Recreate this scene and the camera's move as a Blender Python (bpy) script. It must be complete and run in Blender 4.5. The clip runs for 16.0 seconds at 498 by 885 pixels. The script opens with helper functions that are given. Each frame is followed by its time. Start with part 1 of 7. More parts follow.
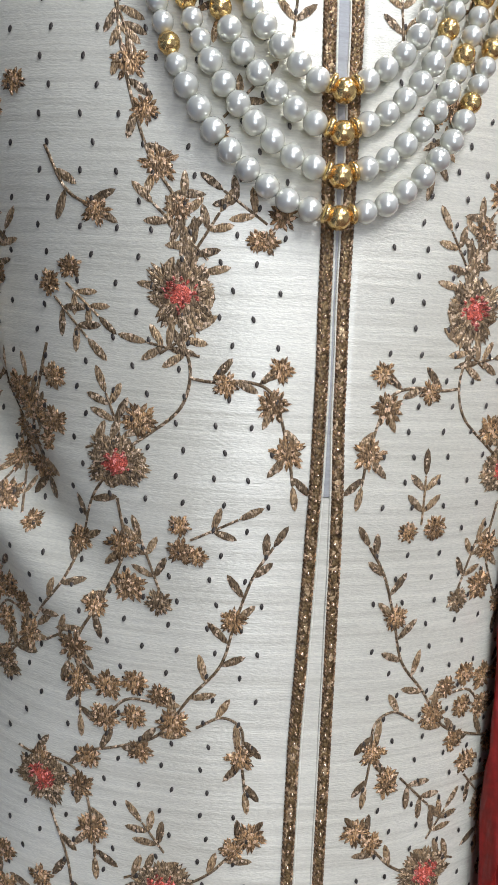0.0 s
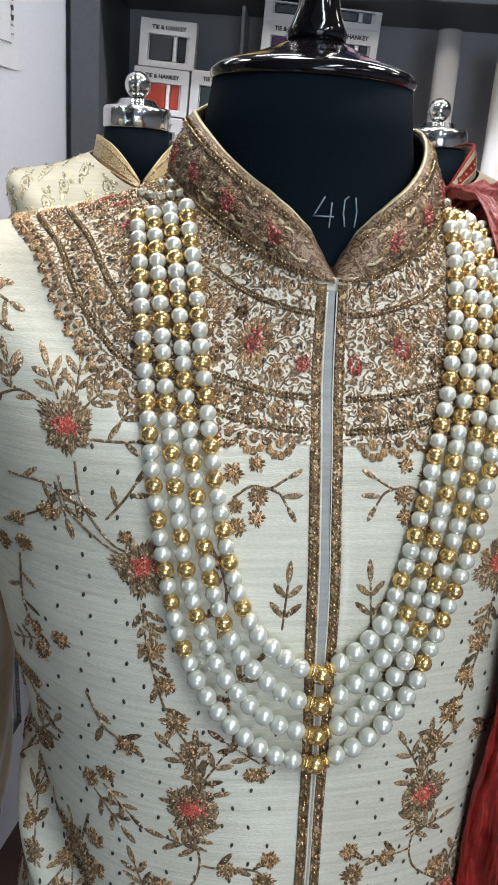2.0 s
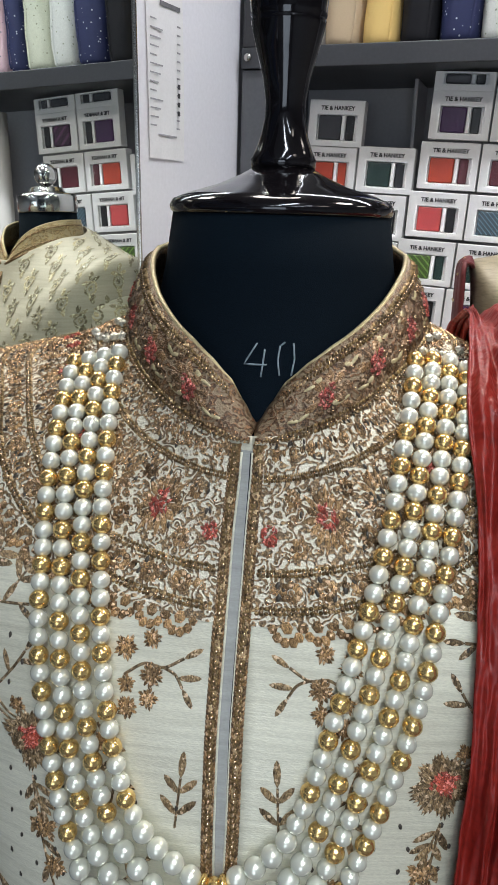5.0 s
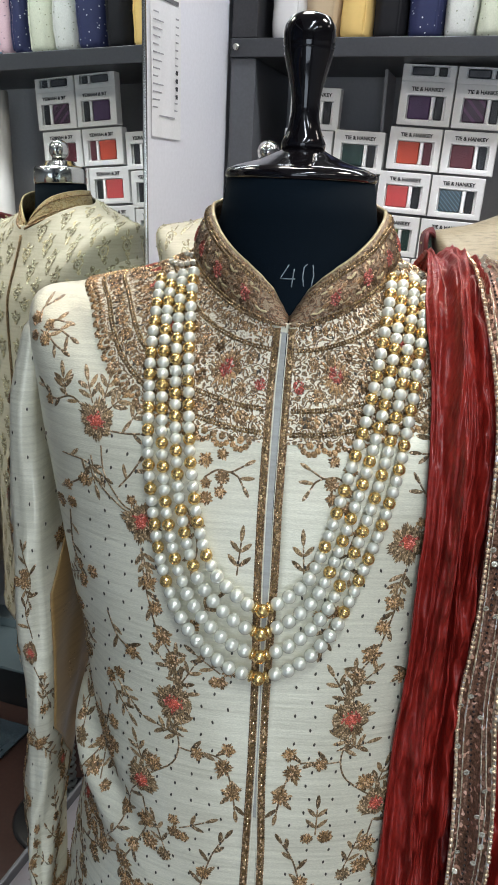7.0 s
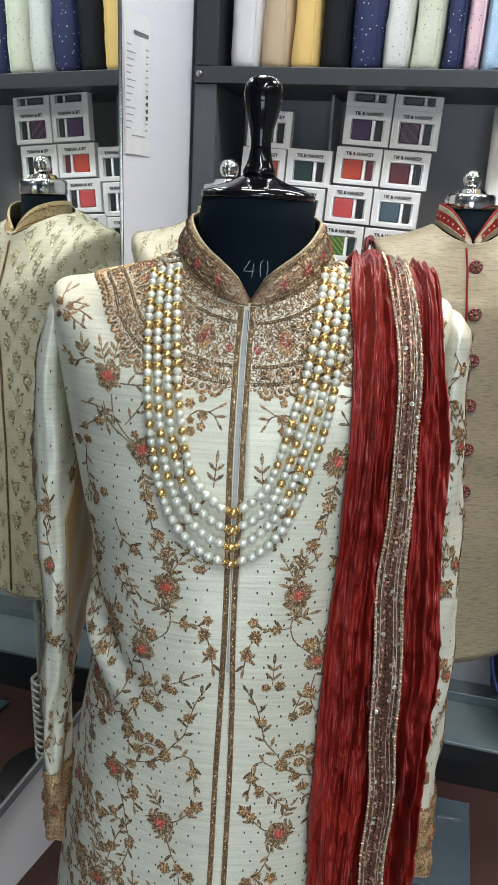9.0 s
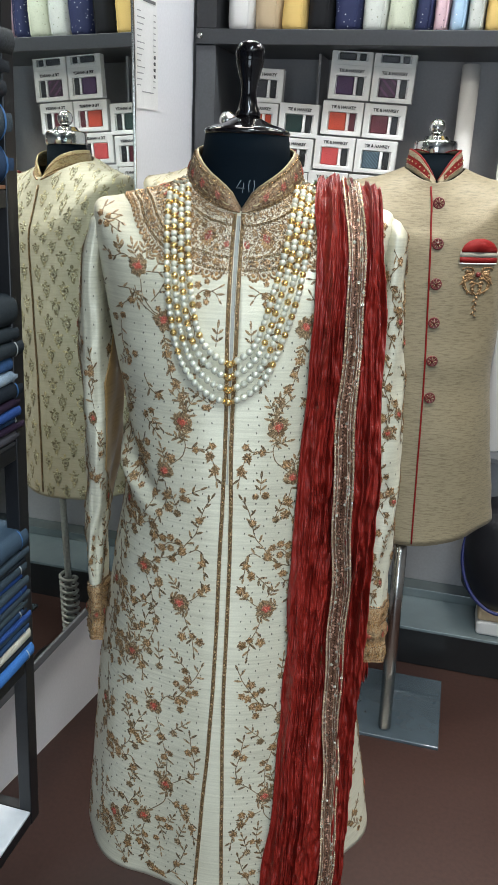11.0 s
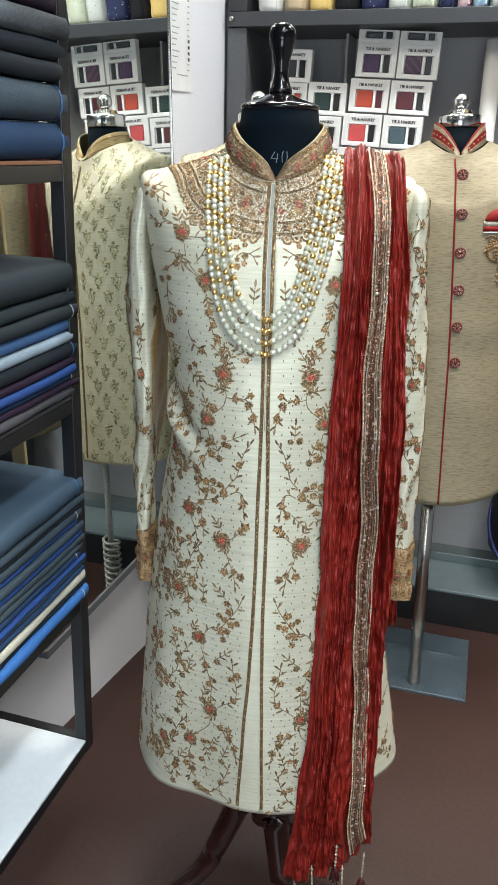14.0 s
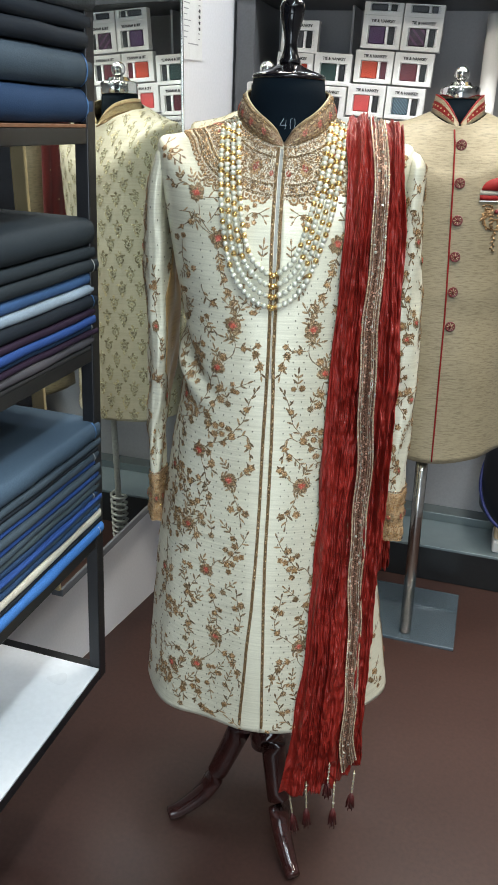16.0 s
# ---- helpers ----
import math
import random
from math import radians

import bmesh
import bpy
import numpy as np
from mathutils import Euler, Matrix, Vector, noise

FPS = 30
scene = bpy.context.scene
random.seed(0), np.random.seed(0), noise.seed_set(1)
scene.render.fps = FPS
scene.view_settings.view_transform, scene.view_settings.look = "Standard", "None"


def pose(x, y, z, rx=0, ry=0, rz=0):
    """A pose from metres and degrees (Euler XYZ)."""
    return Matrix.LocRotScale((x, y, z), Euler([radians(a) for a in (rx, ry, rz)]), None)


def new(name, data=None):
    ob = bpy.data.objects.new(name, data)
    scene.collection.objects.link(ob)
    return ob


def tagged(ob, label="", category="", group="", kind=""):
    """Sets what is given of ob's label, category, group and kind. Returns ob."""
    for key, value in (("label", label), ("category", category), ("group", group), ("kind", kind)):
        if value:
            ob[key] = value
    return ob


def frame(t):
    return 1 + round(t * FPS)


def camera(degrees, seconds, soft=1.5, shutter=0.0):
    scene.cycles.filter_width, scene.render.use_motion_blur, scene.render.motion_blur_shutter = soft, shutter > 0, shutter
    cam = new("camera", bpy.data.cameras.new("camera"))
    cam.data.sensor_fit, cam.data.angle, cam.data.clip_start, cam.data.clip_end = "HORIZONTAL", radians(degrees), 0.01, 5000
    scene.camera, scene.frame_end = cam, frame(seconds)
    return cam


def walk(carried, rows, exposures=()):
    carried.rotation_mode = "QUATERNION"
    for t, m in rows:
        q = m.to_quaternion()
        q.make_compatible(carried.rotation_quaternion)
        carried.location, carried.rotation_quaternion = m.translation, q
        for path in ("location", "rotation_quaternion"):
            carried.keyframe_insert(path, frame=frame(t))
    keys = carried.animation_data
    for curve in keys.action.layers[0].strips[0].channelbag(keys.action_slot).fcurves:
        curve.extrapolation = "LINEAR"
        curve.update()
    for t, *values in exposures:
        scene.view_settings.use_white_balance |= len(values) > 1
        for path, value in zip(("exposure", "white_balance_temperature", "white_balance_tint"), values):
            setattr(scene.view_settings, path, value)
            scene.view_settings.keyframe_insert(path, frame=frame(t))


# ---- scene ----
cam = camera(35.1, 16.0, 1.1)
METRES, EYE, TILT, LEAN, TURN = 1.7, 1.3, -12.05, -3.68, 2.33
ROWS = [
    (0.0, 0.0, 0.0, 0.0, 0.0, 0.0, -0.0),
    (0.2, -0.0025, -0.0063, 0.0332, 0.34, -0.64, 0.1),
    (0.5, 0.0051, -0.0246, 0.093, 1.05, -2.07, 0.26),
    (1.0, -0.0011, -0.0456, 0.1474, 1.77, -5.52, -0.86),
    (1.5, -0.0011, -0.0548, 0.1795, 2.04, -8.08, -1.39),
    (2.0, 0.0047, -0.0445, 0.1984, 1.16, -7.04, -0.67),
    (2.5, 0.0242, -0.0247, 0.2172, 1.39, -5.97, -0.04),
    (3.0, 0.0456, -0.0115, 0.2319, 6.98, -4.66, -1.25),
    (3.5, 0.0708, 0.0022, 0.2366, 11.73, -3.82, -1.24),
    (6.0, 0.0976, -0.014, 0.2299, 18.46, -3.96, -2.28),
    (6.5, 0.098, -0.0735, 0.2136, 16.88, -4.01, -2.21),
    (7.0, 0.1053, -0.134, 0.1972, 15.1, -4.98, -2.19),
    (7.5, 0.107, -0.1864, 0.1877, 13.71, -4.99, -1.98),
    (8.0, 0.1157, -0.2173, 0.184, 12.65, -4.47, -2.03),
    (8.5, 0.1209, -0.2336, 0.1808, 12.08, -4.01, -1.9),
    (9.0, 0.1325, -0.2647, 0.1712, 12.09, -4.31, -1.97),
    (11.5, 0.1894, -0.4943, 0.0904, 12.41, -7.17, -1.37),
    (12.0, 0.1916, -0.5266, 0.0807, 13.28, -7.32, -1.2),
    (12.5, 0.1936, -0.5345, 0.0772, 13.59, -7.37, -1.03),
    (13.0, 0.1916, -0.5313, 0.0776, 13.68, -7.48, -0.86),
    (13.5, 0.1925, -0.5247, 0.0789, 14.06, -7.52, -0.69),
    (14.0, 0.1945, -0.5219, 0.0782, 14.4, -7.84, -0.74),
    (14.5, 0.2002, -0.5359, 0.0758, 14.59, -8.12, -1.16),
    (15.0, 0.2029, -0.5481, 0.0715, 15.02, -8.35, -2.2),
    (15.5, 0.2033, -0.576, 0.0639, 15.19, -9.06, -2.0),
    (16.0, 0.2059, -0.594, 0.0583, 14.47, -9.71, -1.56),
]
walk(cam, [(t, pose(0, 0, EYE, TILT, LEAN, TURN) @ pose(METRES * x, METRES * y, METRES * z, 90 + pitch, roll, yaw)) for t, x, y, z, yaw, pitch, roll in ROWS],
     exposures=((0.0, 0.46, 6230, 23), (0.6, -0.02, 6080, 19), (1.0, -0.01, 6020, 18), (1.3, 0.06, 6060, 18), (2.0, 0.09, 6150, 15), (2.5, -0.10, 6200, 14), (3.7, -0.07, 6250, 14), (6.5, -0.01, 6300, 13), (7.0, 0.05, 6300, 13), (9.0, 0.12, 6250, 11), (11.5, 0.34, 6400, 8), (12.1, 0.45, 6450, 8), (16.0, 0.48, 6450, 8)))

# ---- light ----
scene.view_settings.exposure = 0.0
world = bpy.data.worlds.new("shop_world")
scene.world = world
world.use_nodes = True
world.node_tree.nodes["Background"].inputs[0].default_value = (0.9, 0.95, 1.0, 1)
world.node_tree.nodes["Background"].inputs[1].default_value = 0.03

CEILING = 2.75


def ceiling_lamp(x, y, watts, size, colour=(1.0, 0.93, 0.80)):
    data = bpy.data.lights.new("downlight", "AREA")
    data.shape, data.size, data.energy, data.color = "DISK", size, watts, colour
    data.spread = radians(125)
    ob = new("downlight", data)
    ob.matrix_world = pose(x, y, CEILING - 0.03)
    return ob


def tube_lamp(x, y, watts, length, colour=(0.84, 0.95, 1.0), turn=0):
    data = bpy.data.lights.new("unseen_led_tube", "AREA")
    data.shape, data.size, data.size_y, data.energy, data.color = "RECTANGLE", 0.10, length, watts, colour
    data.spread = radians(140)
    ob = new("unseen_led_tube", data)
    ob.matrix_world = pose(x, y, CEILING - 0.05, 0, 0, turn)
    return ob


for lx, ly, lw in ((-0.18, 0.92, 5.5), (0.72, 0.88, 9.0), (1.5, 1.2, 8.0), (1.4, -0.2, 4.0)):
    ceiling_lamp(lx, ly, lw, 0.36)
for lx, ly, lw in ((0.42, -0.60, 15.5), (1.1, -1.0, 16.0), (0.3, -2.0, 12.0)):
    tube_lamp(lx, ly, lw, 1.2)
# extra lamp added over the bay to brighten the boxes and bolts
tube_lamp(0.30, 1.58, 12.0, 1.5, (0.95, 0.98, 1.0), 90)
# daylight through the open shop front behind the camera
day = bpy.data.lights.new("shop_front_daylight", "AREA")
day.shape, day.size, day.size_y, day.energy, day.color = "RECTANGLE", 1.5, 1.9, 28.0, (0.78, 0.90, 1.0)
new("shop_front_daylight", day).matrix_world = pose(0.75, -3.18, 1.35, 90)


# ---- materials ----
def nodes(name):
    m = bpy.data.materials.new(name)
    m.use_nodes = True
    nt = m.node_tree
    return m, nt, nt.nodes["Principled BSDF"]


def link(nt, a, b):
    nt.links.new(a, b)


def coords(nt, scale=(1, 1, 1)):
    tc = nt.nodes.new("ShaderNodeTexCoord")
    mp = nt.nodes.new("ShaderNodeMapping")
    mp.inputs["Scale"].default_value = scale
    link(nt, tc.outputs["Object"], mp.inputs["Vector"])
    return mp.outputs["Vector"]


def noise_tex(nt, scale, detail=3.0, stretch=(1, 1, 1), rough=0.55):
    n = nt.nodes.new("ShaderNodeTexNoise")
    n.inputs["Scale"].default_value, n.inputs["Detail"].default_value, n.inputs["Roughness"].default_value = scale, detail, rough
    link(nt, coords(nt, stretch), n.inputs["Vector"])
    return n.outputs["Fac"]


def ramp(nt, fac, stops):
    r = nt.nodes.new("ShaderNodeValToRGB")
    e = r.color_ramp.elements
    while len(e) < len(stops):
        e.new(0.5)
    for k, (p, c) in enumerate(stops):
        e[k].position, e[k].color = p, (*c, 1)
    link(nt, fac, r.inputs["Fac"])
    return r.outputs["Color"]


def mixed(nt, a, b, fac, mode="MIX"):
    m = nt.nodes.new("ShaderNodeMix")
    m.data_type, m.blend_type = "RGBA", mode
    for sock, v in ((m.inputs[0], fac), (m.inputs[6], a), (m.inputs[7], b)):
        if isinstance(v, (int, float)):
            sock.default_value = v
        elif isinstance(v, tuple):
            sock.default_value = (*v, 1)
        else:
            link(nt, v, sock)
    return m.outputs[2]


def bump(nt, bsdf, height, strength=0.3, distance=0.002):
    b = nt.nodes.new("ShaderNodeBump")
    b.inputs["Strength"].default_value, b.inputs["Distance"].default_value = strength, distance
    link(nt, height, b.inputs["Height"])
    link(nt, b.outputs["Normal"], bsdf.inputs["Normal"])


def tint(c, k):
    return tuple(min(1.0, v * k) for v in c)


def plain(name, colour, rough=0.5, metal=0.0, grain=60.0, vary=0.12, relief=0.15, coat=0.0, large=4.0, per_piece=0.0):
    """A surface with fine grain, broad unevenness and a little relief."""
    m, nt, b = nodes(name)
    fine, broad = noise_tex(nt, grain, 4), noise_tex(nt, large, 2)
    c = ramp(nt, fine, [(0.3, tint(colour, 1 - vary)), (0.7, tint(colour, 1 + vary))])
    c = mixed(nt, c, ramp(nt, broad, [(0.3, tint((1, 1, 1), 1 - vary)), (0.7, (1, 1, 1))]), 1.0, "MULTIPLY")
    if per_piece:
        info = nt.nodes.new("ShaderNodeObjectInfo")
        c = mixed(nt, c, ramp(nt, info.outputs["Random"], [(0, tint((1, 1, 1), 1 - per_piece)), (1, (1, 1, 1))]), 1.0, "MULTIPLY")
    link(nt, c, b.inputs["Base Color"])
    r = nt.nodes.new("ShaderNodeMapRange")
    r.inputs["To Min"].default_value, r.inputs["To Max"].default_value = max(0.02, rough - 0.08), min(1, rough + 0.08)
    link(nt, broad, r.inputs["Value"])
    link(nt, r.outputs["Result"], b.inputs["Roughness"])
    b.inputs["Metallic"].default_value = metal
    b.inputs["Coat Weight"].default_value = coat
    b.inputs["Coat Roughness"].default_value = 0.08
    if relief:
        bump(nt, b, fine, relief, 0.001)
    return m


def silk(name, colour, dark, sheen=0.25, slub=1.0, rough=0.48, shine=0.06, run=0.35):
    """Raw silk: long slubs across, a fine weave and soft broad shading of the dye."""
    m, nt, b = nodes(name)
    slubs = noise_tex(nt, 34, 4, (run, run, 9), 0.6)
    weave = noise_tex(nt, 900, 2, (0.5, 0.5, 1.6))
    c = ramp(nt, slubs, [(0.28, dark), (0.52, colour), (0.75, tint(colour, 1.1))])
    c = mixed(nt, c, ramp(nt, weave, [(0.3, (0.88, 0.88, 0.88)), (0.65, (1, 1, 1))]), 1.0, "MULTIPLY")
    c = mixed(nt, c, ramp(nt, noise_tex(nt, 5, 2), [(0.3, (0.93, 0.92, 0.9)), (0.7, (1, 1, 1))]), 1.0, "MULTIPLY")
    link(nt, c, b.inputs["Base Color"])
    b.inputs["Roughness"].default_value = rough
    b.inputs["Sheen Weight"].default_value = sheen
    b.inputs["Sheen Roughness"].default_value = 0.4
    h = mixed(nt, mixed(nt, slubs, weave, 0.35), noise_tex(nt, 75, 2), 0.35)
    bump(nt, b, h, 0.34 * slub, 0.0011)
    # the weft runs round the body and spreads its shine up and down
    tan = nt.nodes.new("ShaderNodeTangent")
    tan.direction_type, tan.axis = "RADIAL", "Z"
    link(nt, tan.outputs["Tangent"], b.inputs["Tangent"])
    b.inputs["Anisotropic"].default_value, b.inputs["Anisotropic Rotation"].default_value = shine * 2.8, 0.25
    b.inputs["Metallic"].default_value = shine
    b.inputs["Specular IOR Level"].default_value = 0.5 + shine
    return m


def thread(name, colour, dark, metal=0.55, rough=0.38, scale=1100, lay=1.0, spread=1.0):
    """Metallic embroidery thread: tight stitches, glints and the dark between them put into the colour, each stitch of
    its own tone.
    """
    m, nt, b = nodes(name)
    geo = nt.nodes.new("ShaderNodeNewGeometry")
    v = nt.nodes.new("ShaderNodeTexVoronoi")
    v.inputs["Scale"].default_value = scale
    link(nt, coords(nt, (1, 1, lay)), v.inputs["Vector"])
    n = noise_tex(nt, scale * 0.5, 3, (1, 1, lay))
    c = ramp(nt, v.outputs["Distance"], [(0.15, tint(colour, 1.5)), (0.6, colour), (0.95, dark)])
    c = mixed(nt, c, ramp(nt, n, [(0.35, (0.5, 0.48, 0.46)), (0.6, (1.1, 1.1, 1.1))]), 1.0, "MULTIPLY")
    c = mixed(nt, c, ramp(nt, geo.outputs["Random Per Island"], [(0.0, (1 - 0.45 * spread, 1 - 0.47 * spread, 1 - 0.50 * spread)), (0.6, (1.0, 1.0, 1.0)), (1.0, (1 + 0.7 * spread, 1 + 0.65 * spread, 1 + 0.55 * spread))]), 1.0, "MULTIPLY")
    # glints painted in: scattered cells take a much paler thread colour
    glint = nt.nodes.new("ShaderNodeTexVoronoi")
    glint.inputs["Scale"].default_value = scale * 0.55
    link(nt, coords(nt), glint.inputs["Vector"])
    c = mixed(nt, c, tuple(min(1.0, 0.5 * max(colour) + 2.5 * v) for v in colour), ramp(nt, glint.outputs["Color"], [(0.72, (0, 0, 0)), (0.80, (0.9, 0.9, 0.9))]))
    link(nt, c, b.inputs["Base Color"])
    b.inputs["Metallic"].default_value, b.inputs["Roughness"].default_value = metal, rough
    inv = nt.nodes.new("ShaderNodeMath")
    inv.operation = "SUBTRACT"
    inv.inputs[0].default_value = 1.0
    link(nt, v.outputs["Distance"], inv.inputs[1])
    bump(nt, b, inv.outputs[0], 0.7, 0.0006)
    return m


SILK = silk("cream_raw_silk", (0.74, 0.703, 0.558), (0.63, 0.59, 0.455), 0.04, 2.2, 0.42, 0.22)
# shade of the sleeves' inner side, put into the colour as tan
SLEEVE_SHADE = silk("tan_sleeve_shade", (0.31, 0.185, 0.066), (0.25, 0.145, 0.05), 0.2, 0.3, 0.5)
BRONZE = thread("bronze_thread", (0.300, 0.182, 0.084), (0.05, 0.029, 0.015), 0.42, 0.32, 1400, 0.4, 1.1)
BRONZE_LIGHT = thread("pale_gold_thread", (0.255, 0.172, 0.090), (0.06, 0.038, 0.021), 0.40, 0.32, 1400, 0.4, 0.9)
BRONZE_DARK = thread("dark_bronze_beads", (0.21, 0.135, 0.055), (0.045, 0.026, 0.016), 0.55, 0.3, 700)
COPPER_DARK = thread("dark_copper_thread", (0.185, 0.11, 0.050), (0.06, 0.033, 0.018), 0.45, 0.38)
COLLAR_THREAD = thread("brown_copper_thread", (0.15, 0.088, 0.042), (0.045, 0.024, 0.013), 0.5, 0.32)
BEAD_GOLD = plain("antique_gold_bead", (0.60, 0.40, 0.235), 0.22, 0.75, 900, 0.35, 0.3)
ROSE = thread("rose_red_thread", (0.37, 0.066, 0.038), (0.16, 0.026, 0.017), 0.1, 0.45, 1500)
DEEP_ROSE = thread("deep_red_thread", (0.30, 0.055, 0.038), (0.12, 0.02, 0.015), 0.1, 0.45, 1500)
STEEL_DOT = plain("dark_sequin_dot", (0.09, 0.075, 0.06), 0.3, 0.6, 300, 0.3)
PIPING = plain("gold_piping", (0.52, 0.43, 0.24), 0.35, 0.35, 500, 0.2, 0.4)
PEARL, nt_, b_ = nodes("ivory_pearl")
link(nt_, ramp(nt_, noise_tex(nt_, 30, 2), [(0.3, (0.70, 0.69, 0.575)), (0.7, (0.80, 0.79, 0.67))]), b_.inputs["Base Color"])
b_.inputs["Roughness"].default_value, b_.inputs["Coat Weight"].default_value, b_.inputs["Coat Roughness"].default_value = 0.24, 1.0, 0.03
b_.inputs["Metallic"].default_value = 0.42
b_.inputs["Specular IOR Level"].default_value = 0.8
GOLD = plain("bright_gold", (0.98, 0.63, 0.25), 0.19, 0.85, 420, 0.16, 0.22)
RHINESTONE = plain("pale_rhinestone", (0.80, 0.76, 0.62), 0.12, 0.6, 700, 0.25, 1.0)
BLACK_GLOSS = plain("glossy_black_lacquer", (0.006, 0.005, 0.006), 0.10, 0.0, 40, 0.3, 0.01, 0.15)
VELVET = plain("dark_red_velvet", (0.11, 0.004, 0.005), 0.6, 0.0, 500, 0.3, 0.3)
VELVET.node_tree.nodes["Principled BSDF"].inputs["Sheen Weight"].default_value = 0.05
MAHOGANY = plain("dark_mahogany_lacquer", (0.045, 0.012, 0.010), 0.16, 0.0, 40, 0.4, 0.03, 0.6)
BLACK_JERSEY = plain("black_jersey", (0.0048, 0.0095, 0.015), 0.8, 0.0, 1500, 0.3, 0.25)
BLACK_JERSEY.node_tree.nodes["Principled BSDF"].inputs["Specular IOR Level"].default_value = 0.05
CHALK = plain("chalk", (0.30, 0.36, 0.40), 0.9, 0, 400, 0.3, 0.3)
CHROME = plain("chrome", (0.66, 0.66, 0.64), 0.15, 1.0, 20, 0.04, 0.0)
BRUSHED = plain("brushed_steel", (0.52, 0.50, 0.47), 0.22, 1.0, 60, 0.1, 0.05)
ZINC = plain("dull_zinc", (0.46, 0.49, 0.48), 0.5, 0.4, 120, 0.15, 0.1)
RED_SILK = plain("crushed_red_silk", (0.245, 0.0165, 0.0105), 0.40, 0.0, 260, 0.22, 0.25, 0.0, 14.0)
RED_SILK.node_tree.nodes["Principled BSDF"].inputs["Specular IOR Level"].default_value = 0.36
# crushed creases in the silk, longer down the cloth than across
nt_ = RED_SILK.node_tree
for n_ in [n for n in nt_.nodes if n.type == "BUMP"]:
    nt_.nodes.remove(n_)
bump(nt_, nt_.nodes["Principled BSDF"], mixed(nt_, noise_tex(nt_, 120, 2, (1, 1, 0.07)), noise_tex(nt_, 170, 2, (1, 1, 0.4)), 0.3), 0.60, 0.006)
COPPER_NET = thread("copper_sequin_net", (0.27, 0.14, 0.090), (0.08, 0.034, 0.022), 0.45, 0.32, 600)
SEQUIN = plain("gold_sequin", (0.86, 0.62, 0.40), 0.30, 0.65, 200, 0.25, 0.3, 0.0, 4.0, 0.35)
FLOOR = plain("brown_floor", (0.049, 0.0215, 0.0165), 0.46, 0.0, 90, 0.16, 0.12, 0.0, 2.5)
CEILING_PAINT = plain("grey_ceiling_paint", (0.40, 0.40, 0.41), 0.7, 0.0, 60, 0.05, 0.1)
WHITE_WALL = plain("white_wall_paint", (0.78, 0.78, 0.82), 0.55, 0.0, 120, 0.03, 0.1, 0.0, 1.5)
SHELF_BOARD = plain("dark_grey_shelf_board", (0.05, 0.052, 0.058), 0.38, 0.0, 140, 0.1, 0.05)
GREY_LAMINATE = plain("grey_laminate", (0.10, 0.105, 0.115), 0.42, 0.0, 140, 0.08, 0.05)
# for the unseen east and south walls, darkened to cut bounced light
UNSEEN_WALL = plain("dark_unseen_wall", (0.24, 0.24, 0.25), 0.6, 0.0, 120, 0.05, 0.05)
GREY_BACK = plain("grey_back_panel", (0.40, 0.40, 0.42), 0.5, 0.0, 120, 0.05, 0.05)
DARK_LAMINATE = plain("dark_laminate", (0.035, 0.035, 0.038), 0.4, 0.0, 140, 0.15, 0.05)
BLACK_METAL = plain("black_powder_coat", (0.012, 0.012, 0.014), 0.35, 0.0, 300, 0.2, 0.15)
WHITE_BOARD = plain("white_laminate", (0.78, 0.80, 0.84), 0.3, 0.0, 80, 0.03, 0.03)
CARD = plain("white_card", (0.80, 0.80, 0.80), 0.5, 0.0, 200, 0.03, 0.05)
INK = plain("dark_ink", (0.03, 0.03, 0.035), 0.6)
SILVER_MIRROR, nt_, b_ = nodes("mirror_silver")
b_.inputs["Base Color"].default_value = (0.86, 0.90, 0.87, 1)
b_.inputs["Metallic"].default_value, b_.inputs["Roughness"].default_value = 1.0, 0.012
GLASS_BASE = plain("blue_grey_glass", (0.10, 0.135, 0.165), 0.1, 0.0, 20, 0.05, 0.0, 0.8)
GLASS_BASE.node_tree.nodes["Principled BSDF"].inputs["Transmission Weight"].default_value = 0.35
FILM, nt_, b_ = nodes("clear_film")
b_.inputs["Base Color"].default_value = (1, 1, 1, 1)
b_.inputs["Transmission Weight"].default_value, b_.inputs["Roughness"].default_value, b_.inputs["IOR"].default_value = 1.0, 0.05, 1.3


def cloth(name, colour, fleck=0.18, rough=0.75):
    m = plain(name, colour, rough, 0.0, 500, fleck, 0.4)
    m.node_tree.nodes["Principled BSDF"].inputs["Specular IOR Level"].default_value = 0.15
    return m


# ---- mesh helpers ----
def mesh_of(name, bm, material):
    me = bpy.data.meshes.new(name)
    bm.to_mesh(me)
    bm.free()
    me.materials.append(material)
    return me


def part(name, bm, material, parent=None, label="", smooth=True):
    """Links a bmesh as one mesh object under a thing or under a part."""
    me = mesh_of(name, bm, material)
    if smooth:
        me.polygons.foreach_set("use_smooth", [True] * len(me.polygons))
    ob = new(name, me)
    ob.parent = parent
    return tagged(ob, label)


def thing(name, m, label, category, group="", kind=""):
    ob = new(name)
    ob.matrix_world = m
    ob.empty_display_size = 0.05
    return tagged(ob, label, category, group, kind)


def shell(ob, thickness, offset=-1.0):
    s = ob.modifiers.new("thickness", "SOLIDIFY")
    s.thickness, s.offset = thickness, offset
    return ob


def softened(ob, width, segments=2):
    b = ob.modifiers.new("edge", "BEVEL")
    b.width, b.segments, b.limit_method, b.angle_limit = width, segments, "ANGLE", radians(40)
    return ob


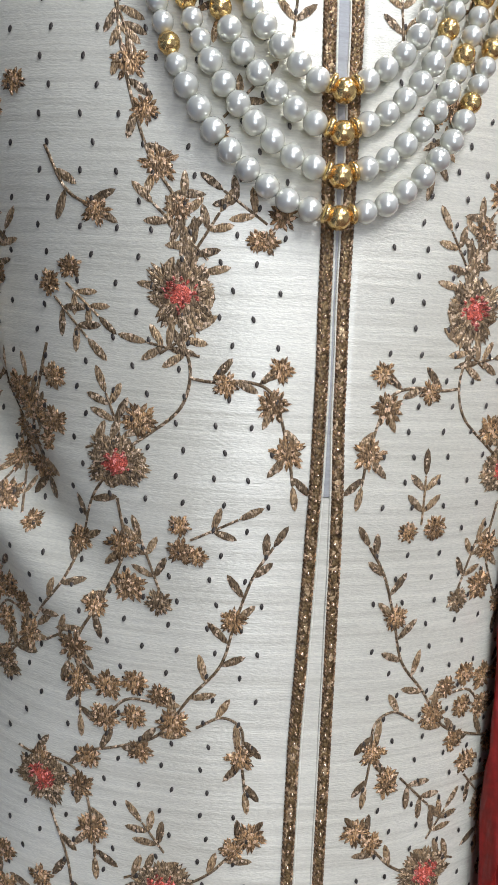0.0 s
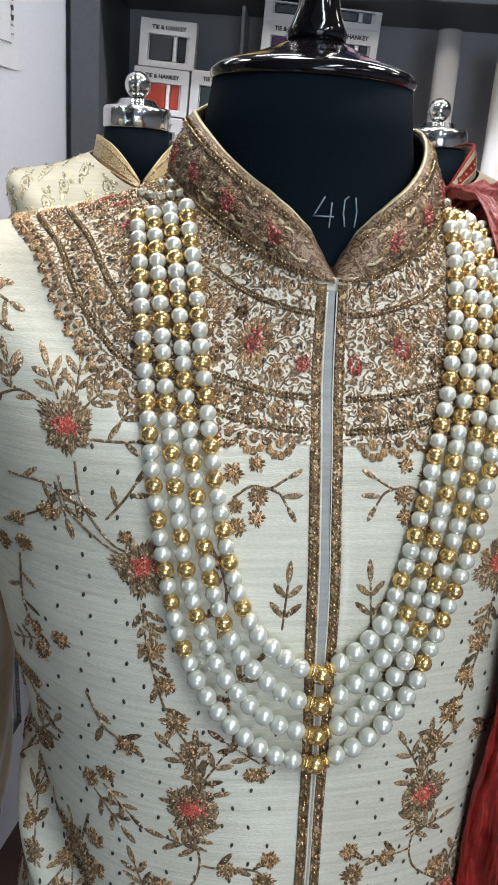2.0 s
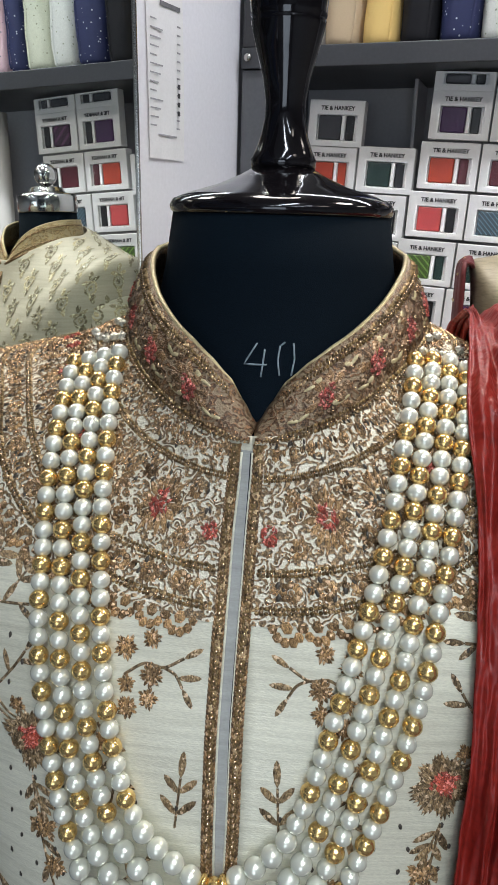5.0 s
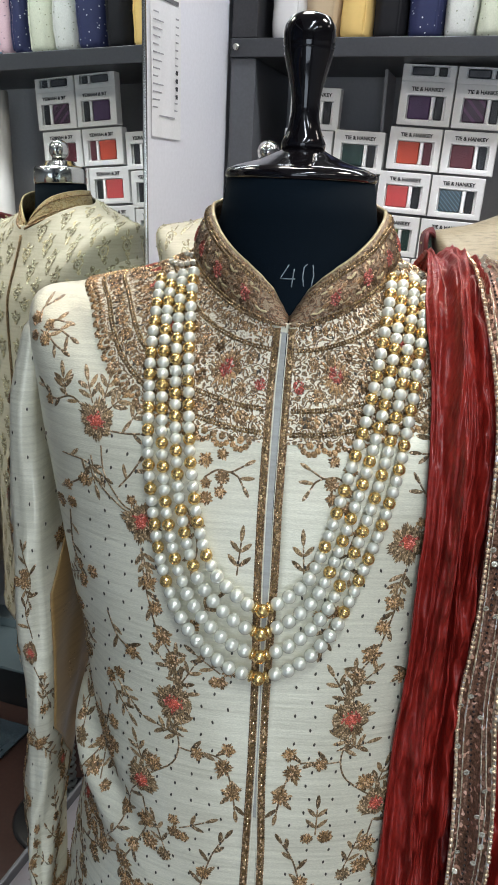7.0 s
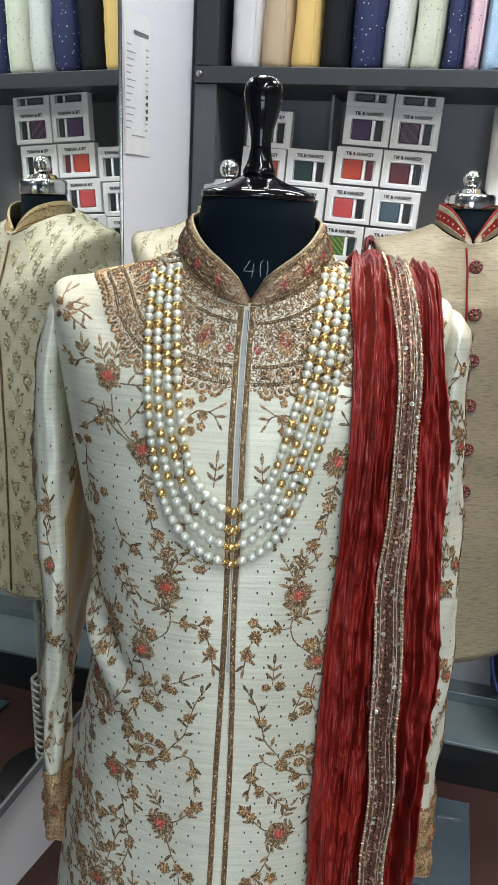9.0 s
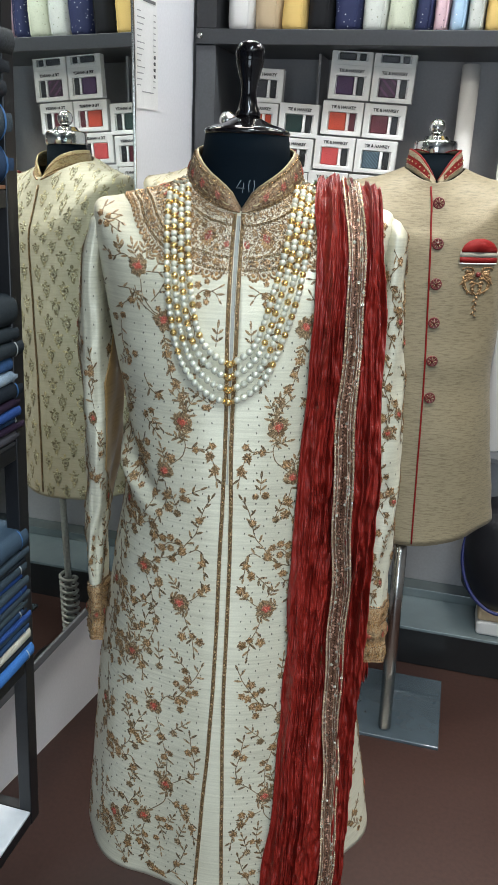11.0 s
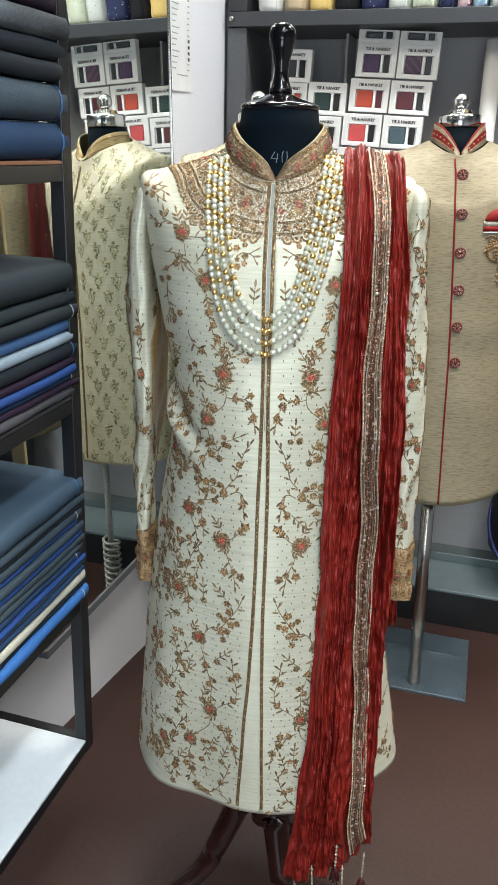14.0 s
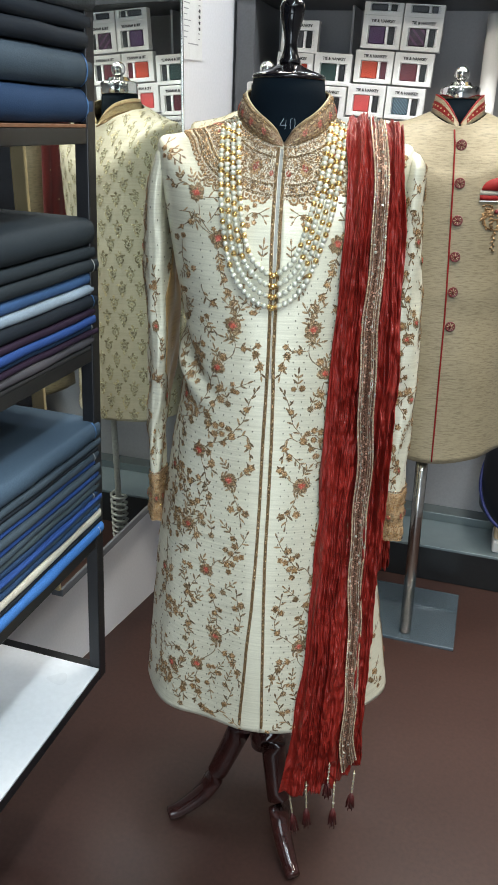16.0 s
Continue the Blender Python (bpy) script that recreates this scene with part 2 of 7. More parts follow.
def box_bm(x0, x1, y0, y1, z0, z1, bm=None):
    bm = bm or bmesh.new()
    v = [bm.verts.new(p) for p in ((x0, y0, z0), (x1, y0, z0), (x1, y1, z0), (x0, y1, z0), (x0, y0, z1), (x1, y0, z1), (x1, y1, z1), (x0, y1, z1))]
    for f in ((3, 2, 1, 0), (4, 5, 6, 7), (0, 1, 5, 4), (1, 2, 6, 5), (2, 3, 7, 6), (3, 0, 4, 7)):
        bm.faces.new([v[i] for i in f])
    return bm


def lathe_bm(profile, n=32, centre=(0, 0), bm=None):
    """A turned solid from (radius, z) rows."""
    bm = bm or bmesh.new()
    rings = []
    for r, z in profile:
        if r < 1e-5:
            rings.append([bm.verts.new((centre[0], centre[1], z))])
        else:
            rings.append([bm.verts.new((centre[0] + r * math.cos(2 * math.pi * k / n), centre[1] + r * math.sin(2 * math.pi * k / n), z)) for k in range(n)])
    for a, b in zip(rings, rings[1:]):
        for k in range(n):
            q = [a[k % len(a)], a[(k + 1) % len(a)], b[(k + 1) % len(b)], b[k % len(b)]]
            q = list(dict.fromkeys(q))
            if len(q) > 2:
                bm.faces.new(q)
    for ring, flip in ((rings[0], True), (rings[-1], False)):
        if len(ring) > 2:
            bm.faces.new(ring[::-1] if flip else ring)
    bmesh.ops.recalc_face_normals(bm, faces=bm.faces)
    return bm


def curve_points(pts, steps):
    """Catmull-Rom through pts."""
    p = [Vector(q) for q in pts]
    p = [2 * p[0] - p[1]] + p + [2 * p[-1] - p[-2]]
    out = []
    for i in range(1, len(p) - 2):
        for k in range(steps):
            t = k / steps
            a, b, c, d = p[i - 1], p[i], p[i + 1], p[i + 2]
            out.append(0.5 * (2 * b + (c - a) * t + (2 * a - 5 * b + 4 * c - d) * t * t + (3 * b - a - 3 * c + d) * t ** 3))
    return out + [p[-2]]


def tube_bm(pts, radii, n=8, bm=None, squash=1.0):
    """A round rod along points."""
    bm = bm or bmesh.new()
    rings = []
    for i, p in enumerate(pts):
        d = (pts[min(i + 1, len(pts) - 1)] - pts[max(i - 1, 0)]).normalized()
        side = d.cross(Vector((0, 0, 1)) if abs(d.z) < 0.9 else Vector((0, 1, 0))).normalized()
        up = side.cross(d)
        r = radii[i] if isinstance(radii, (list, tuple)) else radii
        rings.append([bm.verts.new(p + r * (math.cos(2 * math.pi * k / n) * side + squash * math.sin(2 * math.pi * k / n) * up)) for k in range(n)])
    for a, b in zip(rings, rings[1:]):
        for k in range(n):
            bm.faces.new((a[k], a[(k + 1) % n], b[(k + 1) % n], b[k]))
    bm.faces.new(rings[0][::-1])
    bm.faces.new(rings[-1])
    bmesh.ops.recalc_face_normals(bm, faces=bm.faces)
    return bm


def rows_interp(rows, z):
    """Reads a table of rows (height first, falling) at height z."""
    if z >= rows[0][0]:
        return rows[0][1:]
    for a, b in zip(rows, rows[1:]):
        if z >= b[0]:
            t = (a[0] - z) / (a[0] - b[0])
            t = t * t * (3 - 2 * t) * 0.4 + t * 0.6
            return tuple(p + (q - p) * t for p, q in zip(a[1:], b[1:]))
    return rows[-1][1:]


def text_bm(words, size, bm=None):
    """Lettering as a flat mesh in the xy plane, centred."""
    cu = bpy.data.curves.new("lettering", "FONT")
    cu.body, cu.size, cu.align_x, cu.align_y = words, size, "CENTER", "CENTER"
    cu.extrude, cu.offset = 0.0002, 0.00045
    ob = bpy.data.objects.new("lettering", cu)
    scene.collection.objects.link(ob)
    me = ob.evaluated_get(bpy.context.evaluated_depsgraph_get()).to_mesh()
    bm = bm or bmesh.new()
    bm.from_mesh(me)
    bpy.data.objects.remove(ob)
    return bm


# ---- room ----
def structure(name, bm, material, m=None, smooth=False):
    ob = part(name, bm, material, None, "", smooth)
    if m is not None:
        ob.matrix_world = m
    return tagged(ob, kind="structure")


BACK, RIGHT, FRONT = 2.32, 2.3, -3.2
structure("floor", box_bm(-1.9, RIGHT + 0.1, FRONT - 0.1, BACK + 0.1, -0.08, 0.0), FLOOR)
ceiling_bm = box_bm(-1.9, RIGHT + 0.1, FRONT - 0.1, BACK + 0.1, CEILING, CEILING + 0.08)
structure("ceiling", ceiling_bm, CEILING_PAINT)
structure("wall_north", box_bm(-1.2, RIGHT, BACK, BACK + 0.1, 0, CEILING), WHITE_WALL)
structure("wall_east", box_bm(RIGHT, RIGHT + 0.1, FRONT, BACK + 0.1, 0, CEILING), UNSEEN_WALL)
south = bmesh.new()
for sx0, sx1, sz0, sz1 in ((-1.9, 0.0, 0, CEILING), (1.5, RIGHT, 0, CEILING), (0.0, 1.5, 2.3, CEILING), (0.0, 1.5, 0, 0.4)):
    box_bm(sx0, sx1, FRONT - 0.1, FRONT, sz0, sz1, south)
structure("wall_south", south, UNSEEN_WALL)

# the wall with the mirror runs slightly askew to the shelves
SIDE = pose(-0.673, 1.066, 0, 0, 0, -8.13)
structure("wall_west", box_bm(-0.1, 0, -4.4, 0.835, 0, CEILING), WHITE_WALL, SIDE)


def wall_mirror():
    ob = thing("wall_mirror", pose(-0.5335, 1.0, 1.0, 0, -1.045, -1.83), "tall wall mirror with thin edge strips beside the white wall", "mirror")
    part("mirror_glass", box_bm(-0.006, 0.0, -0.452, 0.362, -0.484, 1.55), SILVER_MIRROR, ob, "", False)
    part("backing_board", box_bm(-0.03, -0.0062, -0.452, 0.362, -0.484, 1.55), DARK_LAMINATE, ob, "", False)
    softened(part("edge_strip", box_bm(-0.03, 0.004, 0.3622, 0.369, -0.508, 1.55), BRUSHED, ob, "thin steel edge strip", False), 0.002)
    softened(part("edge_strip", box_bm(-0.03, 0.003, -0.462, -0.4522, -0.484, 1.55), PIPING, ob, "gold edge strip", False), 0.002)
    softened(part("lower_rail", box_bm(-0.03, 0.004, -0.4518, 0.3618, -0.508, -0.4845), GREY_LAMINATE, ob, "grey lower rail", False), 0.003)


def price_list():
    """A paper sheet with illegible rows, taped on the wall."""
    ob = thing("price_list", SIDE @ pose(0, 0, 0), "white printed paper list taped to the white wall", "paper")
    bm = bmesh.new()
    for j in range(9):
        for i in range(4):
            y, z = 0.470 + 0.0415 * i + 0.012 * (1 - j / 8), 1.795 + 0.04 * j
            bm.verts.new((0.002 + 0.0008 * (1 + math.sin(i * 1.7 + j * 0.6)), y, z))
    bm.verts.ensure_lookup_table()
    for j in range(8):
        for i in range(3):
            a = j * 4 + i
            bm.faces.new([bm.verts[k] for k in (a, a + 1, a + 5, a + 4)])
    sheet = shell(part("sheet", bm, CARD, ob, "", False), 0.0006)
    bars = bmesh.new()
    for k in range(13):
        z = 2.04 - 0.0155 * k
        box_bm(0.0042, 0.0047, 0.483, 0.483 + 0.02 + 0.022 * ((k * 7) % 4) / 3, z, z + 0.0026, bars)
        box_bm(0.0042, 0.0047, 0.574, 0.586, z, z + 0.003, bars)
    box_bm(0.0042, 0.0047, 0.51, 0.575, 1.838, 1.841, bars)
    part("printed_rows", bars, plain("faded_ink", (0.36, 0.36, 0.38), 0.7), ob, "grey unreadable printed rows", False)
    head = box_bm(0.0042, 0.0047, 0.515, 0.585, 2.068, 2.076)
    part("heading", head, plain("heading_ink", (0.15, 0.15, 0.16), 0.7), ob, "grey heading bar", False)
    for k in range(4):
        z = 1.9 + 0.0165 * k
        part("square_mark", box_bm(0.0042, 0.0049, 0.578, 0.586, z - 0.02, z - 0.011), INK, ob, "", False)


wall_mirror()
price_list()


# ---- shelf unit on the back wall ----
def shelf_unit():
    ob = thing("shelf_unit", pose(0, 0, 0), "dark grey laminate wall shelving with open bays", "shelves", kind="structure")
    for n_, b_, m_ in (
        ("back_panel", box_bm(-0.54, 1.75, 2.2, 2.22, 0.75, 2.7), GREY_BACK),
        ("lower_panel", box_bm(-0.54, 1.75, 2.08, 2.1, 0.14, 0.749), GREY_BACK),
        ("side_panel", box_bm(-0.542, -0.478, 1.88, 2.199, 0.14, 2.002), GREY_LAMINATE),
        ("upper_side_panel", box_bm(-0.542, -0.478, 1.88, 2.199, 2.048, 2.7), DARK_LAMINATE),
        ("divider", box_bm(-0.185, -0.176, 2.05, 2.199, 0.77, 2.002), GREY_BACK),
        ("shelf_board", box_bm(-0.542, 1.75, 1.872, 2.199, 2.003, 2.046), SHELF_BOARD),
        ("shelf_board", box_bm(-0.477, 1.75, 1.90, 2.199, 0.75, 0.769), GREY_LAMINATE),
        ("upper_board", box_bm(-0.542, 1.75, 1.872, 2.199, 2.5, 2.54), SHELF_BOARD),
    ):
        softened(part(n_, b_, m_, ob, "", False), 0.002)
    cover = lathe_bm([(0.0, 0.0), (0.009, 0.0), (0.009, 0.002), (0.006, 0.0045), (0, 0.005)], 16)
    c = part("screw_cap", cover, BRUSHED, ob, "steel screw cap")
    c.matrix_basis = pose(-0.527, 1.871, 2.026, 90)


def plinth():
    ob = thing("display_ledge", pose(0, 0, 0), "low ledge with a green glass top and black front", "ledge", kind="structure")
    softened(part("kickboard", box_bm(-0.58, 1.75, 1.785, 2.079, 0, 0.14), plain("black_skirting", (0.012, 0.012, 0.013), 0.35), ob, "glossy black front", False), 0.003)
    top = plain("grey_green_glass_top", (0.16, 0.20, 0.21), 0.12, 0.0, 20, 0.04, 0.0, 0.6)
    softened(part("glass_top", box_bm(-0.58, 1.75, 1.778, 2.0, 0.1405, 0.152), top, ob, "grey-green glass top", False), 0.002)
    softened(part("rear_step", box_bm(-0.58, 1.75, 2.001, 2.079, 0.1405, 0.185), top, ob, "", False), 0.002)


shelf_unit()
plinth()


# ---- the dressed form in the middle ----
FORM = pose(-0.012, 0.545, 0, 0, 0, 12.3)
TAU = 2 * math.pi
# height in front, at the side and behind; half width, depth in front and behind; squareness
BODY = [
    (1.592, 1.634, 1.655, 0.0875, 0.106, 0.066, 2.0),
    (1.568, 1.622, 1.640, 0.118, 0.112, 0.084, 2.05),
    (1.540, 1.610, 1.620, 0.156, 0.121, 0.100, 2.2),
    (1.510, 1.602, 1.595, 0.200, 0.133, 0.112, 2.15),
    (1.478, 1.590, 1.560, 0.232, 0.145, 0.120, 2.35),
    (1.443, 1.530, 1.510, 0.226, 0.156, 0.125, 2.5),
    (1.400, 1.425, 1.430, 0.208, 0.164, 0.125, 2.6),
    (1.350, 1.350, 1.350, 0.194, 0.173, 0.122, 2.6),
    (1.290, 1.290, 1.290, 0.182, 0.181, 0.118, 2.5),
    (1.210, 1.210, 1.210, 0.177, 0.189, 0.116, 2.5),
    (1.150, 1.150, 1.150, 0.181, 0.192, 0.124, 2.4),
    (1.000, 1.000, 1.000, 0.205, 0.203, 0.150, 2.3),
    (0.800, 0.800, 0.800, 0.231, 0.226, 0.180, 2.2),
    (0.600, 0.600, 0.600, 0.254, 0.244, 0.205, 2.2),
    (0.456, 0.446, 0.470, 0.272, 0.255, 0.220, 2.3),
]


def body_point(v, th, table=None, folds=1.0):
    """Row position v (0 at the neck, 1 at the hem) and angle from the front, to a place on the coat."""
    table = table or BODY
    q = max(0.0, min(0.9999, v)) * (len(table) - 1)
    i = int(q)
    t = q - i
    rows = [table[max(0, min(len(table) - 1, k))] for k in (i - 1, i, i + 1, i + 2)]
    zf, zs, zb, a, f, b, n = (0.5 * (2 * p1 + (p2 - p0) * t + (2 * p0 - 5 * p1 + 4 * p2 - p3) * t * t + (3 * p1 - p0 - 3 * p2 + p3) * t ** 3) for p0, p1, p2, p3 in zip(*rows))
    s, c = math.sin(th), math.cos(th)
    x = a * math.copysign(abs(s) ** (2 / n), s)
    y = -(f if c > 0 else b) * math.copysign(abs(c) ** (2 / n), c)
    k = abs(x) / a
    z = zs + ((zf if c > 0 else zb) - zs) * (1 - k * k)
    # soft folds: a pull at the waist of one side and slow waves in the skirt
    low = max(0.0, 1.15 - z)
    wave = 0.010 * low * math.sin(5 * th + 0.6) + 0.006 * low * math.sin(9 * th + 2.0)
    pull = 0.016 * math.exp(-((z - 1.185 + 0.10 * (th + 1.1)) / 0.018) ** 2) * math.exp(-((th + 1.15) / 0.42) ** 2)
    pull -= 0.014 * math.exp(-((z - 1.225 + 0.12 * (th + 1.1)) / 0.02) ** 2) * math.exp(-((th + 1.15) / 0.45) ** 2)
    r = math.hypot(x, y) or 1.0
    g = 1 + (wave + pull * folds) / r
    nz = 0.0022 * noise.noise((x * 9, y * 9, z * 7)) + 0.0008 * noise.noise((x * 30, y * 30, z * 30))
    return Vector((x * g + folds * 0.045 * max(0.0, 0.78 - z), y * g - (nz if c > 0 else -nz), z))


def grid_bm(fn, us, vs, bm=None):
    bm = bm or bmesh.new()
    g = [[bm.verts.new(fn(u, v)) for u in us] for v in vs]
    for r0, r1 in zip(g, g[1:]):
        for k in range(len(us) - 1):
            bm.faces.new((r0[k], r1[k], r1[k + 1], r0[k + 1]))
    return bm


def span(a, b, n):
    return [a + (b - a) * k / n for k in range(n + 1)]


sherwani = thing("sherwani", FORM, "cream silk coat with bronze floral embroidery on a dress form", "coat")
ROWS_V = span(0, 1, 150)
full = grid_bm(lambda th, v: body_point(v, th), span(-math.pi, math.pi, 180), ROWS_V)
from mathutils.bvhtree import BVHTree
full.normal_update()
COAT = BVHTree.FromBMesh(full)
full.free()


def edge_x(side, z):
    """Where the front edge of a panel runs: the two fronts part a little towards the hem."""
    rows = [(1.58, -0.0084, 0.0038), (1.54, -0.0102, 0.0029), (1.46, -0.0103, 0.0024), (1.41, -0.0096, 0.0033), (1.30, -0.0062, 0.0026), (1.24, -0.0056, 0.0034), (1.16, -0.0062, 0.0066), (1.07, -0.0077, 0.0082), (0.96, -0.0075, 0.0085), (0.86, -0.0090, 0.0080), (0.75, -0.0126, 0.0100), (0.63, -0.0198, 0.0140), (0.46, -0.0270, 0.0193)]
    return rows_interp(rows, z)[0 if side < 0 else 1]


for side, name in ((-1, "front_panel"), (1, "front_panel")):
    ths = [side * t for t in span(0.0, math.pi / 2, 60)]
    if side < 0:
        ths = ths[::-1]
    shell(part(name, grid_bm(lambda th, v: body_point(v, th), ths, ROWS_V), SILK, sherwani), 0.0025)
shell(part("back_panel", grid_bm(lambda th, v: body_point(v, th), span(math.pi / 2, 1.5 * math.pi, 60), span(0, 1, 90)), SILK, sherwani), 0.0025)


def on_coat(x, z, h=0.0, turn=0.0):
    """The place on the coat seen straight on at (x, z), or from the side by turn radians, h above the cloth."""
    d = Vector((math.sin(turn), -math.cos(turn), 0))
    side = Vector((math.cos(turn), math.sin(turn), 0))
    hit, n, _, _ = COAT.ray_cast(side * x + d * 0.8 + Vector((0, 0, z)), -d)
    if hit is None:
        return None
    if n.dot(d) < 0:
        n = -n
    return hit + n * h


class Stitch:
    """Collects flat embroidery shapes, laid onto a surface by a mapping (u, z, h)."""

    def __init__(self, place):
        self.place, self.bm = place, bmesh.new()

    def fan(self, rim, mid, h_rim, h_mid):
        a = [self.place(*p, h_rim) for p in rim]
        c = self.place(*mid, h_mid)
        if c is None or any(p is None for p in a):
            return
        vs = [self.bm.verts.new(p) for p in a]
        cv = self.bm.verts.new(c)
        for k in range(len(vs)):
            self.bm.faces.new((vs[k], vs[(k + 1) % len(vs)], cv))

    def leaf(self, u, z, ang, length, width, h=0.0012):
        c, s = math.cos(ang), math.sin(ang)
        shape = ((0, 0), (0.18, 0.34), (0.55, 0.5), (0.86, 0.32), (1, 0), (0.86, -0.32), (0.55, -0.5), (0.18, -0.34))
        rim = [(u + c * length * p - s * width * q, z + s * length * p + c * width * q) for p, q in shape]
        self.fan(rim, (u + c * length * 0.5, z + s * length * 0.5), 0.0003, h)

    def pad(self, u, z, r, h, rng, n=22, rough=0.16):
        """A padded patch of stitches with an uneven edge."""
        rim = []
        for k in range(n):
            d = r * (1 + rough * rng.uniform(-1, 1))
            rim.append((u + d * math.cos(TAU * k / n), z + d * math.sin(TAU * k / n)))
        self.fan(rim, (u, z), 0.0004, h)

    def ray(self, u, z, ang, r0, r1, width, h=0.0014):
        """One slim stitch standing out from a flower's heart."""
        c, s = math.cos(ang), math.sin(ang)
        m_ = r0 + 0.62 * (r1 - r0)
        rim = [(u + c * p - s * q, z + s * p + c * q) for p, q in ((r0, 0.0), (m_, -width / 2), (r1, 0.0), (m_, width / 2))]
        self.fan(rim, (u + c * m_, z + s * m_), 0.0003, h)

    def stem(self, pts, width=0.0015, h=0.0010):
        prev = None
        for i, (u, z) in enumerate(pts):
            u1, z1 = pts[min(i + 1, len(pts) - 1)]
            u0, z0 = pts[max(i - 1, 0)]
            L = math.hypot(u1 - u0, z1 - z0) or 1
            nx, nz = -(z1 - z0) / L * width / 2, (u1 - u0) / L * width / 2
            row = [self.place(u + nx, z + nz, 0.0002), self.place(u, z, h), self.place(u - nx, z - nz, 0.0002)]
            if any(p is None for p in row):
                prev = None
                continue
            row = [self.bm.verts.new(p) for p in row]
            if prev:
                for k in (0, 1):
                    self.bm.faces.new((prev[k], prev[k + 1], row[k + 1], row[k]))
            prev = row

    def bead(self, u, z, r, h=None):
        rim = [(u + r * math.cos(TAU * k / 6), z + r * math.sin(TAU * k / 6)) for k in range(6)]
        self.fan(rim, (u, z), 0.0003, h or r * 1.1)

    def done(self, name, material, parent, label=""):
        bmesh.ops.recalc_face_normals(self.bm, faces=self.bm.faces)
        return part(name, self.bm, material, parent, label)


def mapping(side, turn=0.0):
    return lambda u, z, h: on_coat(side * u, z, h, side * turn)


def small_flower(st, u, z, r, turn=0.0, petals=5):
    """A fluffy rosette of looped stitches with a sunken centre."""
    n = petals * 5
    st.pad(u, z, r * 0.56, 0.0012, random.Random(int(9000 * (u + 2 * z))), 14)
    for k in range(n):
        a = turn + TAU * (k + 0.35 * math.sin(k * 3.7 + u * 400)) / n
        reach = 0.68 + 0.36 * abs(math.cos(petals * (a - turn) / 2)) + 0.06 * math.sin(k * 5.1 + z * 300)
        st.ray(u, z, a, r * (0.20 + 0.06 * (k % 3)), r * reach, r * 0.24, 0.0013 + 0.0007 * (k % 2))
    for k in range(6):
        st.ray(u, z, turn + TAU * k / 6, r * 0.06, r * 0.40, r * 0.16, 0.0022)


def big_flower(place, u, z, r, turn, parent):
    """A ragged carnation: uneven lobes of looped stitches round a knotted red heart."""
    st, rng = Stitch(place), random.Random(int(1000 * (u + 3 * z)) + int(7 * turn))
    lobes = 8
    for k in range(lobes):
        a0 = turn + TAU * (k + rng.uniform(-0.22, 0.22)) / lobes
        reach = r * rng.uniform(0.74, 1.08)
        for j in range(7):
            d = (j - 3) / 3
            a = a0 + 0.36 * d + rng.uniform(-0.04, 0.04)
            st.ray(u, z, a, r * rng.uniform(0.28, 0.40), reach * (1 - 0.22 * d * d) * rng.uniform(0.93, 1.04), r * 0.15, 0.0014 + 0.0008 * rng.random())
    st.pad(u, z, r * 0.68, 0.0016, rng)
    for k in range(26):
        a = turn + TAU * (k + rng.uniform(-0.4, 0.4)) / 26
        st.ray(u, z, a, r * 0.24, r * rng.uniform(0.50, 0.66), r * 0.14, 0.0026)
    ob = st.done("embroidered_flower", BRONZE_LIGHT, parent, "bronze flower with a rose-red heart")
    heart = Stitch(place)
    heart.pad(u, z, r * 0.33, 0.0033, rng, 16, 0.22)
    for k in range(30):
        a, d = rng.uniform(0, TAU), r * 0.36 * math.sqrt(rng.random())
        heart.ray(u + d * math.cos(a), z + d * math.sin(a), a + rng.uniform(-1.2, 1.2), -r * 0.06, r * rng.uniform(0.10, 0.17), r * 0.11, 0.0032 + 0.0010 * rng.random())
    heart.done("red_heart", ROSE, ob, "rose-red stitched heart")
    return ob


def sprig(st, u, z, ang, length, pairs=2, leaf=0.013):
    """A short stalk with leaves in pairs and one at the tip."""
    c, s = math.cos(ang), math.sin(ang)
    st.stem([(u + c * length * k / 4, z + s * length * k / 4) for k in range(5)], 0.0013)
    for k in range(pairs):
        q = (k + 0.6) / (pairs + 0.3)
        for e in (-1, 1):
            st.leaf(u + c * length * q, z + s * length * q, ang + e * 0.80, leaf * (1.05 - 0.2 * q), leaf * 0.31)
    st.leaf(u + c * length, z + s * length, ang, leaf * 1.05, leaf * 0.31)


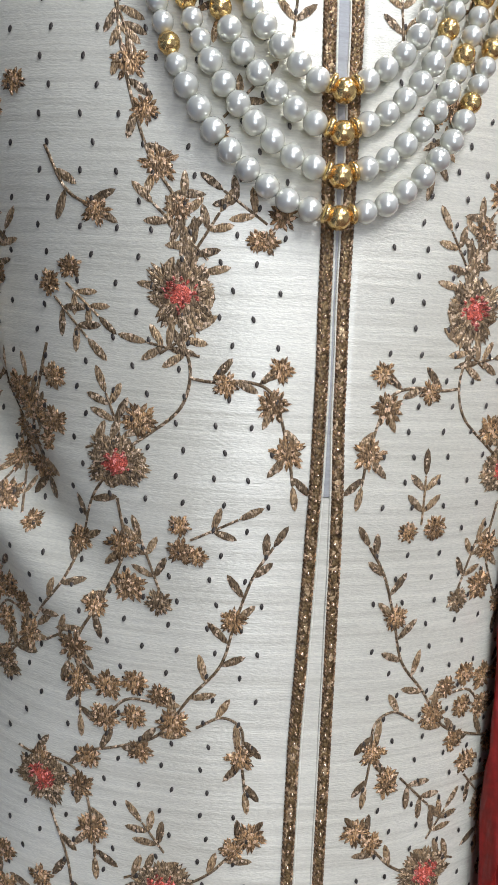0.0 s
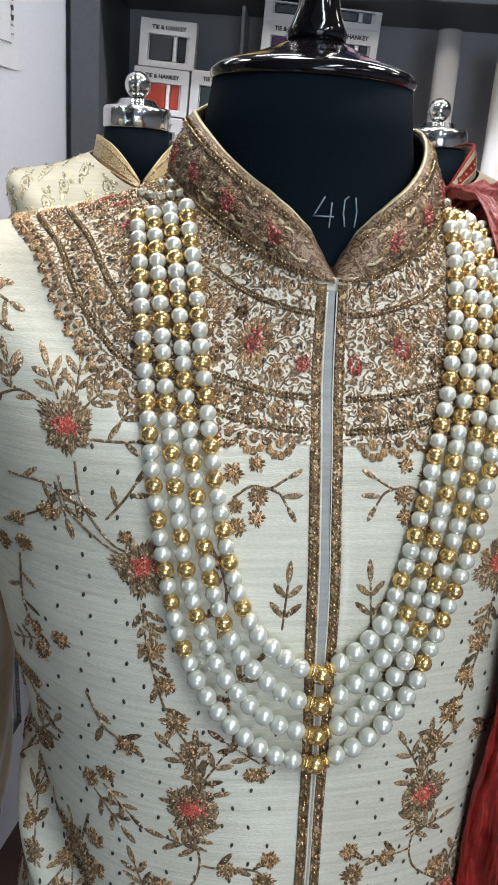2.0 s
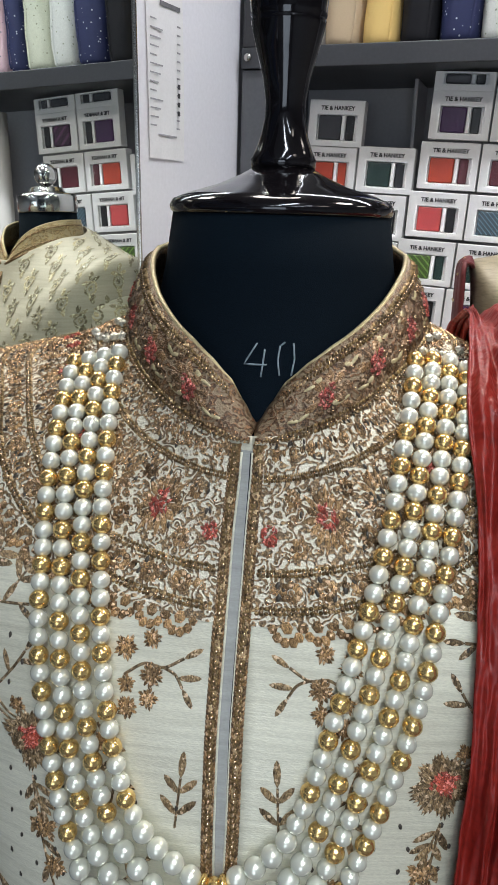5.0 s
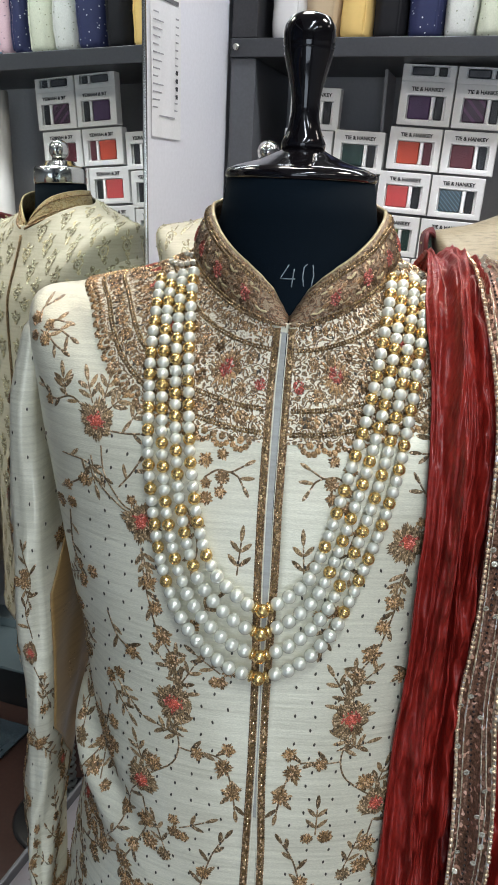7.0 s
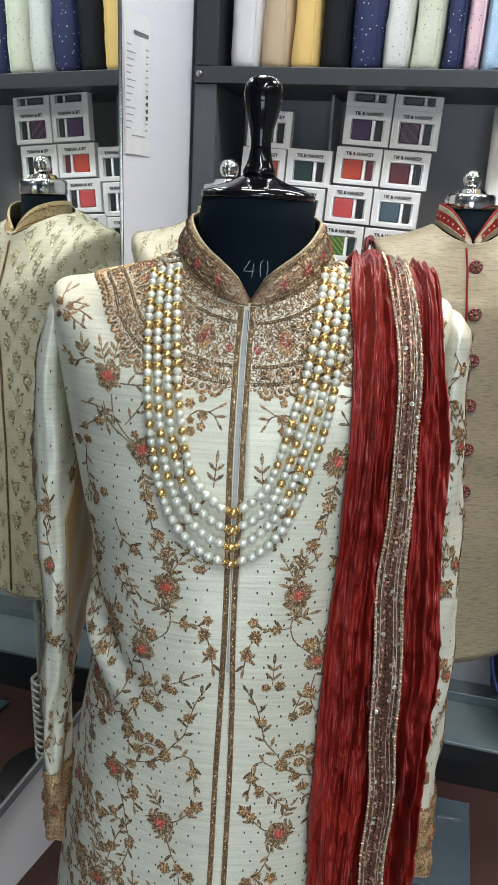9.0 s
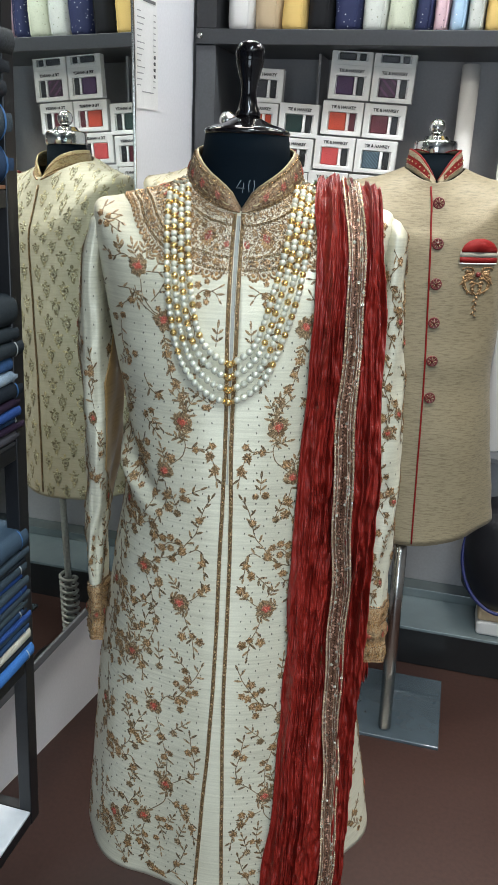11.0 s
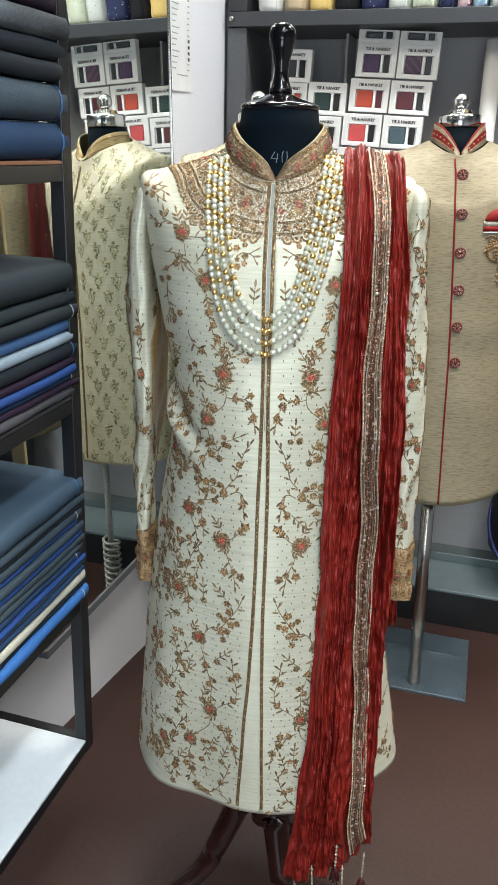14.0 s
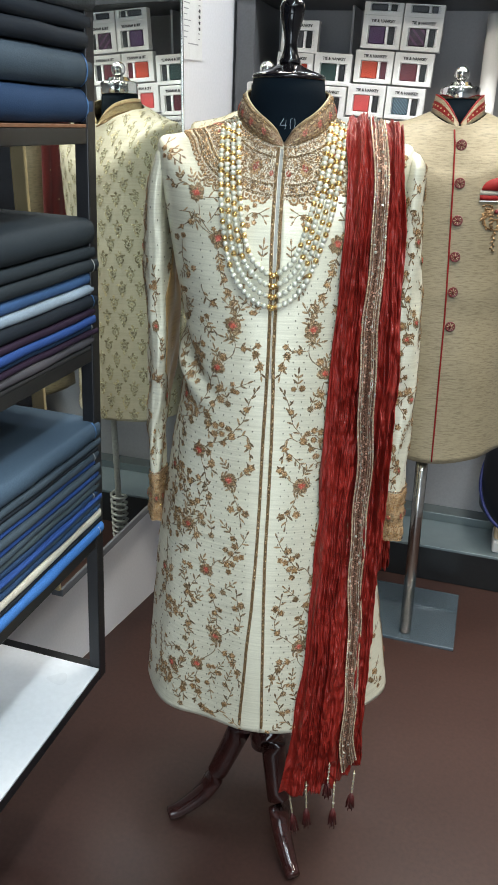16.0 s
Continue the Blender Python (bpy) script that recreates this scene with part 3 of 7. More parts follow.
def vine(place, pts, parent, flowers=(), leaves=True, leaf=0.0125, tip=True, bloom=0.0082):
    """A stitched stem through pts with alternate leaves, and small flowers set at given places."""
    st = Stitch(place)
    line = [(p.x, p.y) for p in curve_points([(u, z, 0) for u, z in pts], 8)]
    st.stem(line)
    total = 0.0
    flip = 1
    for (u0, z0), (u1, z1) in zip(line, line[1:]):
        d = math.hypot(u1 - u0, z1 - z0)
        total += d
        if leaves and total > leaf * 0.8:
            total = 0.0
            flip = -flip
            a = math.atan2(z1 - z0, u1 - u0)
            j = 0.25 * math.sin(u0 * 917 + z0 * 531)
            st.leaf(u1, z1, a + flip * (0.75 + j), leaf * (1.08 + j * 0.5), leaf * 0.33)
    if tip:
        (u0, z0), (u1, z1) = line[-2], line[-1]
        st.leaf(u1, z1, math.atan2(z1 - z0, u1 - u0), leaf, leaf * 0.31)
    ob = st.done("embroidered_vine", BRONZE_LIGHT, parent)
    fl = Stitch(place)
    for k, (u, z) in enumerate(flowers):
        small_flower(fl, u, z, bloom * (1 + 0.15 * math.sin(k * 2.1 + u * 90)), u * 40 + k)
    if flowers:
        tagged(fl.done("blossom", BRONZE, ob, "small bronze blossoms"), kind="stuff")
    else:
        fl.bm.free()
    return ob


ROSES = [(0.1453, 1.509, 0.0195), (0.104, 1.436, 0.02), (0.071, 1.289, 0.021), (0.097, 1.21, 0.018), (0.13, 1.041, 0.017), (0.069, 0.995, 0.02), (0.108, 0.8, 0.018), (0.084, 0.656, 0.018), (0.122, 0.579, 0.018)]
SPRIGS_HIGH = [
    (0.071, 1.3, 2.1, 0.03), (0.071, 1.31, 1.55, 0.02), (0.06, 1.305, 0.75, 0.034), (0.088, 1.293, 2.9, 0.026), (0.056, 1.288, 0.15, 0.022), (0.062, 1.262, 0.2, 0.024), (0.08, 1.262, 2.5, 0.018), (0.026, 1.404, 1.65, 0.026), (0.150, 1.522, 1.2, 0.016), (0.141, 1.523, 1.7, 0.016), (0.136, 1.519, 2.4, 0.012), (0.118, 1.511, 2.2, 0.012), (0.175, 1.528, 1.3, 0.010),
]
SPRIGS_LOW = [
    (0.152, 1.478, -1.9, 0.02), (0.097, 1.225, 1.2, 0.018), (0.112, 1.215, 2.7, 0.018), (0.069, 1.014, 0.9, 0.018), (0.088, 0.997, 2.7, 0.016), (0.052, 0.986, -0.5, 0.014), (0.122, 0.808, 2.0, 0.016), (0.1, 0.664, 2.6, 0.018), (0.07, 0.648, -0.6, 0.018), (0.135, 0.584, 2.8, 0.018), (0.104, 1.415, -1.9, 0.016),
]
SPRIGS = SPRIGS_HIGH + SPRIGS_LOW
SPRAYS_CHEST = [
    ([(0.104, 1.415), (0.099, 1.385), (0.088, 1.35), (0.074, 1.328), (0.072, 1.306)], [(0.097, 1.388), (0.09, 1.368), (0.074, 1.327), (0.083, 1.345)], True),
    ([(0.15, 1.482), (0.143, 1.462), (0.125, 1.447), (0.112, 1.44)], [], False),
    ([(0.071, 1.272), (0.066, 1.255), (0.07, 1.238), (0.085, 1.224), (0.095, 1.216)], [(0.088, 1.231)], False),
    ([(0.066, 1.252), (0.056, 1.251), (0.04, 1.252), (0.028, 1.246), (0.02, 1.222), (0.017, 1.205)], [(0.05, 1.25), (0.025, 1.258), (0.028, 1.242), (0.02, 1.22)], True),
    ([(0.097, 1.193), (0.093, 1.168), (0.101, 1.145), (0.112, 1.125), (0.118, 1.106)], [(0.094, 1.17), (0.106, 1.138), (0.116, 1.114), (0.09, 1.15)], True),
]
SPRAYS_WAIST = [
    ([(0.112, 1.06), (0.092, 1.067), (0.074, 1.076), (0.06, 1.097), (0.046, 1.115), (0.04, 1.138), (0.033, 1.16), (0.024, 1.175)], [(0.041, 1.138), (0.067, 1.083)], True),
    ([(0.1, 1.076), (0.095, 1.087), (0.088, 1.093), (0.076, 1.093)], [(0.099, 1.098), (0.086, 1.102), (0.074, 1.097), (0.1, 1.081), (0.086, 1.084), (0.082, 1.066)], False),
    ([(0.056, 1.082), (0.044, 1.088), (0.034, 1.082), (0.033, 1.065), (0.031, 1.05)], [(0.034, 1.067)], True),
    ([(0.126, 1.025), (0.117, 1.001), (0.113, 0.977), (0.108, 0.951), (0.115, 0.924), (0.13, 0.897), (0.142, 0.872)], [(0.108, 0.952), (0.122, 0.909)], True),
    ([(0.056, 0.999), (0.046, 1.006), (0.036, 1.017), (0.029, 1.025)], [(0.027, 1.026), (0.036, 1.019)], True),
]
SPRAYS_HIP = [
    ([(0.062, 0.977), (0.055, 0.958), (0.047, 0.94), (0.043, 0.915)], [(0.046, 0.942), (0.063, 0.938), (0.034, 0.934)], True),
    ([(0.112, 0.977), (0.13, 0.979), (0.148, 0.972), (0.168, 0.99)], [(0.13, 0.986), (0.148, 0.973), (0.15, 0.992), (0.168, 0.995)], True),
    ([(0.098, 0.808), (0.086, 0.825), (0.068, 0.83), (0.052, 0.851), (0.038, 0.872), (0.03, 0.89)], [(0.06, 0.847), (0.048, 0.84), (0.07, 0.853), (0.055, 0.825), (0.066, 0.823), (0.052, 0.864), (0.062, 0.808), (0.038, 0.845)], True),
    ([(0.104, 0.782), (0.096, 0.756), (0.09, 0.732), (0.083, 0.706), (0.084, 0.676)], [(0.094, 0.746), (0.088, 0.708), (0.078, 0.718)], True),
]
SPRAYS_SKIRT = [
    ([(0.07, 0.664), (0.056, 0.676), (0.04, 0.688), (0.034, 0.711), (0.04, 0.736), (0.044, 0.764)], [(0.04, 0.688), (0.046, 0.732), (0.034, 0.741)], True),
    ([(0.084, 0.638), (0.086, 0.621), (0.1, 0.604), (0.116, 0.59)], [], False),
    ([(0.08, 0.628), (0.064, 0.621), (0.048, 0.614), (0.036, 0.59), (0.032, 0.566)], [(0.064, 0.622), (0.048, 0.624), (0.047, 0.606), (0.036, 0.588)], True),
    ([(0.122, 0.562), (0.126, 0.538), (0.118, 0.516), (0.124, 0.491)], [(0.12, 0.538), (0.13, 0.521), (0.118, 0.511)], True),
    ([(0.112, 0.468), (0.094, 0.468), (0.076, 0.476), (0.062, 0.496), (0.052, 0.521), (0.046, 0.541)], [(0.1, 0.473), (0.088, 0.47), (0.11, 0.479), (0.06, 0.504)], True),
]
SPRAYS_HEM = [
    ([(0.056, 1.476), (0.046, 1.482), (0.036, 1.481), (0.026, 1.486)], [(0.043, 1.4935), (0.056, 1.4885), (0.042, 1.477), (0.0545, 1.472), (0.043, 1.466), (0.0535, 1.461)], False),
    ([(0.036, 1.481), (0.030, 1.478), (0.026, 1.472)], [], True),
    ([(0.068, 1.452), (0.062, 1.44), (0.058, 1.424), (0.06, 1.408)], [(0.066, 1.442)], True),
    ([(0.132, 1.262), (0.136, 1.24), (0.138, 1.22), (0.13, 1.195)], [(0.128, 1.247), (0.139, 1.23), (0.14, 1.214), (0.134, 1.198), (0.146, 1.238), (0.128, 1.225)], True),
]
SPRAYS_SHOULDER = [
    ([(0.206, 1.570), (0.197, 1.566), (0.190, 1.561), (0.184, 1.558)], [(0.2127, 1.5777), (0.200, 1.564), (0.211, 1.565), (0.199, 1.574)], True),
    ([(0.199, 1.571), (0.188, 1.571), (0.179, 1.567)], [], True),
    ([(0.203, 1.576), (0.194, 1.578), (0.187, 1.577)], [], True),
    ([(0.209, 1.578), (0.210, 1.585), (0.205, 1.589)], [], True),
    ([(0.155, 1.517), (0.170, 1.525), (0.186, 1.520), (0.197, 1.527)], [(0.191, 1.518)], True),
    ([(0.133, 1.503), (0.121, 1.5025), (0.109, 1.503)], [], True),
    ([(0.141, 1.491), (0.137, 1.469), (0.122, 1.449), (0.110, 1.443)], [(0.113, 1.452)], False),
    ([(0.178, 1.477), (0.156, 1.476), (0.138, 1.467)], [], True),
    ([(0.150, 1.468), (0.162, 1.458), (0.174, 1.450)], [(0.156, 1.460), (0.173, 1.450), (0.184, 1.430), (0.170, 1.435)], False),
    ([(0.173, 1.427), (0.172, 1.395), (0.164, 1.378)], [(0.149, 1.380), (0.159, 1.369)], True),
    ([(0.124, 1.461), (0.115, 1.472), (0.109, 1.481)], [], True),
    ([(0.134, 1.352), (0.124, 1.333), (0.111, 1.325)], [(0.110, 1.324)], True),
]
VINES = SPRAYS_CHEST + SPRAYS_WAIST + SPRAYS_HIP + SPRAYS_SKIRT + SPRAYS_HEM + SPRAYS_SHOULDER
FILLERS = [(0.15, 1.097, 2.2), (0.165, 1.065, 1.2), (0.155, 0.913, 1.8), (0.17, 0.881, 0.6), (0.152, 0.838, -0.8), (0.15, 0.756, 1.3), (0.14, 0.716, 2.4), (0.16, 0.686, 0.7), (0.15, 0.636, 1.9), (0.165, 0.606, -0.6), (0.15, 0.526, 2.2), (0.158, 0.476, 1.0), (0.17, 1.2, 1.6), (0.165, 1.29, 2.0), (0.118, 0.902, 0.4), (0.072, 0.766, 2.4), (0.1, 0.881, 1.5), (0.06, 0.556, 1.9), (0.076, 1.15, 1.2), (0.1, 0.676, 1.9)]
for side in (-1, 1):
    place = mapping(side)
    for u, z, a in FILLERS:
        st = Stitch(place)
        sprig(st, u, z, a, 0.026, 2, 0.012)
        small_flower(st, u, z - 0.006, 0.0075, a)
        tagged(st.done("embroidered_sprig", BRONZE_LIGHT, sherwani), kind="stuff")
    for k, (u, z, r) in enumerate(ROSES):
        r *= 0.95
        big_flower(place, u, z, r, 0.3 * k, sherwani)
    for u, z, a, L in SPRIGS:
        st = Stitch(place)
        sprig(st, u, z, a, L)
        tagged(st.done("embroidered_sprig", BRONZE_LIGHT, sherwani), kind="stuff")
    for pts, fl, leaves in VINES:
        high = min(z for _, z in pts) > 1.36
        vine(place, pts, sherwani, fl, leaves, 0.0105 if high else 0.0125, True, 0.0058 if high else 0.0080)
    # the same sprays repeat round the sides of the skirt
    for turn, du, groups in ((0.80, -0.075, ((0.03, 4, 9), (-0.20, 3, 9), (-0.40, 4, 9), (-0.56, 5, 8))), (1.45, -0.05, ((0.06, 4, 9), (-0.10, 2, 6), (-0.24, 4, 9), (-0.42, 4, 8), (-0.55, 5, 9)))):
        around = mapping(side, turn)
        for k, (u, z, r) in enumerate(((0.035, 1.135, 0.015), (-0.02, 0.885, 0.016), (0.045, 0.76, 0.015), (-0.01, 0.56, 0.016), (0.05, 0.985, 0.014))):
            big_flower(around, u, z - 0.03 * (turn > 1), r, u * 30 + k, sherwani)
        for dz, k0, k1 in groups:
            for pts, fl, leaves in VINES[k0:k1]:
                lift = lambda q: [(u + du, z + dz) for u, z in q if z + dz > 0.475]
                if len(lift(pts)) > 2:
                    vine(around, lift(pts), sherwani, lift(fl), leaves)


# small twigs scattered wherever the large sprays leave room
def twigs(place, taken, u_range, z_range, count, gap, seed, parent=None):
    parent = parent or sherwani
    rng = random.Random(seed)
    st, fl = Stitch(place), Stitch(place)
    made = 0
    for _ in range(count * 40):
        if made >= count:
            break
        u, z = rng.uniform(*u_range), rng.uniform(*z_range)
        if any((u - a) ** 2 + (z - b) ** 2 < gap * gap for a, b in taken):
            continue
        made += 1
        ang, size = rng.uniform(0.4, 2.7) * rng.choice((1, 1, -1)), rng.uniform(0.8, 1.15)
        c, s = math.cos(ang), math.sin(ang)
        sprig(st, u - c * 0.012, z - s * 0.012, ang, 0.024 * size, rng.choice((1, 2, 2)), 0.0125 * size)
        for k in range(rng.choice((1, 2, 3))):
            a = ang + math.pi + rng.uniform(-1.3, 1.3)
            small_flower(fl, u - c * 0.010 + 0.009 * math.cos(a), z - s * 0.010 + 0.009 * math.sin(a), rng.uniform(0.0055, 0.0075), a)
        taken.append((u, z))
    tagged(st.done("embroidered_sprig", BRONZE_LIGHT, parent), kind="stuff")
    tagged(fl.done("blossom", BRONZE, parent, "small bronze blossoms"), kind="stuff")


for side in (-1, 1):
    taken = [(u, z) for u, z, *_ in ROSES + SPRIGS + FILLERS] + [q for pts, fl, _ in VINES for q in pts + fl]
    twigs(mapping(side), taken, (0.035, 0.165), (0.462, 1.40), 16, 0.027, 11 + side)
    twigs(mapping(side), [q for pts, fl, _ in SPRAYS_SHOULDER for q in pts + fl], (0.165, 0.215), (1.40, 1.55), 4, 0.03, 61 + side)
    twigs(mapping(side, 0.80), [], (-0.03, 0.12), (0.485, 1.40), 28, 0.036, 21 + side)
    twigs(mapping(side, 1.45), [], (-0.10, 0.12), (0.49, 1.30), 38, 0.034, 31 + side)


def dots():
    """Small dark sequins in a staggered grid over the ground of the coat."""
    st = Stitch(on_coat_any)
    for j in range(84):
        z = 1.50 - 0.0122 * j
        for i in range(-13, 14):
            x = 0.0185 * (i + 0.5 * (j % 2)) + 0.003 * math.sin(j * 3.1 + i)
            if abs(x) < 0.022 or abs(x) > 0.15 + 0.08 * (1.5 - z):
                continue
            if z > 1.42 and abs(x) < 0.11:
                continue
            st.leaf(x, z - 0.002, 1.57 + 0.3 * math.sin(i * 5 + j), 0.0034, 0.0019, 0.0012)
    return st.done("sequin_dots", STEEL_DOT, sherwani, "scattered small dark sequins")


on_coat_any = lambda u, z, h: on_coat(u, z, h + 0.0003)
tagged(dots(), kind="stuff")


# bead-edged trims along the front opening
def trim(side):
    zs = span(1.588, 0.466, 150)
    bm = bmesh.new()
    prev = None
    for z in zs:
        x = edge_x(side, z)
        row = []
        for dx, h in ((-0.0027, 0.0003), (-0.0019, 0.0012), (0.0, 0.0008), (0.0019, 0.0012), (0.0027, 0.0003)):
            row.append(bm.verts.new(on_coat(x + dx, z, h)))
        if prev:
            for k in range(4):
                bm.faces.new((prev[k], prev[k + 1], row[k + 1], row[k]))
        prev = row
    bmesh.ops.recalc_face_normals(bm, faces=bm.faces)
    ob = part("front_trim", bm, BRONZE_DARK, sherwani, "dark bronze braided trim with gold beads")
    # two twisted cords, their strands lying aslant
    st = Stitch(on_coat_any)
    for k in range(468):
        z = 1.585 - 0.00239 * k
        for e in (-1, 1):
            st.leaf(edge_x(side, z) + e * 0.0014, z, math.pi / 2 - e * 0.42, 0.0038, 0.0019, 0.0024)
    tagged(st.done("braid", COPPER_DARK, ob, "twisted copper cords"), kind="stuff")
    # small cut beads down the middle, closer together on the chest
    st, rng, z = Stitch(on_coat_any), random.Random(5 + side), 1.584
    while z > 0.468:
        st.bead(edge_x(side, z) + rng.uniform(-0.0004, 0.0004), z, rng.uniform(0.0007, 0.0011) if z > 1.34 else rng.uniform(0.0008, 0.0015), 0.0031)
        z -= rng.uniform(0.0024, 0.0034) if z > 1.34 else rng.uniform(0.0034, 0.0090)
    tagged(st.done("beading", BEAD_GOLD, ob, "fine gold beading"), kind="stuff")
    # corded lip along the very edge
    pts = [on_coat(edge_x(side, z) - side * 0.0034, z, 0.0006) for z in span(1.584, 0.466, 90)]
    part("edge_cord", tube_bm(pts, 0.0007, 6), SILK, sherwani)


trim(-1)
trim(1)
# the under-flap between the fronts; the placket's shade is a greyer silk above
SHADED_FLAP = silk("shaded_flap_silk", (0.38, 0.375, 0.345), (0.31, 0.305, 0.28), 0.04, 0.8, 0.5)
for name, z0, z1, material, words in (("shaded_flap", 1.585, 1.20, SHADED_FLAP, "upper silk under-flap, greyed for the placket's shade"), ("under_flap", 1.1995, 0.464, SILK, "cream silk under-flap in the front opening")):
    slit = bmesh.new()
    prev = None
    for z in span(z0, z1, 60):
        a, b = edge_x(-1, z) + 0.001, edge_x(1, z) - 0.001
        row = [slit.verts.new(on_coat(a + (b - a) * k / 4, z, 0.0007)) for k in range(5)]
        if prev:
            for k in range(4):
                slit.faces.new((prev[k], prev[k + 1], row[k + 1], row[k]))
        prev = row
    bmesh.ops.recalc_face_normals(slit, faces=slit.faces)
    part(name, slit, material, sherwani, words)
# dark slit between the fronts: its shadow drawn as a thin black strip
gap = bmesh.new()
prev = None
for z in span(1.584, 0.466, 90):
    x1 = edge_x(1, z) - 0.0034
    half = 0.0001 + 0.0003 * max(0.0, min(1.0, (z - 1.44) * 9)) + 0.0001 * math.sin(z * 40)
    row = [gap.verts.new(on_coat(x1 - 2 * half, z, 0.0012)), gap.verts.new(on_coat(x1, z, 0.0012))]
    if prev:
        gap.faces.new((prev[0], prev[1], row[1], row[0]))
    prev = row
bmesh.ops.recalc_face_normals(gap, faces=gap.faces)
part("opening", gap, BLACK_JERSEY, sherwani, "black strip drawn for the shadow in the front opening")


# ---- yoke ----
def yoke_edge(th):
    """How far down the rows the embroidered yoke reaches at an angle."""
    k = min(1.0, abs(th) / 1.55)
    q = max(0.0, min(1.0, (k - 0.28) / 0.5))
    return (3.22 + 0.2 * k - 0.95 * q * q * (3 - 2 * q)) / (len(BODY) - 1)


def yoke_start(side, v):
    """The angle at which a row of the yoke meets the front trim."""
    lo, hi = 0.0, 0.4
    for _ in range(14):
        mid = (lo + hi) / 2
        p = body_point(v, side * mid)
        if abs(p.x) < abs(edge_x(side, p.z) + side * 0.0025):
            lo = mid
        else:
            hi = mid
    return hi


STARTS = {side: [yoke_start(side, 0.27 * k / 12) for k in range(13)] for side in (-1, 1)}


def yoke_point(s, th, h):
    side = 1 if th > 0 else -1
    q = max(0.0, min(11.99, s * yoke_edge(th) / 0.27 * 12))
    t0 = STARTS[side][int(q)] + (STARTS[side][int(q) + 1] - STARTS[side][int(q)]) * (q - int(q))
    th = side * (t0 + abs(th) * (2.2 - t0) / 2.2)
    v = s * yoke_edge(th)
    p = body_point(v, th)
    e = 0.004
    a, b = body_point(v + 0.004, th) - p, body_point(v, th + e) - p
    n = a.cross(b)
    n.normalize()
    if n.dot(Vector((p.x, p.y, 0.12))) < 0:
        n = -n
    return p + n * h


def scrollwork(name, bronze, ground, scale, metal=0.25):
    """Dense curling couched thread: the contour lines of a slow noise on a silk ground, sparkle painted as brighter
    cells.
    """
    m, nt, b = nodes(name)
    n = noise_tex(nt, scale, 1.5)
    scrolls = ramp(nt, n, [(0.33, (0, 0, 0)), (0.36, (1, 1, 1)), (0.425, (1, 1, 1)), (0.45, (0, 0, 0)), (0.495, (0, 0, 0)), (0.515, (1, 1, 1)), (0.575, (1, 1, 1)), (0.60, (0, 0, 0)), (0.66, (0, 0, 0)), (0.68, (1, 1, 1))])
    v = nt.nodes.new("ShaderNodeTexVoronoi")
    v.inputs["Scale"].default_value = 1000
    link(nt, coords(nt), v.inputs["Vector"])
    stitches = ramp(nt, v.outputs["Color"], [(0.2, tint(bronze, 0.45)), (0.55, bronze), (0.85, tint(bronze, 2.4))])
    link(nt, mixed(nt, ground, stitches, scrolls), b.inputs["Base Color"])
    b.inputs["Roughness"].default_value, b.inputs["Metallic"].default_value = 0.4, metal
    h = mixed(nt, scrolls, v.outputs["Distance"], 0.5)
    bump(nt, b, h, 0.6, 0.0012)
    return m


CUFF_GROUND = scrollwork("cuff_embroidery", (0.33, 0.175, 0.070), (0.54, 0.385, 0.225), 95)
YOKE_GROUND = scrollwork("dense_gold_embroidery", (0.225, 0.142, 0.070), (0.78, 0.71, 0.565), 135)

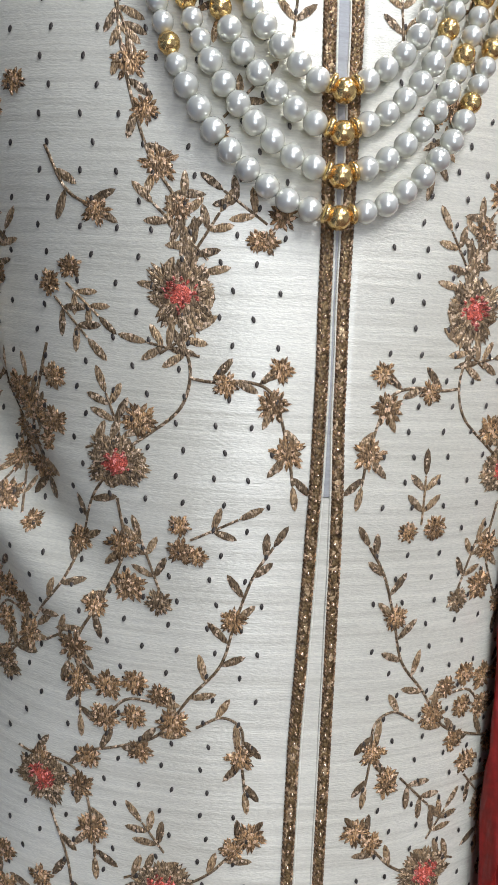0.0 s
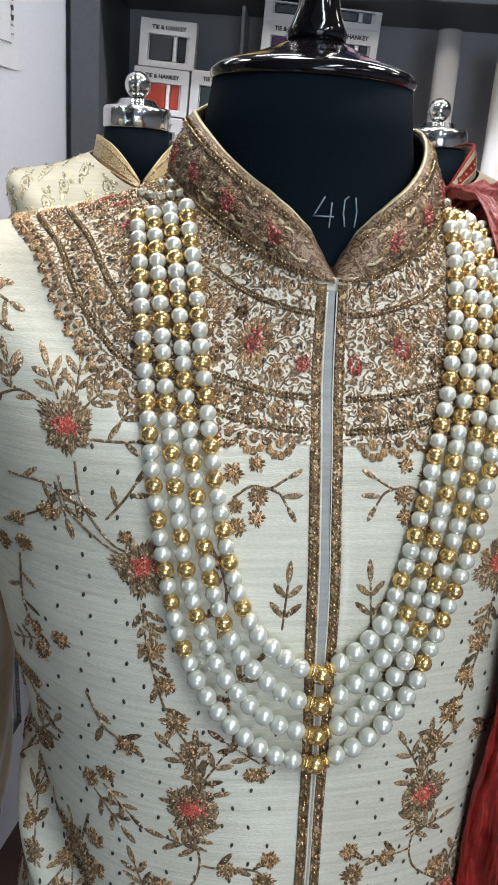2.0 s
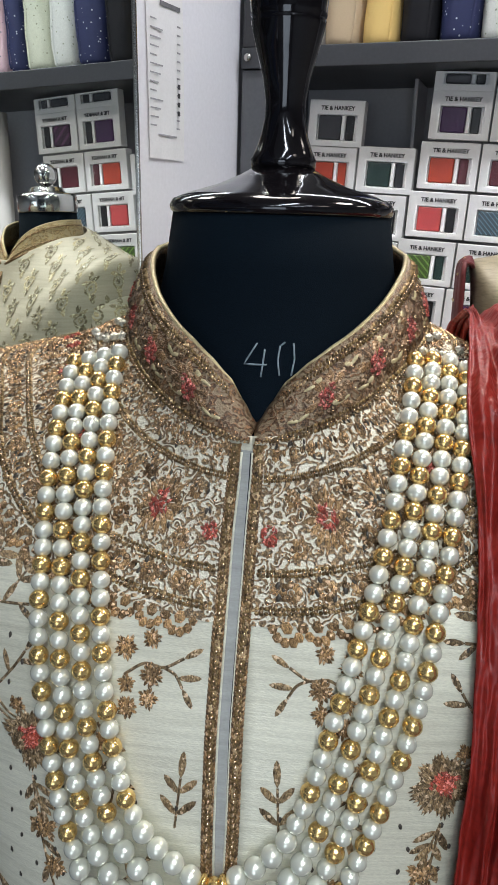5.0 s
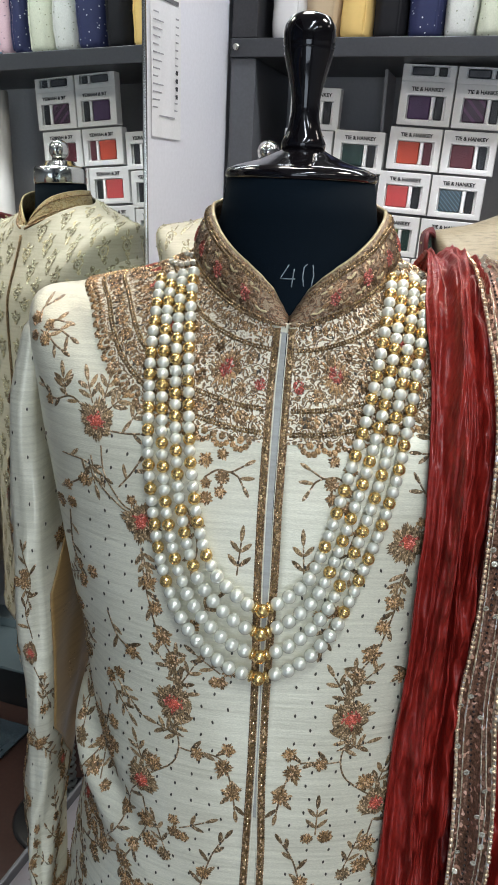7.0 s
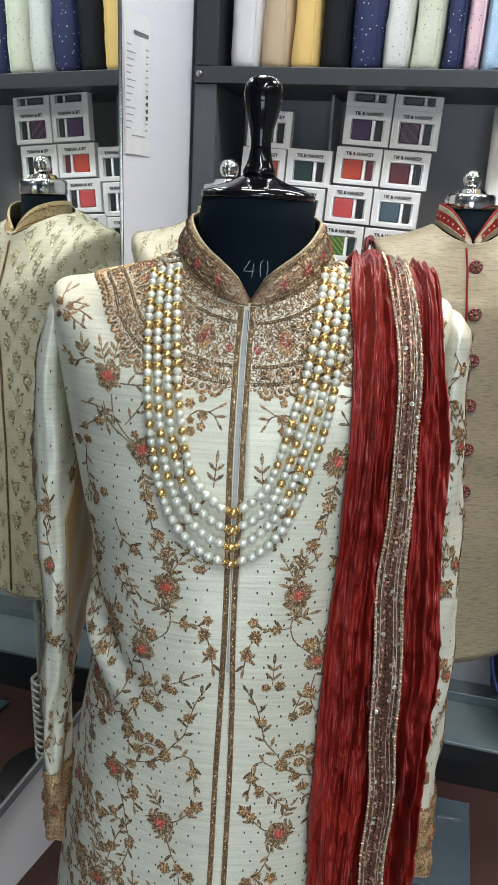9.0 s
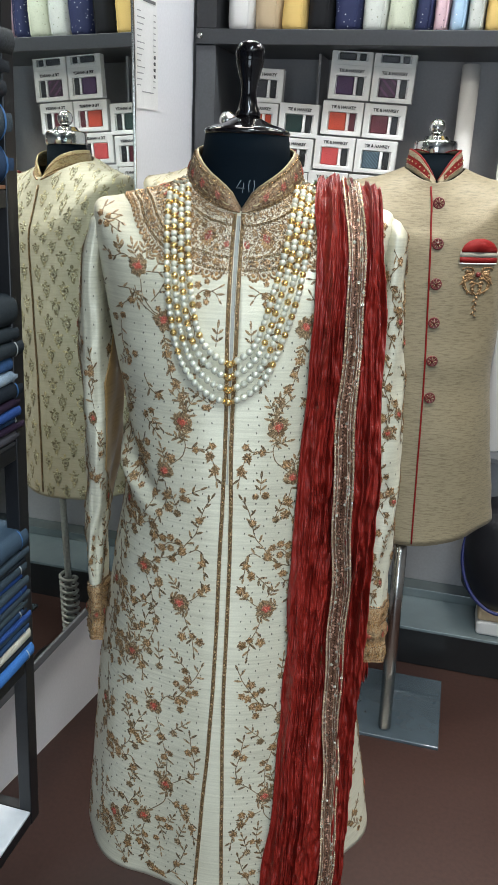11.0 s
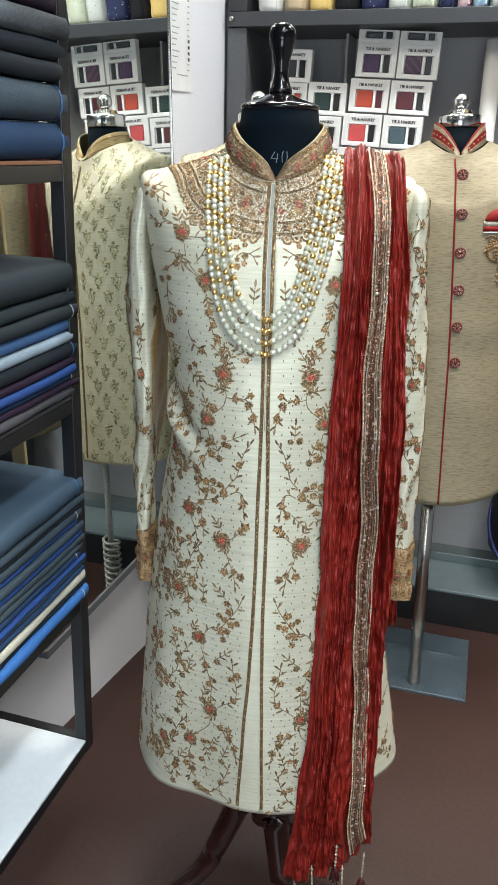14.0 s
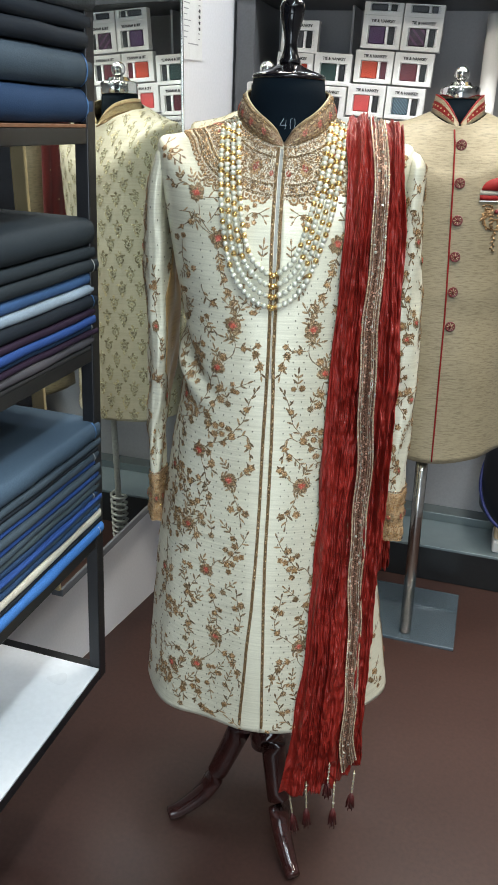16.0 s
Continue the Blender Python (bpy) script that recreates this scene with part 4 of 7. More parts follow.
for side in (-1, 1):
    ths = [side * t for t in span(0.0005, 2.2, 90)]
    ob = part("yoke", grid_bm(lambda th, s: yoke_point(s, th, 0.0012), ths, span(0, 1, 22)), YOKE_GROUND, sherwani, "densely embroidered gold yoke")
    ypl = lambda u, s, h, side=side: yoke_point(s, side * u, h + 0.0012)

    def ring(st, u, s, ru, rs, n, outer=1.0):
        for k in range(n):
            a = TAU * k / n
            rim = []
            for p, q in ((0.3, -0.35), (0.75, -0.5), (1, 0), (0.75, 0.5), (0.3, 0.35)):
                rim.append((u + ru * (math.cos(a) * p - math.sin(a) * q * 0.7), s + rs * (math.sin(a) * p + math.cos(a) * q * 0.7)))
            st.fan(rim, (u + ru * 0.6 * math.cos(a), s + rs * 0.6 * math.sin(a)), 0.0002, 0.0016)
        st.fan([(u + ru * 0.25 * math.cos(TAU * k / 6), s + rs * 0.25 * math.sin(TAU * k / 6)) for k in range(6)], (u, s), 0.001, 0.0026)

    lines, gilt = Stitch(ypl), Stitch(ypl)
    for s in (0.27, 0.755, 0.93):
        for k in range(210):
            u = 0.012 + 0.0102 * k
            for e in (-0.0115, 0.0115):
                lines.fan([(u + 0.0056 * math.cos(TAU * j / 6), s + e + 0.0105 * math.sin(TAU * j / 6)) for j in range(6)], (u, s + e), 0.0003, 0.0024)
            if k % 2:
                gilt.fan([(u + 0.0050 * math.cos(TAU * j / 6), s + 0.0105 * math.sin(TAU * j / 6)) for j in range(6)], (u, s), 0.0014, 0.0034)
    tagged(lines.done("bead_line", BRONZE_DARK, ob, "dark bronze beaded lines"), kind="stuff")
    tagged(gilt.done("gold_bead", BEAD_GOLD, ob, "tiny gold beads"), kind="stuff")
    # loops of tiny gold beads fill the bands
    loops, rng = Stitch(ypl), random.Random(90 + side)
    for lo, hi, count in ((0.03, 0.23, 230), (0.31, 0.71, 430), (0.79, 0.90, 170)):
        for k in range(count):
            u0, s0, a0, size = rng.uniform(0.02, 1.75), rng.uniform(lo, hi), rng.uniform(0, TAU), rng.uniform(0.6, 1.2)
            for j in range(3):
                a = a0 + 1.1 * j
                u, s = u0 + 0.010 * size * math.cos(a), min(hi, max(lo, s0 + 0.022 * size * math.sin(a)))
                loops.fan([(u + 0.0032 * math.cos(TAU * q / 5), s + 0.0070 * math.sin(TAU * q / 5)) for q in range(5)], (u, s), 0.0006, 0.0022)
    tagged(loops.done("bead_loop", BEAD_GOLD, ob, "loops of tiny gold beads"), kind="stuff")
    # dark seed-shaped sequins strewn between the scrolls
    seeds, rng = Stitch(ypl), random.Random(70 + side)
    for lo, hi, count in ((0.03, 0.23, 60), (0.31, 0.71, 90), (0.79, 0.90, 60)):
        for k in range(count):
            u, s = rng.uniform(0.03, 1.7), rng.uniform(lo, hi)
            a, w, h_ = rng.uniform(-0.6, 0.6), 0.0065, 0.020
            seeds.fan([(u + w * math.cos(TAU * j / 6 + a), s + h_ * math.sin(TAU * j / 6)) for j in range(6)], (u, s), 0.0004, 0.0018)
    tagged(seeds.done("seed_sequin", STEEL_DOT, ob, "dark seed-shaped sequins"), kind="stuff")
    fl = Stitch(ypl)
    for k in range(24):
        u = 0.06 + 0.088 * k
        ring(fl, u, 0.14, 0.024, 0.046, 8)
        ring(fl, u + 0.03, 0.842, 0.030, 0.056, 8)
        for e in (-0.044, 0.044):
            fl.leaf(u + 0.03 + e, 0.81, 1.4, 0.05, 0.020)
            fl.leaf(u + e, 0.11, 1.6, 0.045, 0.018)
    for k in range(9):
        u = 0.225 + 0.42 * k * 0.5
        for j in range(16):
            a = TAU * j / 16
            fl.fan([(u + 0.07 * (math.cos(a) * p - math.sin(a) * q), 0.51 + 0.16 * (math.sin(a) * p + math.cos(a) * q)) for p, q in ((0.4, -0.07), (0.8, -0.14), (1.15 + 0.15 * math.sin(j * 2.6), 0), (0.8, 0.14), (0.4, 0.07))], (u + 0.07 * 0.8 * math.cos(a), 0.51 + 0.16 * 0.8 * math.sin(a)), 0.0003, 0.002)
        for e in (-1, 1):
            ring(fl, u + e * 0.105, 0.64, 0.03, 0.06, 6)
            ring(fl, u + e * 0.105, 0.385, 0.03, 0.06, 6)
    tagged(fl.done("blossom_band", BRONZE, ob, "bronze stitched blossoms"), kind="stuff")
    red = Stitch(ypl)
    for u, s, q in ((0.225, 0.51, 1.2), (0.035, 0.57, 0.9), (0.645, 0.51, 1.1), (1.065, 0.51, 0.9), (1.275, 0.45, 0.8), (1.485, 0.51, 0.9)):
        for j in range(34):
            a, d = rng.uniform(0, TAU), math.sqrt(rng.random())
            uu, ss, b = u + 0.026 * q * d * math.cos(a), s + 0.058 * q * d * math.sin(a), rng.uniform(0, TAU)
            red.fan([(uu + 0.011 * q * (math.cos(b) * p - math.sin(b) * w), ss + 0.024 * q * (math.sin(b) * p + math.cos(b) * w)) for p, w in ((-0.8, 0.0), (0.2, -0.4), (1, 0), (0.2, 0.4))], (uu, ss), 0.0012, 0.0030)
    tagged(red.done("red_stitching", ROSE, ob, "rose-red stitched hearts"), kind="stuff")
    sc = Stitch(lambda u, s, h, side=side: yoke_point(min(s, 1.12), side * u, h + 0.0006))
    for k in range(32):
        u = 0.075 + 0.066 * k
        for j in range(6):
            a = math.pi * (0.08 + 0.84 * j / 5)
            uu, ss = u + 0.031 * math.cos(a), 0.985 + 0.085 * math.sin(a)
            sc.fan([(uu + 0.0105 * math.cos(TAU * q / 6), ss + 0.026 * math.sin(TAU * q / 6)) for q in range(6)], (uu, ss), 0.0002, 0.0026)
        sc.fan([(u + 0.014 * math.cos(TAU * q / 6), 1.0 + 0.035 * math.sin(TAU * q / 6)) for q in range(6)], (u, 1.0), 0.0002, 0.003)
    tagged(sc.done("scalloped_edge", BRONZE, ob, "scalloped bronze edge"), kind="stuff")

# ---- collar ----
COLLAR_GROUND = scrollwork("collar_embroidery", (0.115, 0.058, 0.026), (0.23, 0.165, 0.10), 120)


# the angle from the front opening, negated, and the collar's height there
COLLAR_RISE = [(0.0, 0.0), (-0.03, 0.0025), (-0.1, 0.0115), (-0.2, 0.0225), (-0.35, 0.029), (-0.5, 0.032), (-0.9, 0.034), (-1.2, 0.037), (-1.6, 0.042), (-3.2, 0.045)]


def collar_point(th, s):
    """Standing collar: s from its seam to its upper edge, th from the front opening round to the back."""
    t = abs(th)
    base = body_point(0.0, th)
    k = min(1.0, t / 1.75)
    height = rows_interp(COLLAR_RISE, -t)[0]
    lean = 0.835 + 0.075 * (1 - k)
    top_x, top_y = base.x * lean, base.y * lean + 0.006 * (1 - k)
    swell = 0.0035 * math.sin(math.pi * s)
    r = math.hypot(base.x, base.y)
    x = base.x + (top_x - base.x) * s
    y = base.y + (top_y - base.y) * s
    return Vector((x * (1 + swell / r), y * (1 + swell / r), base.z - 0.003 + (height + 0.003) * s))


for side in (-1, 1):
    ths = [side * t for t in span(0.015, math.pi, 80)]
    ob = part("collar", grid_bm(lambda th, s: collar_point(th, s), ths, span(0, 1, 12)), COLLAR_GROUND, sherwani, "standing collar with bronze embroidery")
    shell(ob, 0.004, 0.0)
    edge = [collar_point(side * t, 1.0) + Vector((0, 0, 0.0006)) for t in span(0.015, math.pi, 90)]
    part("collar_piping", tube_bm(edge, 0.0016, 8), PIPING, ob, "pale gold piped edge")

    def cpl(u, s, h, side=side):
        p = collar_point(side * u, s)
        return p + Vector((p.x, p.y, 0)).normalized() * (h + 0.0022)

    st = Stitch(cpl)
    for s in (0.05, 0.15, 0.87, 0.95):
        for k in range(150):
            u = 0.02 + 0.0206 * k
            st.fan([(u + 0.0098 * math.cos(TAU * j / 6), s + 0.034 * math.sin(TAU * j / 6)) for j in range(6)], (u, s), 0.0003, 0.0027)
    tagged(st.done("collar_beading", BRONZE_DARK, ob, "dark bronze beaded borders"), kind="stuff")
    st = Stitch(cpl)
    for s in (0.10, 0.91):
        for k in range(112):
            u = 0.03 + 0.0272 * k
            st.fan([(u + 0.0075 * math.cos(TAU * j / 6), s + 0.024 * math.sin(TAU * j / 6)) for j in range(6)], (u, s), 0.0012, 0.0034)
    rng = random.Random(3)
    for k in range(170):
        u, s = rng.uniform(0.08, 3.0), rng.uniform(0.22, 0.80)
        st.fan([(u + 0.0055 * math.cos(TAU * j / 6), s + 0.018 * math.sin(TAU * j / 6)) for j in range(6)], (u, s), 0.0003, 0.0024)
    tagged(st.done("gold_bead", BEAD_GOLD, ob, "tiny gold beads"), kind="stuff")
    fl, red = Stitch(cpl), Stitch(cpl)
    for k in range(9):
        u = 0.42 + 0.33 * k
        for j in range(9):
            a = TAU * j / 9
            fl.fan([(u + 0.14 * (math.cos(a) * p - math.sin(a) * q), 0.5 + 0.3 * (math.sin(a) * p + math.cos(a) * q)) for p, q in ((0.35, -0.12), (0.8, -0.22), (1.1, 0), (0.8, 0.22), (0.35, 0.12))], (u + 0.11 * math.cos(a), 0.5 + 0.24 * math.sin(a)), 0.0002, 0.0018)
        for j in range(32):
            a, d, b = rng.uniform(0, TAU), math.sqrt(rng.random()), rng.uniform(0, TAU)
            uu, ss = u + 0.055 * d * math.cos(a), 0.5 + 0.155 * d * math.sin(a)
            red.fan([(uu + 0.020 * (math.cos(b) * p - math.sin(b) * q), ss + 0.058 * (math.sin(b) * p + math.cos(b) * q)) for p, q in ((-0.8, 0.0), (0.2, -0.4), (1, 0), (0.2, 0.4))], (uu, ss), 0.0008, 0.0026)
        for e in (0.25, 0.75):
            for q in (-1, 1):
                fl.leaf(u + 0.165, e - 0.1, 1.57 + q * 0.5, 0.19, 0.06)
    cream = Stitch(cpl)
    for k in range(26):
        u, e = 0.25 + 0.11 * k, 0.3 + 0.4 * (k % 2)
        for q in (-0.6, 0.6):
            cream.leaf(u, e, 1.57 + q + 0.5 * math.sin(k * 2.1), 0.10, 0.05, 0.0016)
    tagged(cream.done("cream_leaf", PIPING, ob, "pale cream leaves"), kind="stuff")
    tagged(fl.done("collar_stitching", COLLAR_THREAD, ob), kind="stuff")
    tagged(red.done("red_stitching", DEEP_ROSE, ob, "dark red stitched hearts"), kind="stuff")

# ---- sleeves: empty, hanging flat ----
SLEEVE = [  # height, centre x, centre y, half width, half depth
    (1.590, 0.206, 0.010, 0.010, 0.034), (1.584, 0.217, 0.008, 0.015, 0.052), (1.564, 0.225, 0.004, 0.020, 0.066), (1.520, 0.227, 0.002, 0.022, 0.064), (1.440, 0.228, -0.002, 0.023, 0.058),
    (1.300, 0.228, -0.014, 0.024, 0.050), (1.150, 0.227, -0.026, 0.021, 0.043), (1.000, 0.227, -0.036, 0.018, 0.037), (0.900, 0.228, -0.041, 0.017, 0.034), (0.825, 0.229, -0.044, 0.0165, 0.032),
]


# the flattened sleeve: how far out, deep and wide it hangs, and its creased section (angle, across, deep)
FLAT = [(1.590, 0.000, 0.0, 0.000, 0.000), (1.564, 0.002, 0.0, 0.002, 0.0), (1.500, 0.009, 0.0, 0.008, 0.004), (1.300, 0.003, 0.008, 0.010, 0.016), (1.200, 0.005, 0.012, 0.009, 0.014),
        (1.100, 0.009, 0.014, 0.002, 0.004), (1.000, 0.012, 0.016, -0.003, 0.0), (0.825, 0.011, 0.016, -0.004, 0.0)]
CREASED = [(-math.pi, 0.0, 1.0), (-2.2, -0.92, 0.60), (-1.2, -0.80, -0.25), (-0.42, -0.52, -0.93), (0.0, -0.15, -1.0), (0.32, 0.20, -0.95), (0.46, 0.31, -0.86), (0.9, 0.60, -0.42), (1.5, 0.95, 0.25), (2.2, 0.85, 0.74), (math.pi, 0.0, 1.0)]


def creased(phi):
    phi = (phi + math.pi) % TAU - math.pi
    for (p0, o0, y0), (p1, o1, y1) in zip(CREASED, CREASED[1:]):
        if phi <= p1:
            t = (phi - p0) / (p1 - p0)
            return o0 + (o1 - o0) * t, y0 + (y1 - y0) * t
    return 0.0, 1.0


def sleeve_point(side, th, z):
    cx, cy, a, b = rows_interp(SLEEVE, z)
    if side > 0:
        low = min(1.0, max(0.0, (1.5 - z) * 3))
        cx += 0.010 + 0.012 * max(0.0, 1.5 - z) + 0.010 * low
        a *= 1 + 0.55 * low
    else:
        dx, dy, da, db = rows_interp(FLAT, z)
        cx, cy, a, b = cx + dx, cy + dy, a + da, b + db
    low = min(1.0, max(0.0, (1.58 - z) * 8))
    fold = low * (0.0020 * math.sin(th * 3 + z * 22) + 0.0018 * math.sin(th * 5 - z * 41) + 0.003 * noise.noise((math.sin(th) * 2, math.cos(th) * 2 + side, z * 9)))
    s, c = math.sin(th), math.cos(th)
    across, deep = math.copysign(abs(s) ** 0.85, s), -math.copysign(abs(c) ** 0.85, c)
    if side < 0:
        k = max(0.0, min(1.0, (z - 0.98) / 0.16))
        o, y = creased(-th)
        across, deep = across + (-o - across) * k, deep + (y - deep) * k
    p = Vector((side * cx + (a + fold) * across, cy + (b + fold) * deep, z))
    p.x += 0.0018 * math.sin(z * 17) + 0.002 * math.sin(z * 7.5 + 1.0) * low
    return p


for side in (-1, 1):
    bm = grid_bm(lambda th, z: sleeve_point(side, th, z), span(0, TAU, 64), span(1.590, 0.825, 100))
    bmesh.ops.remove_doubles(bm, verts=bm.verts, dist=1e-5)
    bmesh.ops.contextual_create(bm, geom=[e for e in bm.edges if e.is_boundary and e.verts[0].co.z > 1.58])
    bmesh.ops.recalc_face_normals(bm, faces=bm.faces)
    sl = shell(part("sleeve", bm, SILK, sherwani, "empty hanging silk sleeve"), 0.002)

    def spl(u, z, h, side=side):
        th = u / 0.05
        p = sleeve_point(side, side * th, z)
        _, _, a, b = rows_interp(SLEEVE, z)
        q = Vector((side * math.sin(th) / a, -math.cos(th) / b, 0))
        return p + q.normalized() * (h + 0.0007)

    # a tan sheet on the inner back half, standing for the sleeve's shaded inside
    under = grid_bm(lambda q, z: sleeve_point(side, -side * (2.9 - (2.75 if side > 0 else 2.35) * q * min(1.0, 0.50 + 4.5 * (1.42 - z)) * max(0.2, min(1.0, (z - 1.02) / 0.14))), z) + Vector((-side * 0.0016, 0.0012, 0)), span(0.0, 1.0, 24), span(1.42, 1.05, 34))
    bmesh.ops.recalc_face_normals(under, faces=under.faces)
    shell(part("inner_shade", under, SLEEVE_SHADE, sl, "tan sheet for the sleeve's shaded inner side"), 0.001)
    cuff = grid_bm(lambda th, z: spl(th * 0.05, z, 0.0018 + 0.0020 * abs(math.sin((z - 0.827) * 87))), span(0, TAU, 48), span(0.935, 0.825, 30))
    cf = part("cuff", cuff, CUFF_GROUND, sl, "gold embroidered cuff")
    st = Stitch(spl)
    for z in (0.937, 0.905, 0.858, 0.830):
        for k in range(54):
            st.bead(-0.157 + 0.0059 * k, z, 0.0024, 0.0048)
    tagged(st.done("cuff_beading", BEAD_GOLD, cf, "gold bead rows"), kind="stuff")
    for k in range(9):
        big_flower(lambda u, z, h: spl(u, z, h + 0.0035), -0.15 + 0.036 * k, 0.882, 0.0150, k, cf)
    st, gems, rng = Stitch(lambda u, z, h: spl(u, z, h + 0.0030)), Stitch(lambda u, z, h: spl(u, z, h + 0.0042)), random.Random(60 + side)
    for k in range(16):
        small_flower(st, -0.155 + 0.020 * k, 0.921, 0.0095, k)
        small_flower(st, -0.145 + 0.020 * k, 0.844, 0.0088, k + 0.4)
    tagged(st.done("cuff_blossom", BRONZE, cf, "raised bronze blossoms"), kind="stuff")
    for k in range(90):
        gems.bead(rng.uniform(-0.155, 0.155), rng.choice((0.921, 0.905, 0.882, 0.862, 0.844)) + rng.uniform(-0.004, 0.004), rng.uniform(0.0011, 0.0018), 0.0026)
    tagged(gems.done("cuff_stone", GOLD, cf, "glinting gold stones"), kind="stuff")
    for k, (u, z, r) in enumerate(((0.004, 1.254, 0.014), (0.05, 1.40, 0.013), (-0.06, 1.10, 0.013))):
        big_flower(spl, u, z, r, k, sl)
    for k, (pts, fls) in enumerate((
        ([(0.0, 1.24), (-0.012, 1.22), (-0.02, 1.2)], []),
        ([(0.0, 1.27), (0.006, 1.30), (-0.004, 1.33), (0.004, 1.36)], [(0.004, 1.33)]),
        ([(0.016, 1.15), (0.004, 1.142), (-0.01, 1.15), (-0.02, 1.146)], [(0.012, 1.150), (-0.004, 1.146)]),
        ([(0.002, 1.02), (-0.004, 1.0), (0.012, 0.985), (0.004, 0.965)], [(-0.004, 1.03), (0.006, 0.985), (-0.002, 1.01)]),
        ([(0.06, 1.54), (0.05, 1.50), (0.06, 1.46), (0.05, 1.42)], [(0.056, 1.52), (0.05, 1.47), (0.06, 1.44), (0.045, 1.49)]),
        ([(0.07, 1.36), (0.058, 1.32), (0.07, 1.28), (0.06, 1.24)], [(0.064, 1.34), (0.06, 1.29), (0.07, 1.25)]),
        ([(0.065, 1.18), (0.055, 1.13), (0.068, 1.08), (0.056, 1.02)], [(0.06, 1.15), (0.064, 1.08), (0.055, 1.03)]),
        ([(-0.06, 1.30), (-0.05, 1.25), (-0.06, 1.2)], [(-0.055, 1.27)]),
    )):
        vine(spl, pts, sl, fls)
    if side > 0:
        for k in range(8):
            z, u = 1.545 - 0.075 * k, 0.016 * math.sin(k * 2.7) - 0.01
            vine(spl, [(u, z), (u + 0.014, z - 0.022), (u - 0.006, z - 0.045), (u + 0.010, z - 0.068)], sl, [(u + 0.018, z - 0.018), (u - 0.012, z - 0.04), (u + 0.012, z - 0.06)])
            if k % 2:
                big_flower(spl, u + 0.024, z - 0.035, 0.012, k + 3, sl)
    if side < 0:
        for k in range(9):
            z, u = 1.535 - 0.062 * k, 0.036 + 0.006 * math.sin(k * 2.7)
            vine(spl, [(u, z), (u + 0.010, z - 0.018), (u - 0.004, z - 0.036), (u + 0.006, z - 0.052)], sl, [(u + 0.012, z - 0.016), (u - 0.006, z - 0.034)], True, 0.0105, True, 0.0065)
    for k in range(9):
        z = 1.54 - 0.07 * k
        for e, o in ((0.10, 0.0), (0.135, 0.03), (-0.07, 0.02)):
            u = e + 0.008 * math.sin(k * 2.3 + e * 50)
            vine(spl, [(u, z - o), (u + 0.012, z - o - 0.02), (u - 0.004, z - o - 0.04), (u + 0.008, z - o - 0.058)], sl, [(u + 0.012, z - o - 0.018), (u - 0.006, z - o - 0.045)])
    twigs(spl, [(0.02 * k, z) for k in (-1, 0, 1, 2) for z in (1.254, 1.40)], (-0.07, 0.15), (0.96, 1.555), 34, 0.03, 51 + side, sl)
    st = Stitch(spl)
    for j in range(30):
        for k in range(5):
            st.leaf(-0.09 + 0.04 * k + 0.02 * (j % 2), 1.54 - 0.0225 * j, 1.57, 0.004, 0.0023, 0.001)
    tagged(st.done("sequin_dots", STEEL_DOT, sl, "scattered small dark sequins"), kind="stuff")


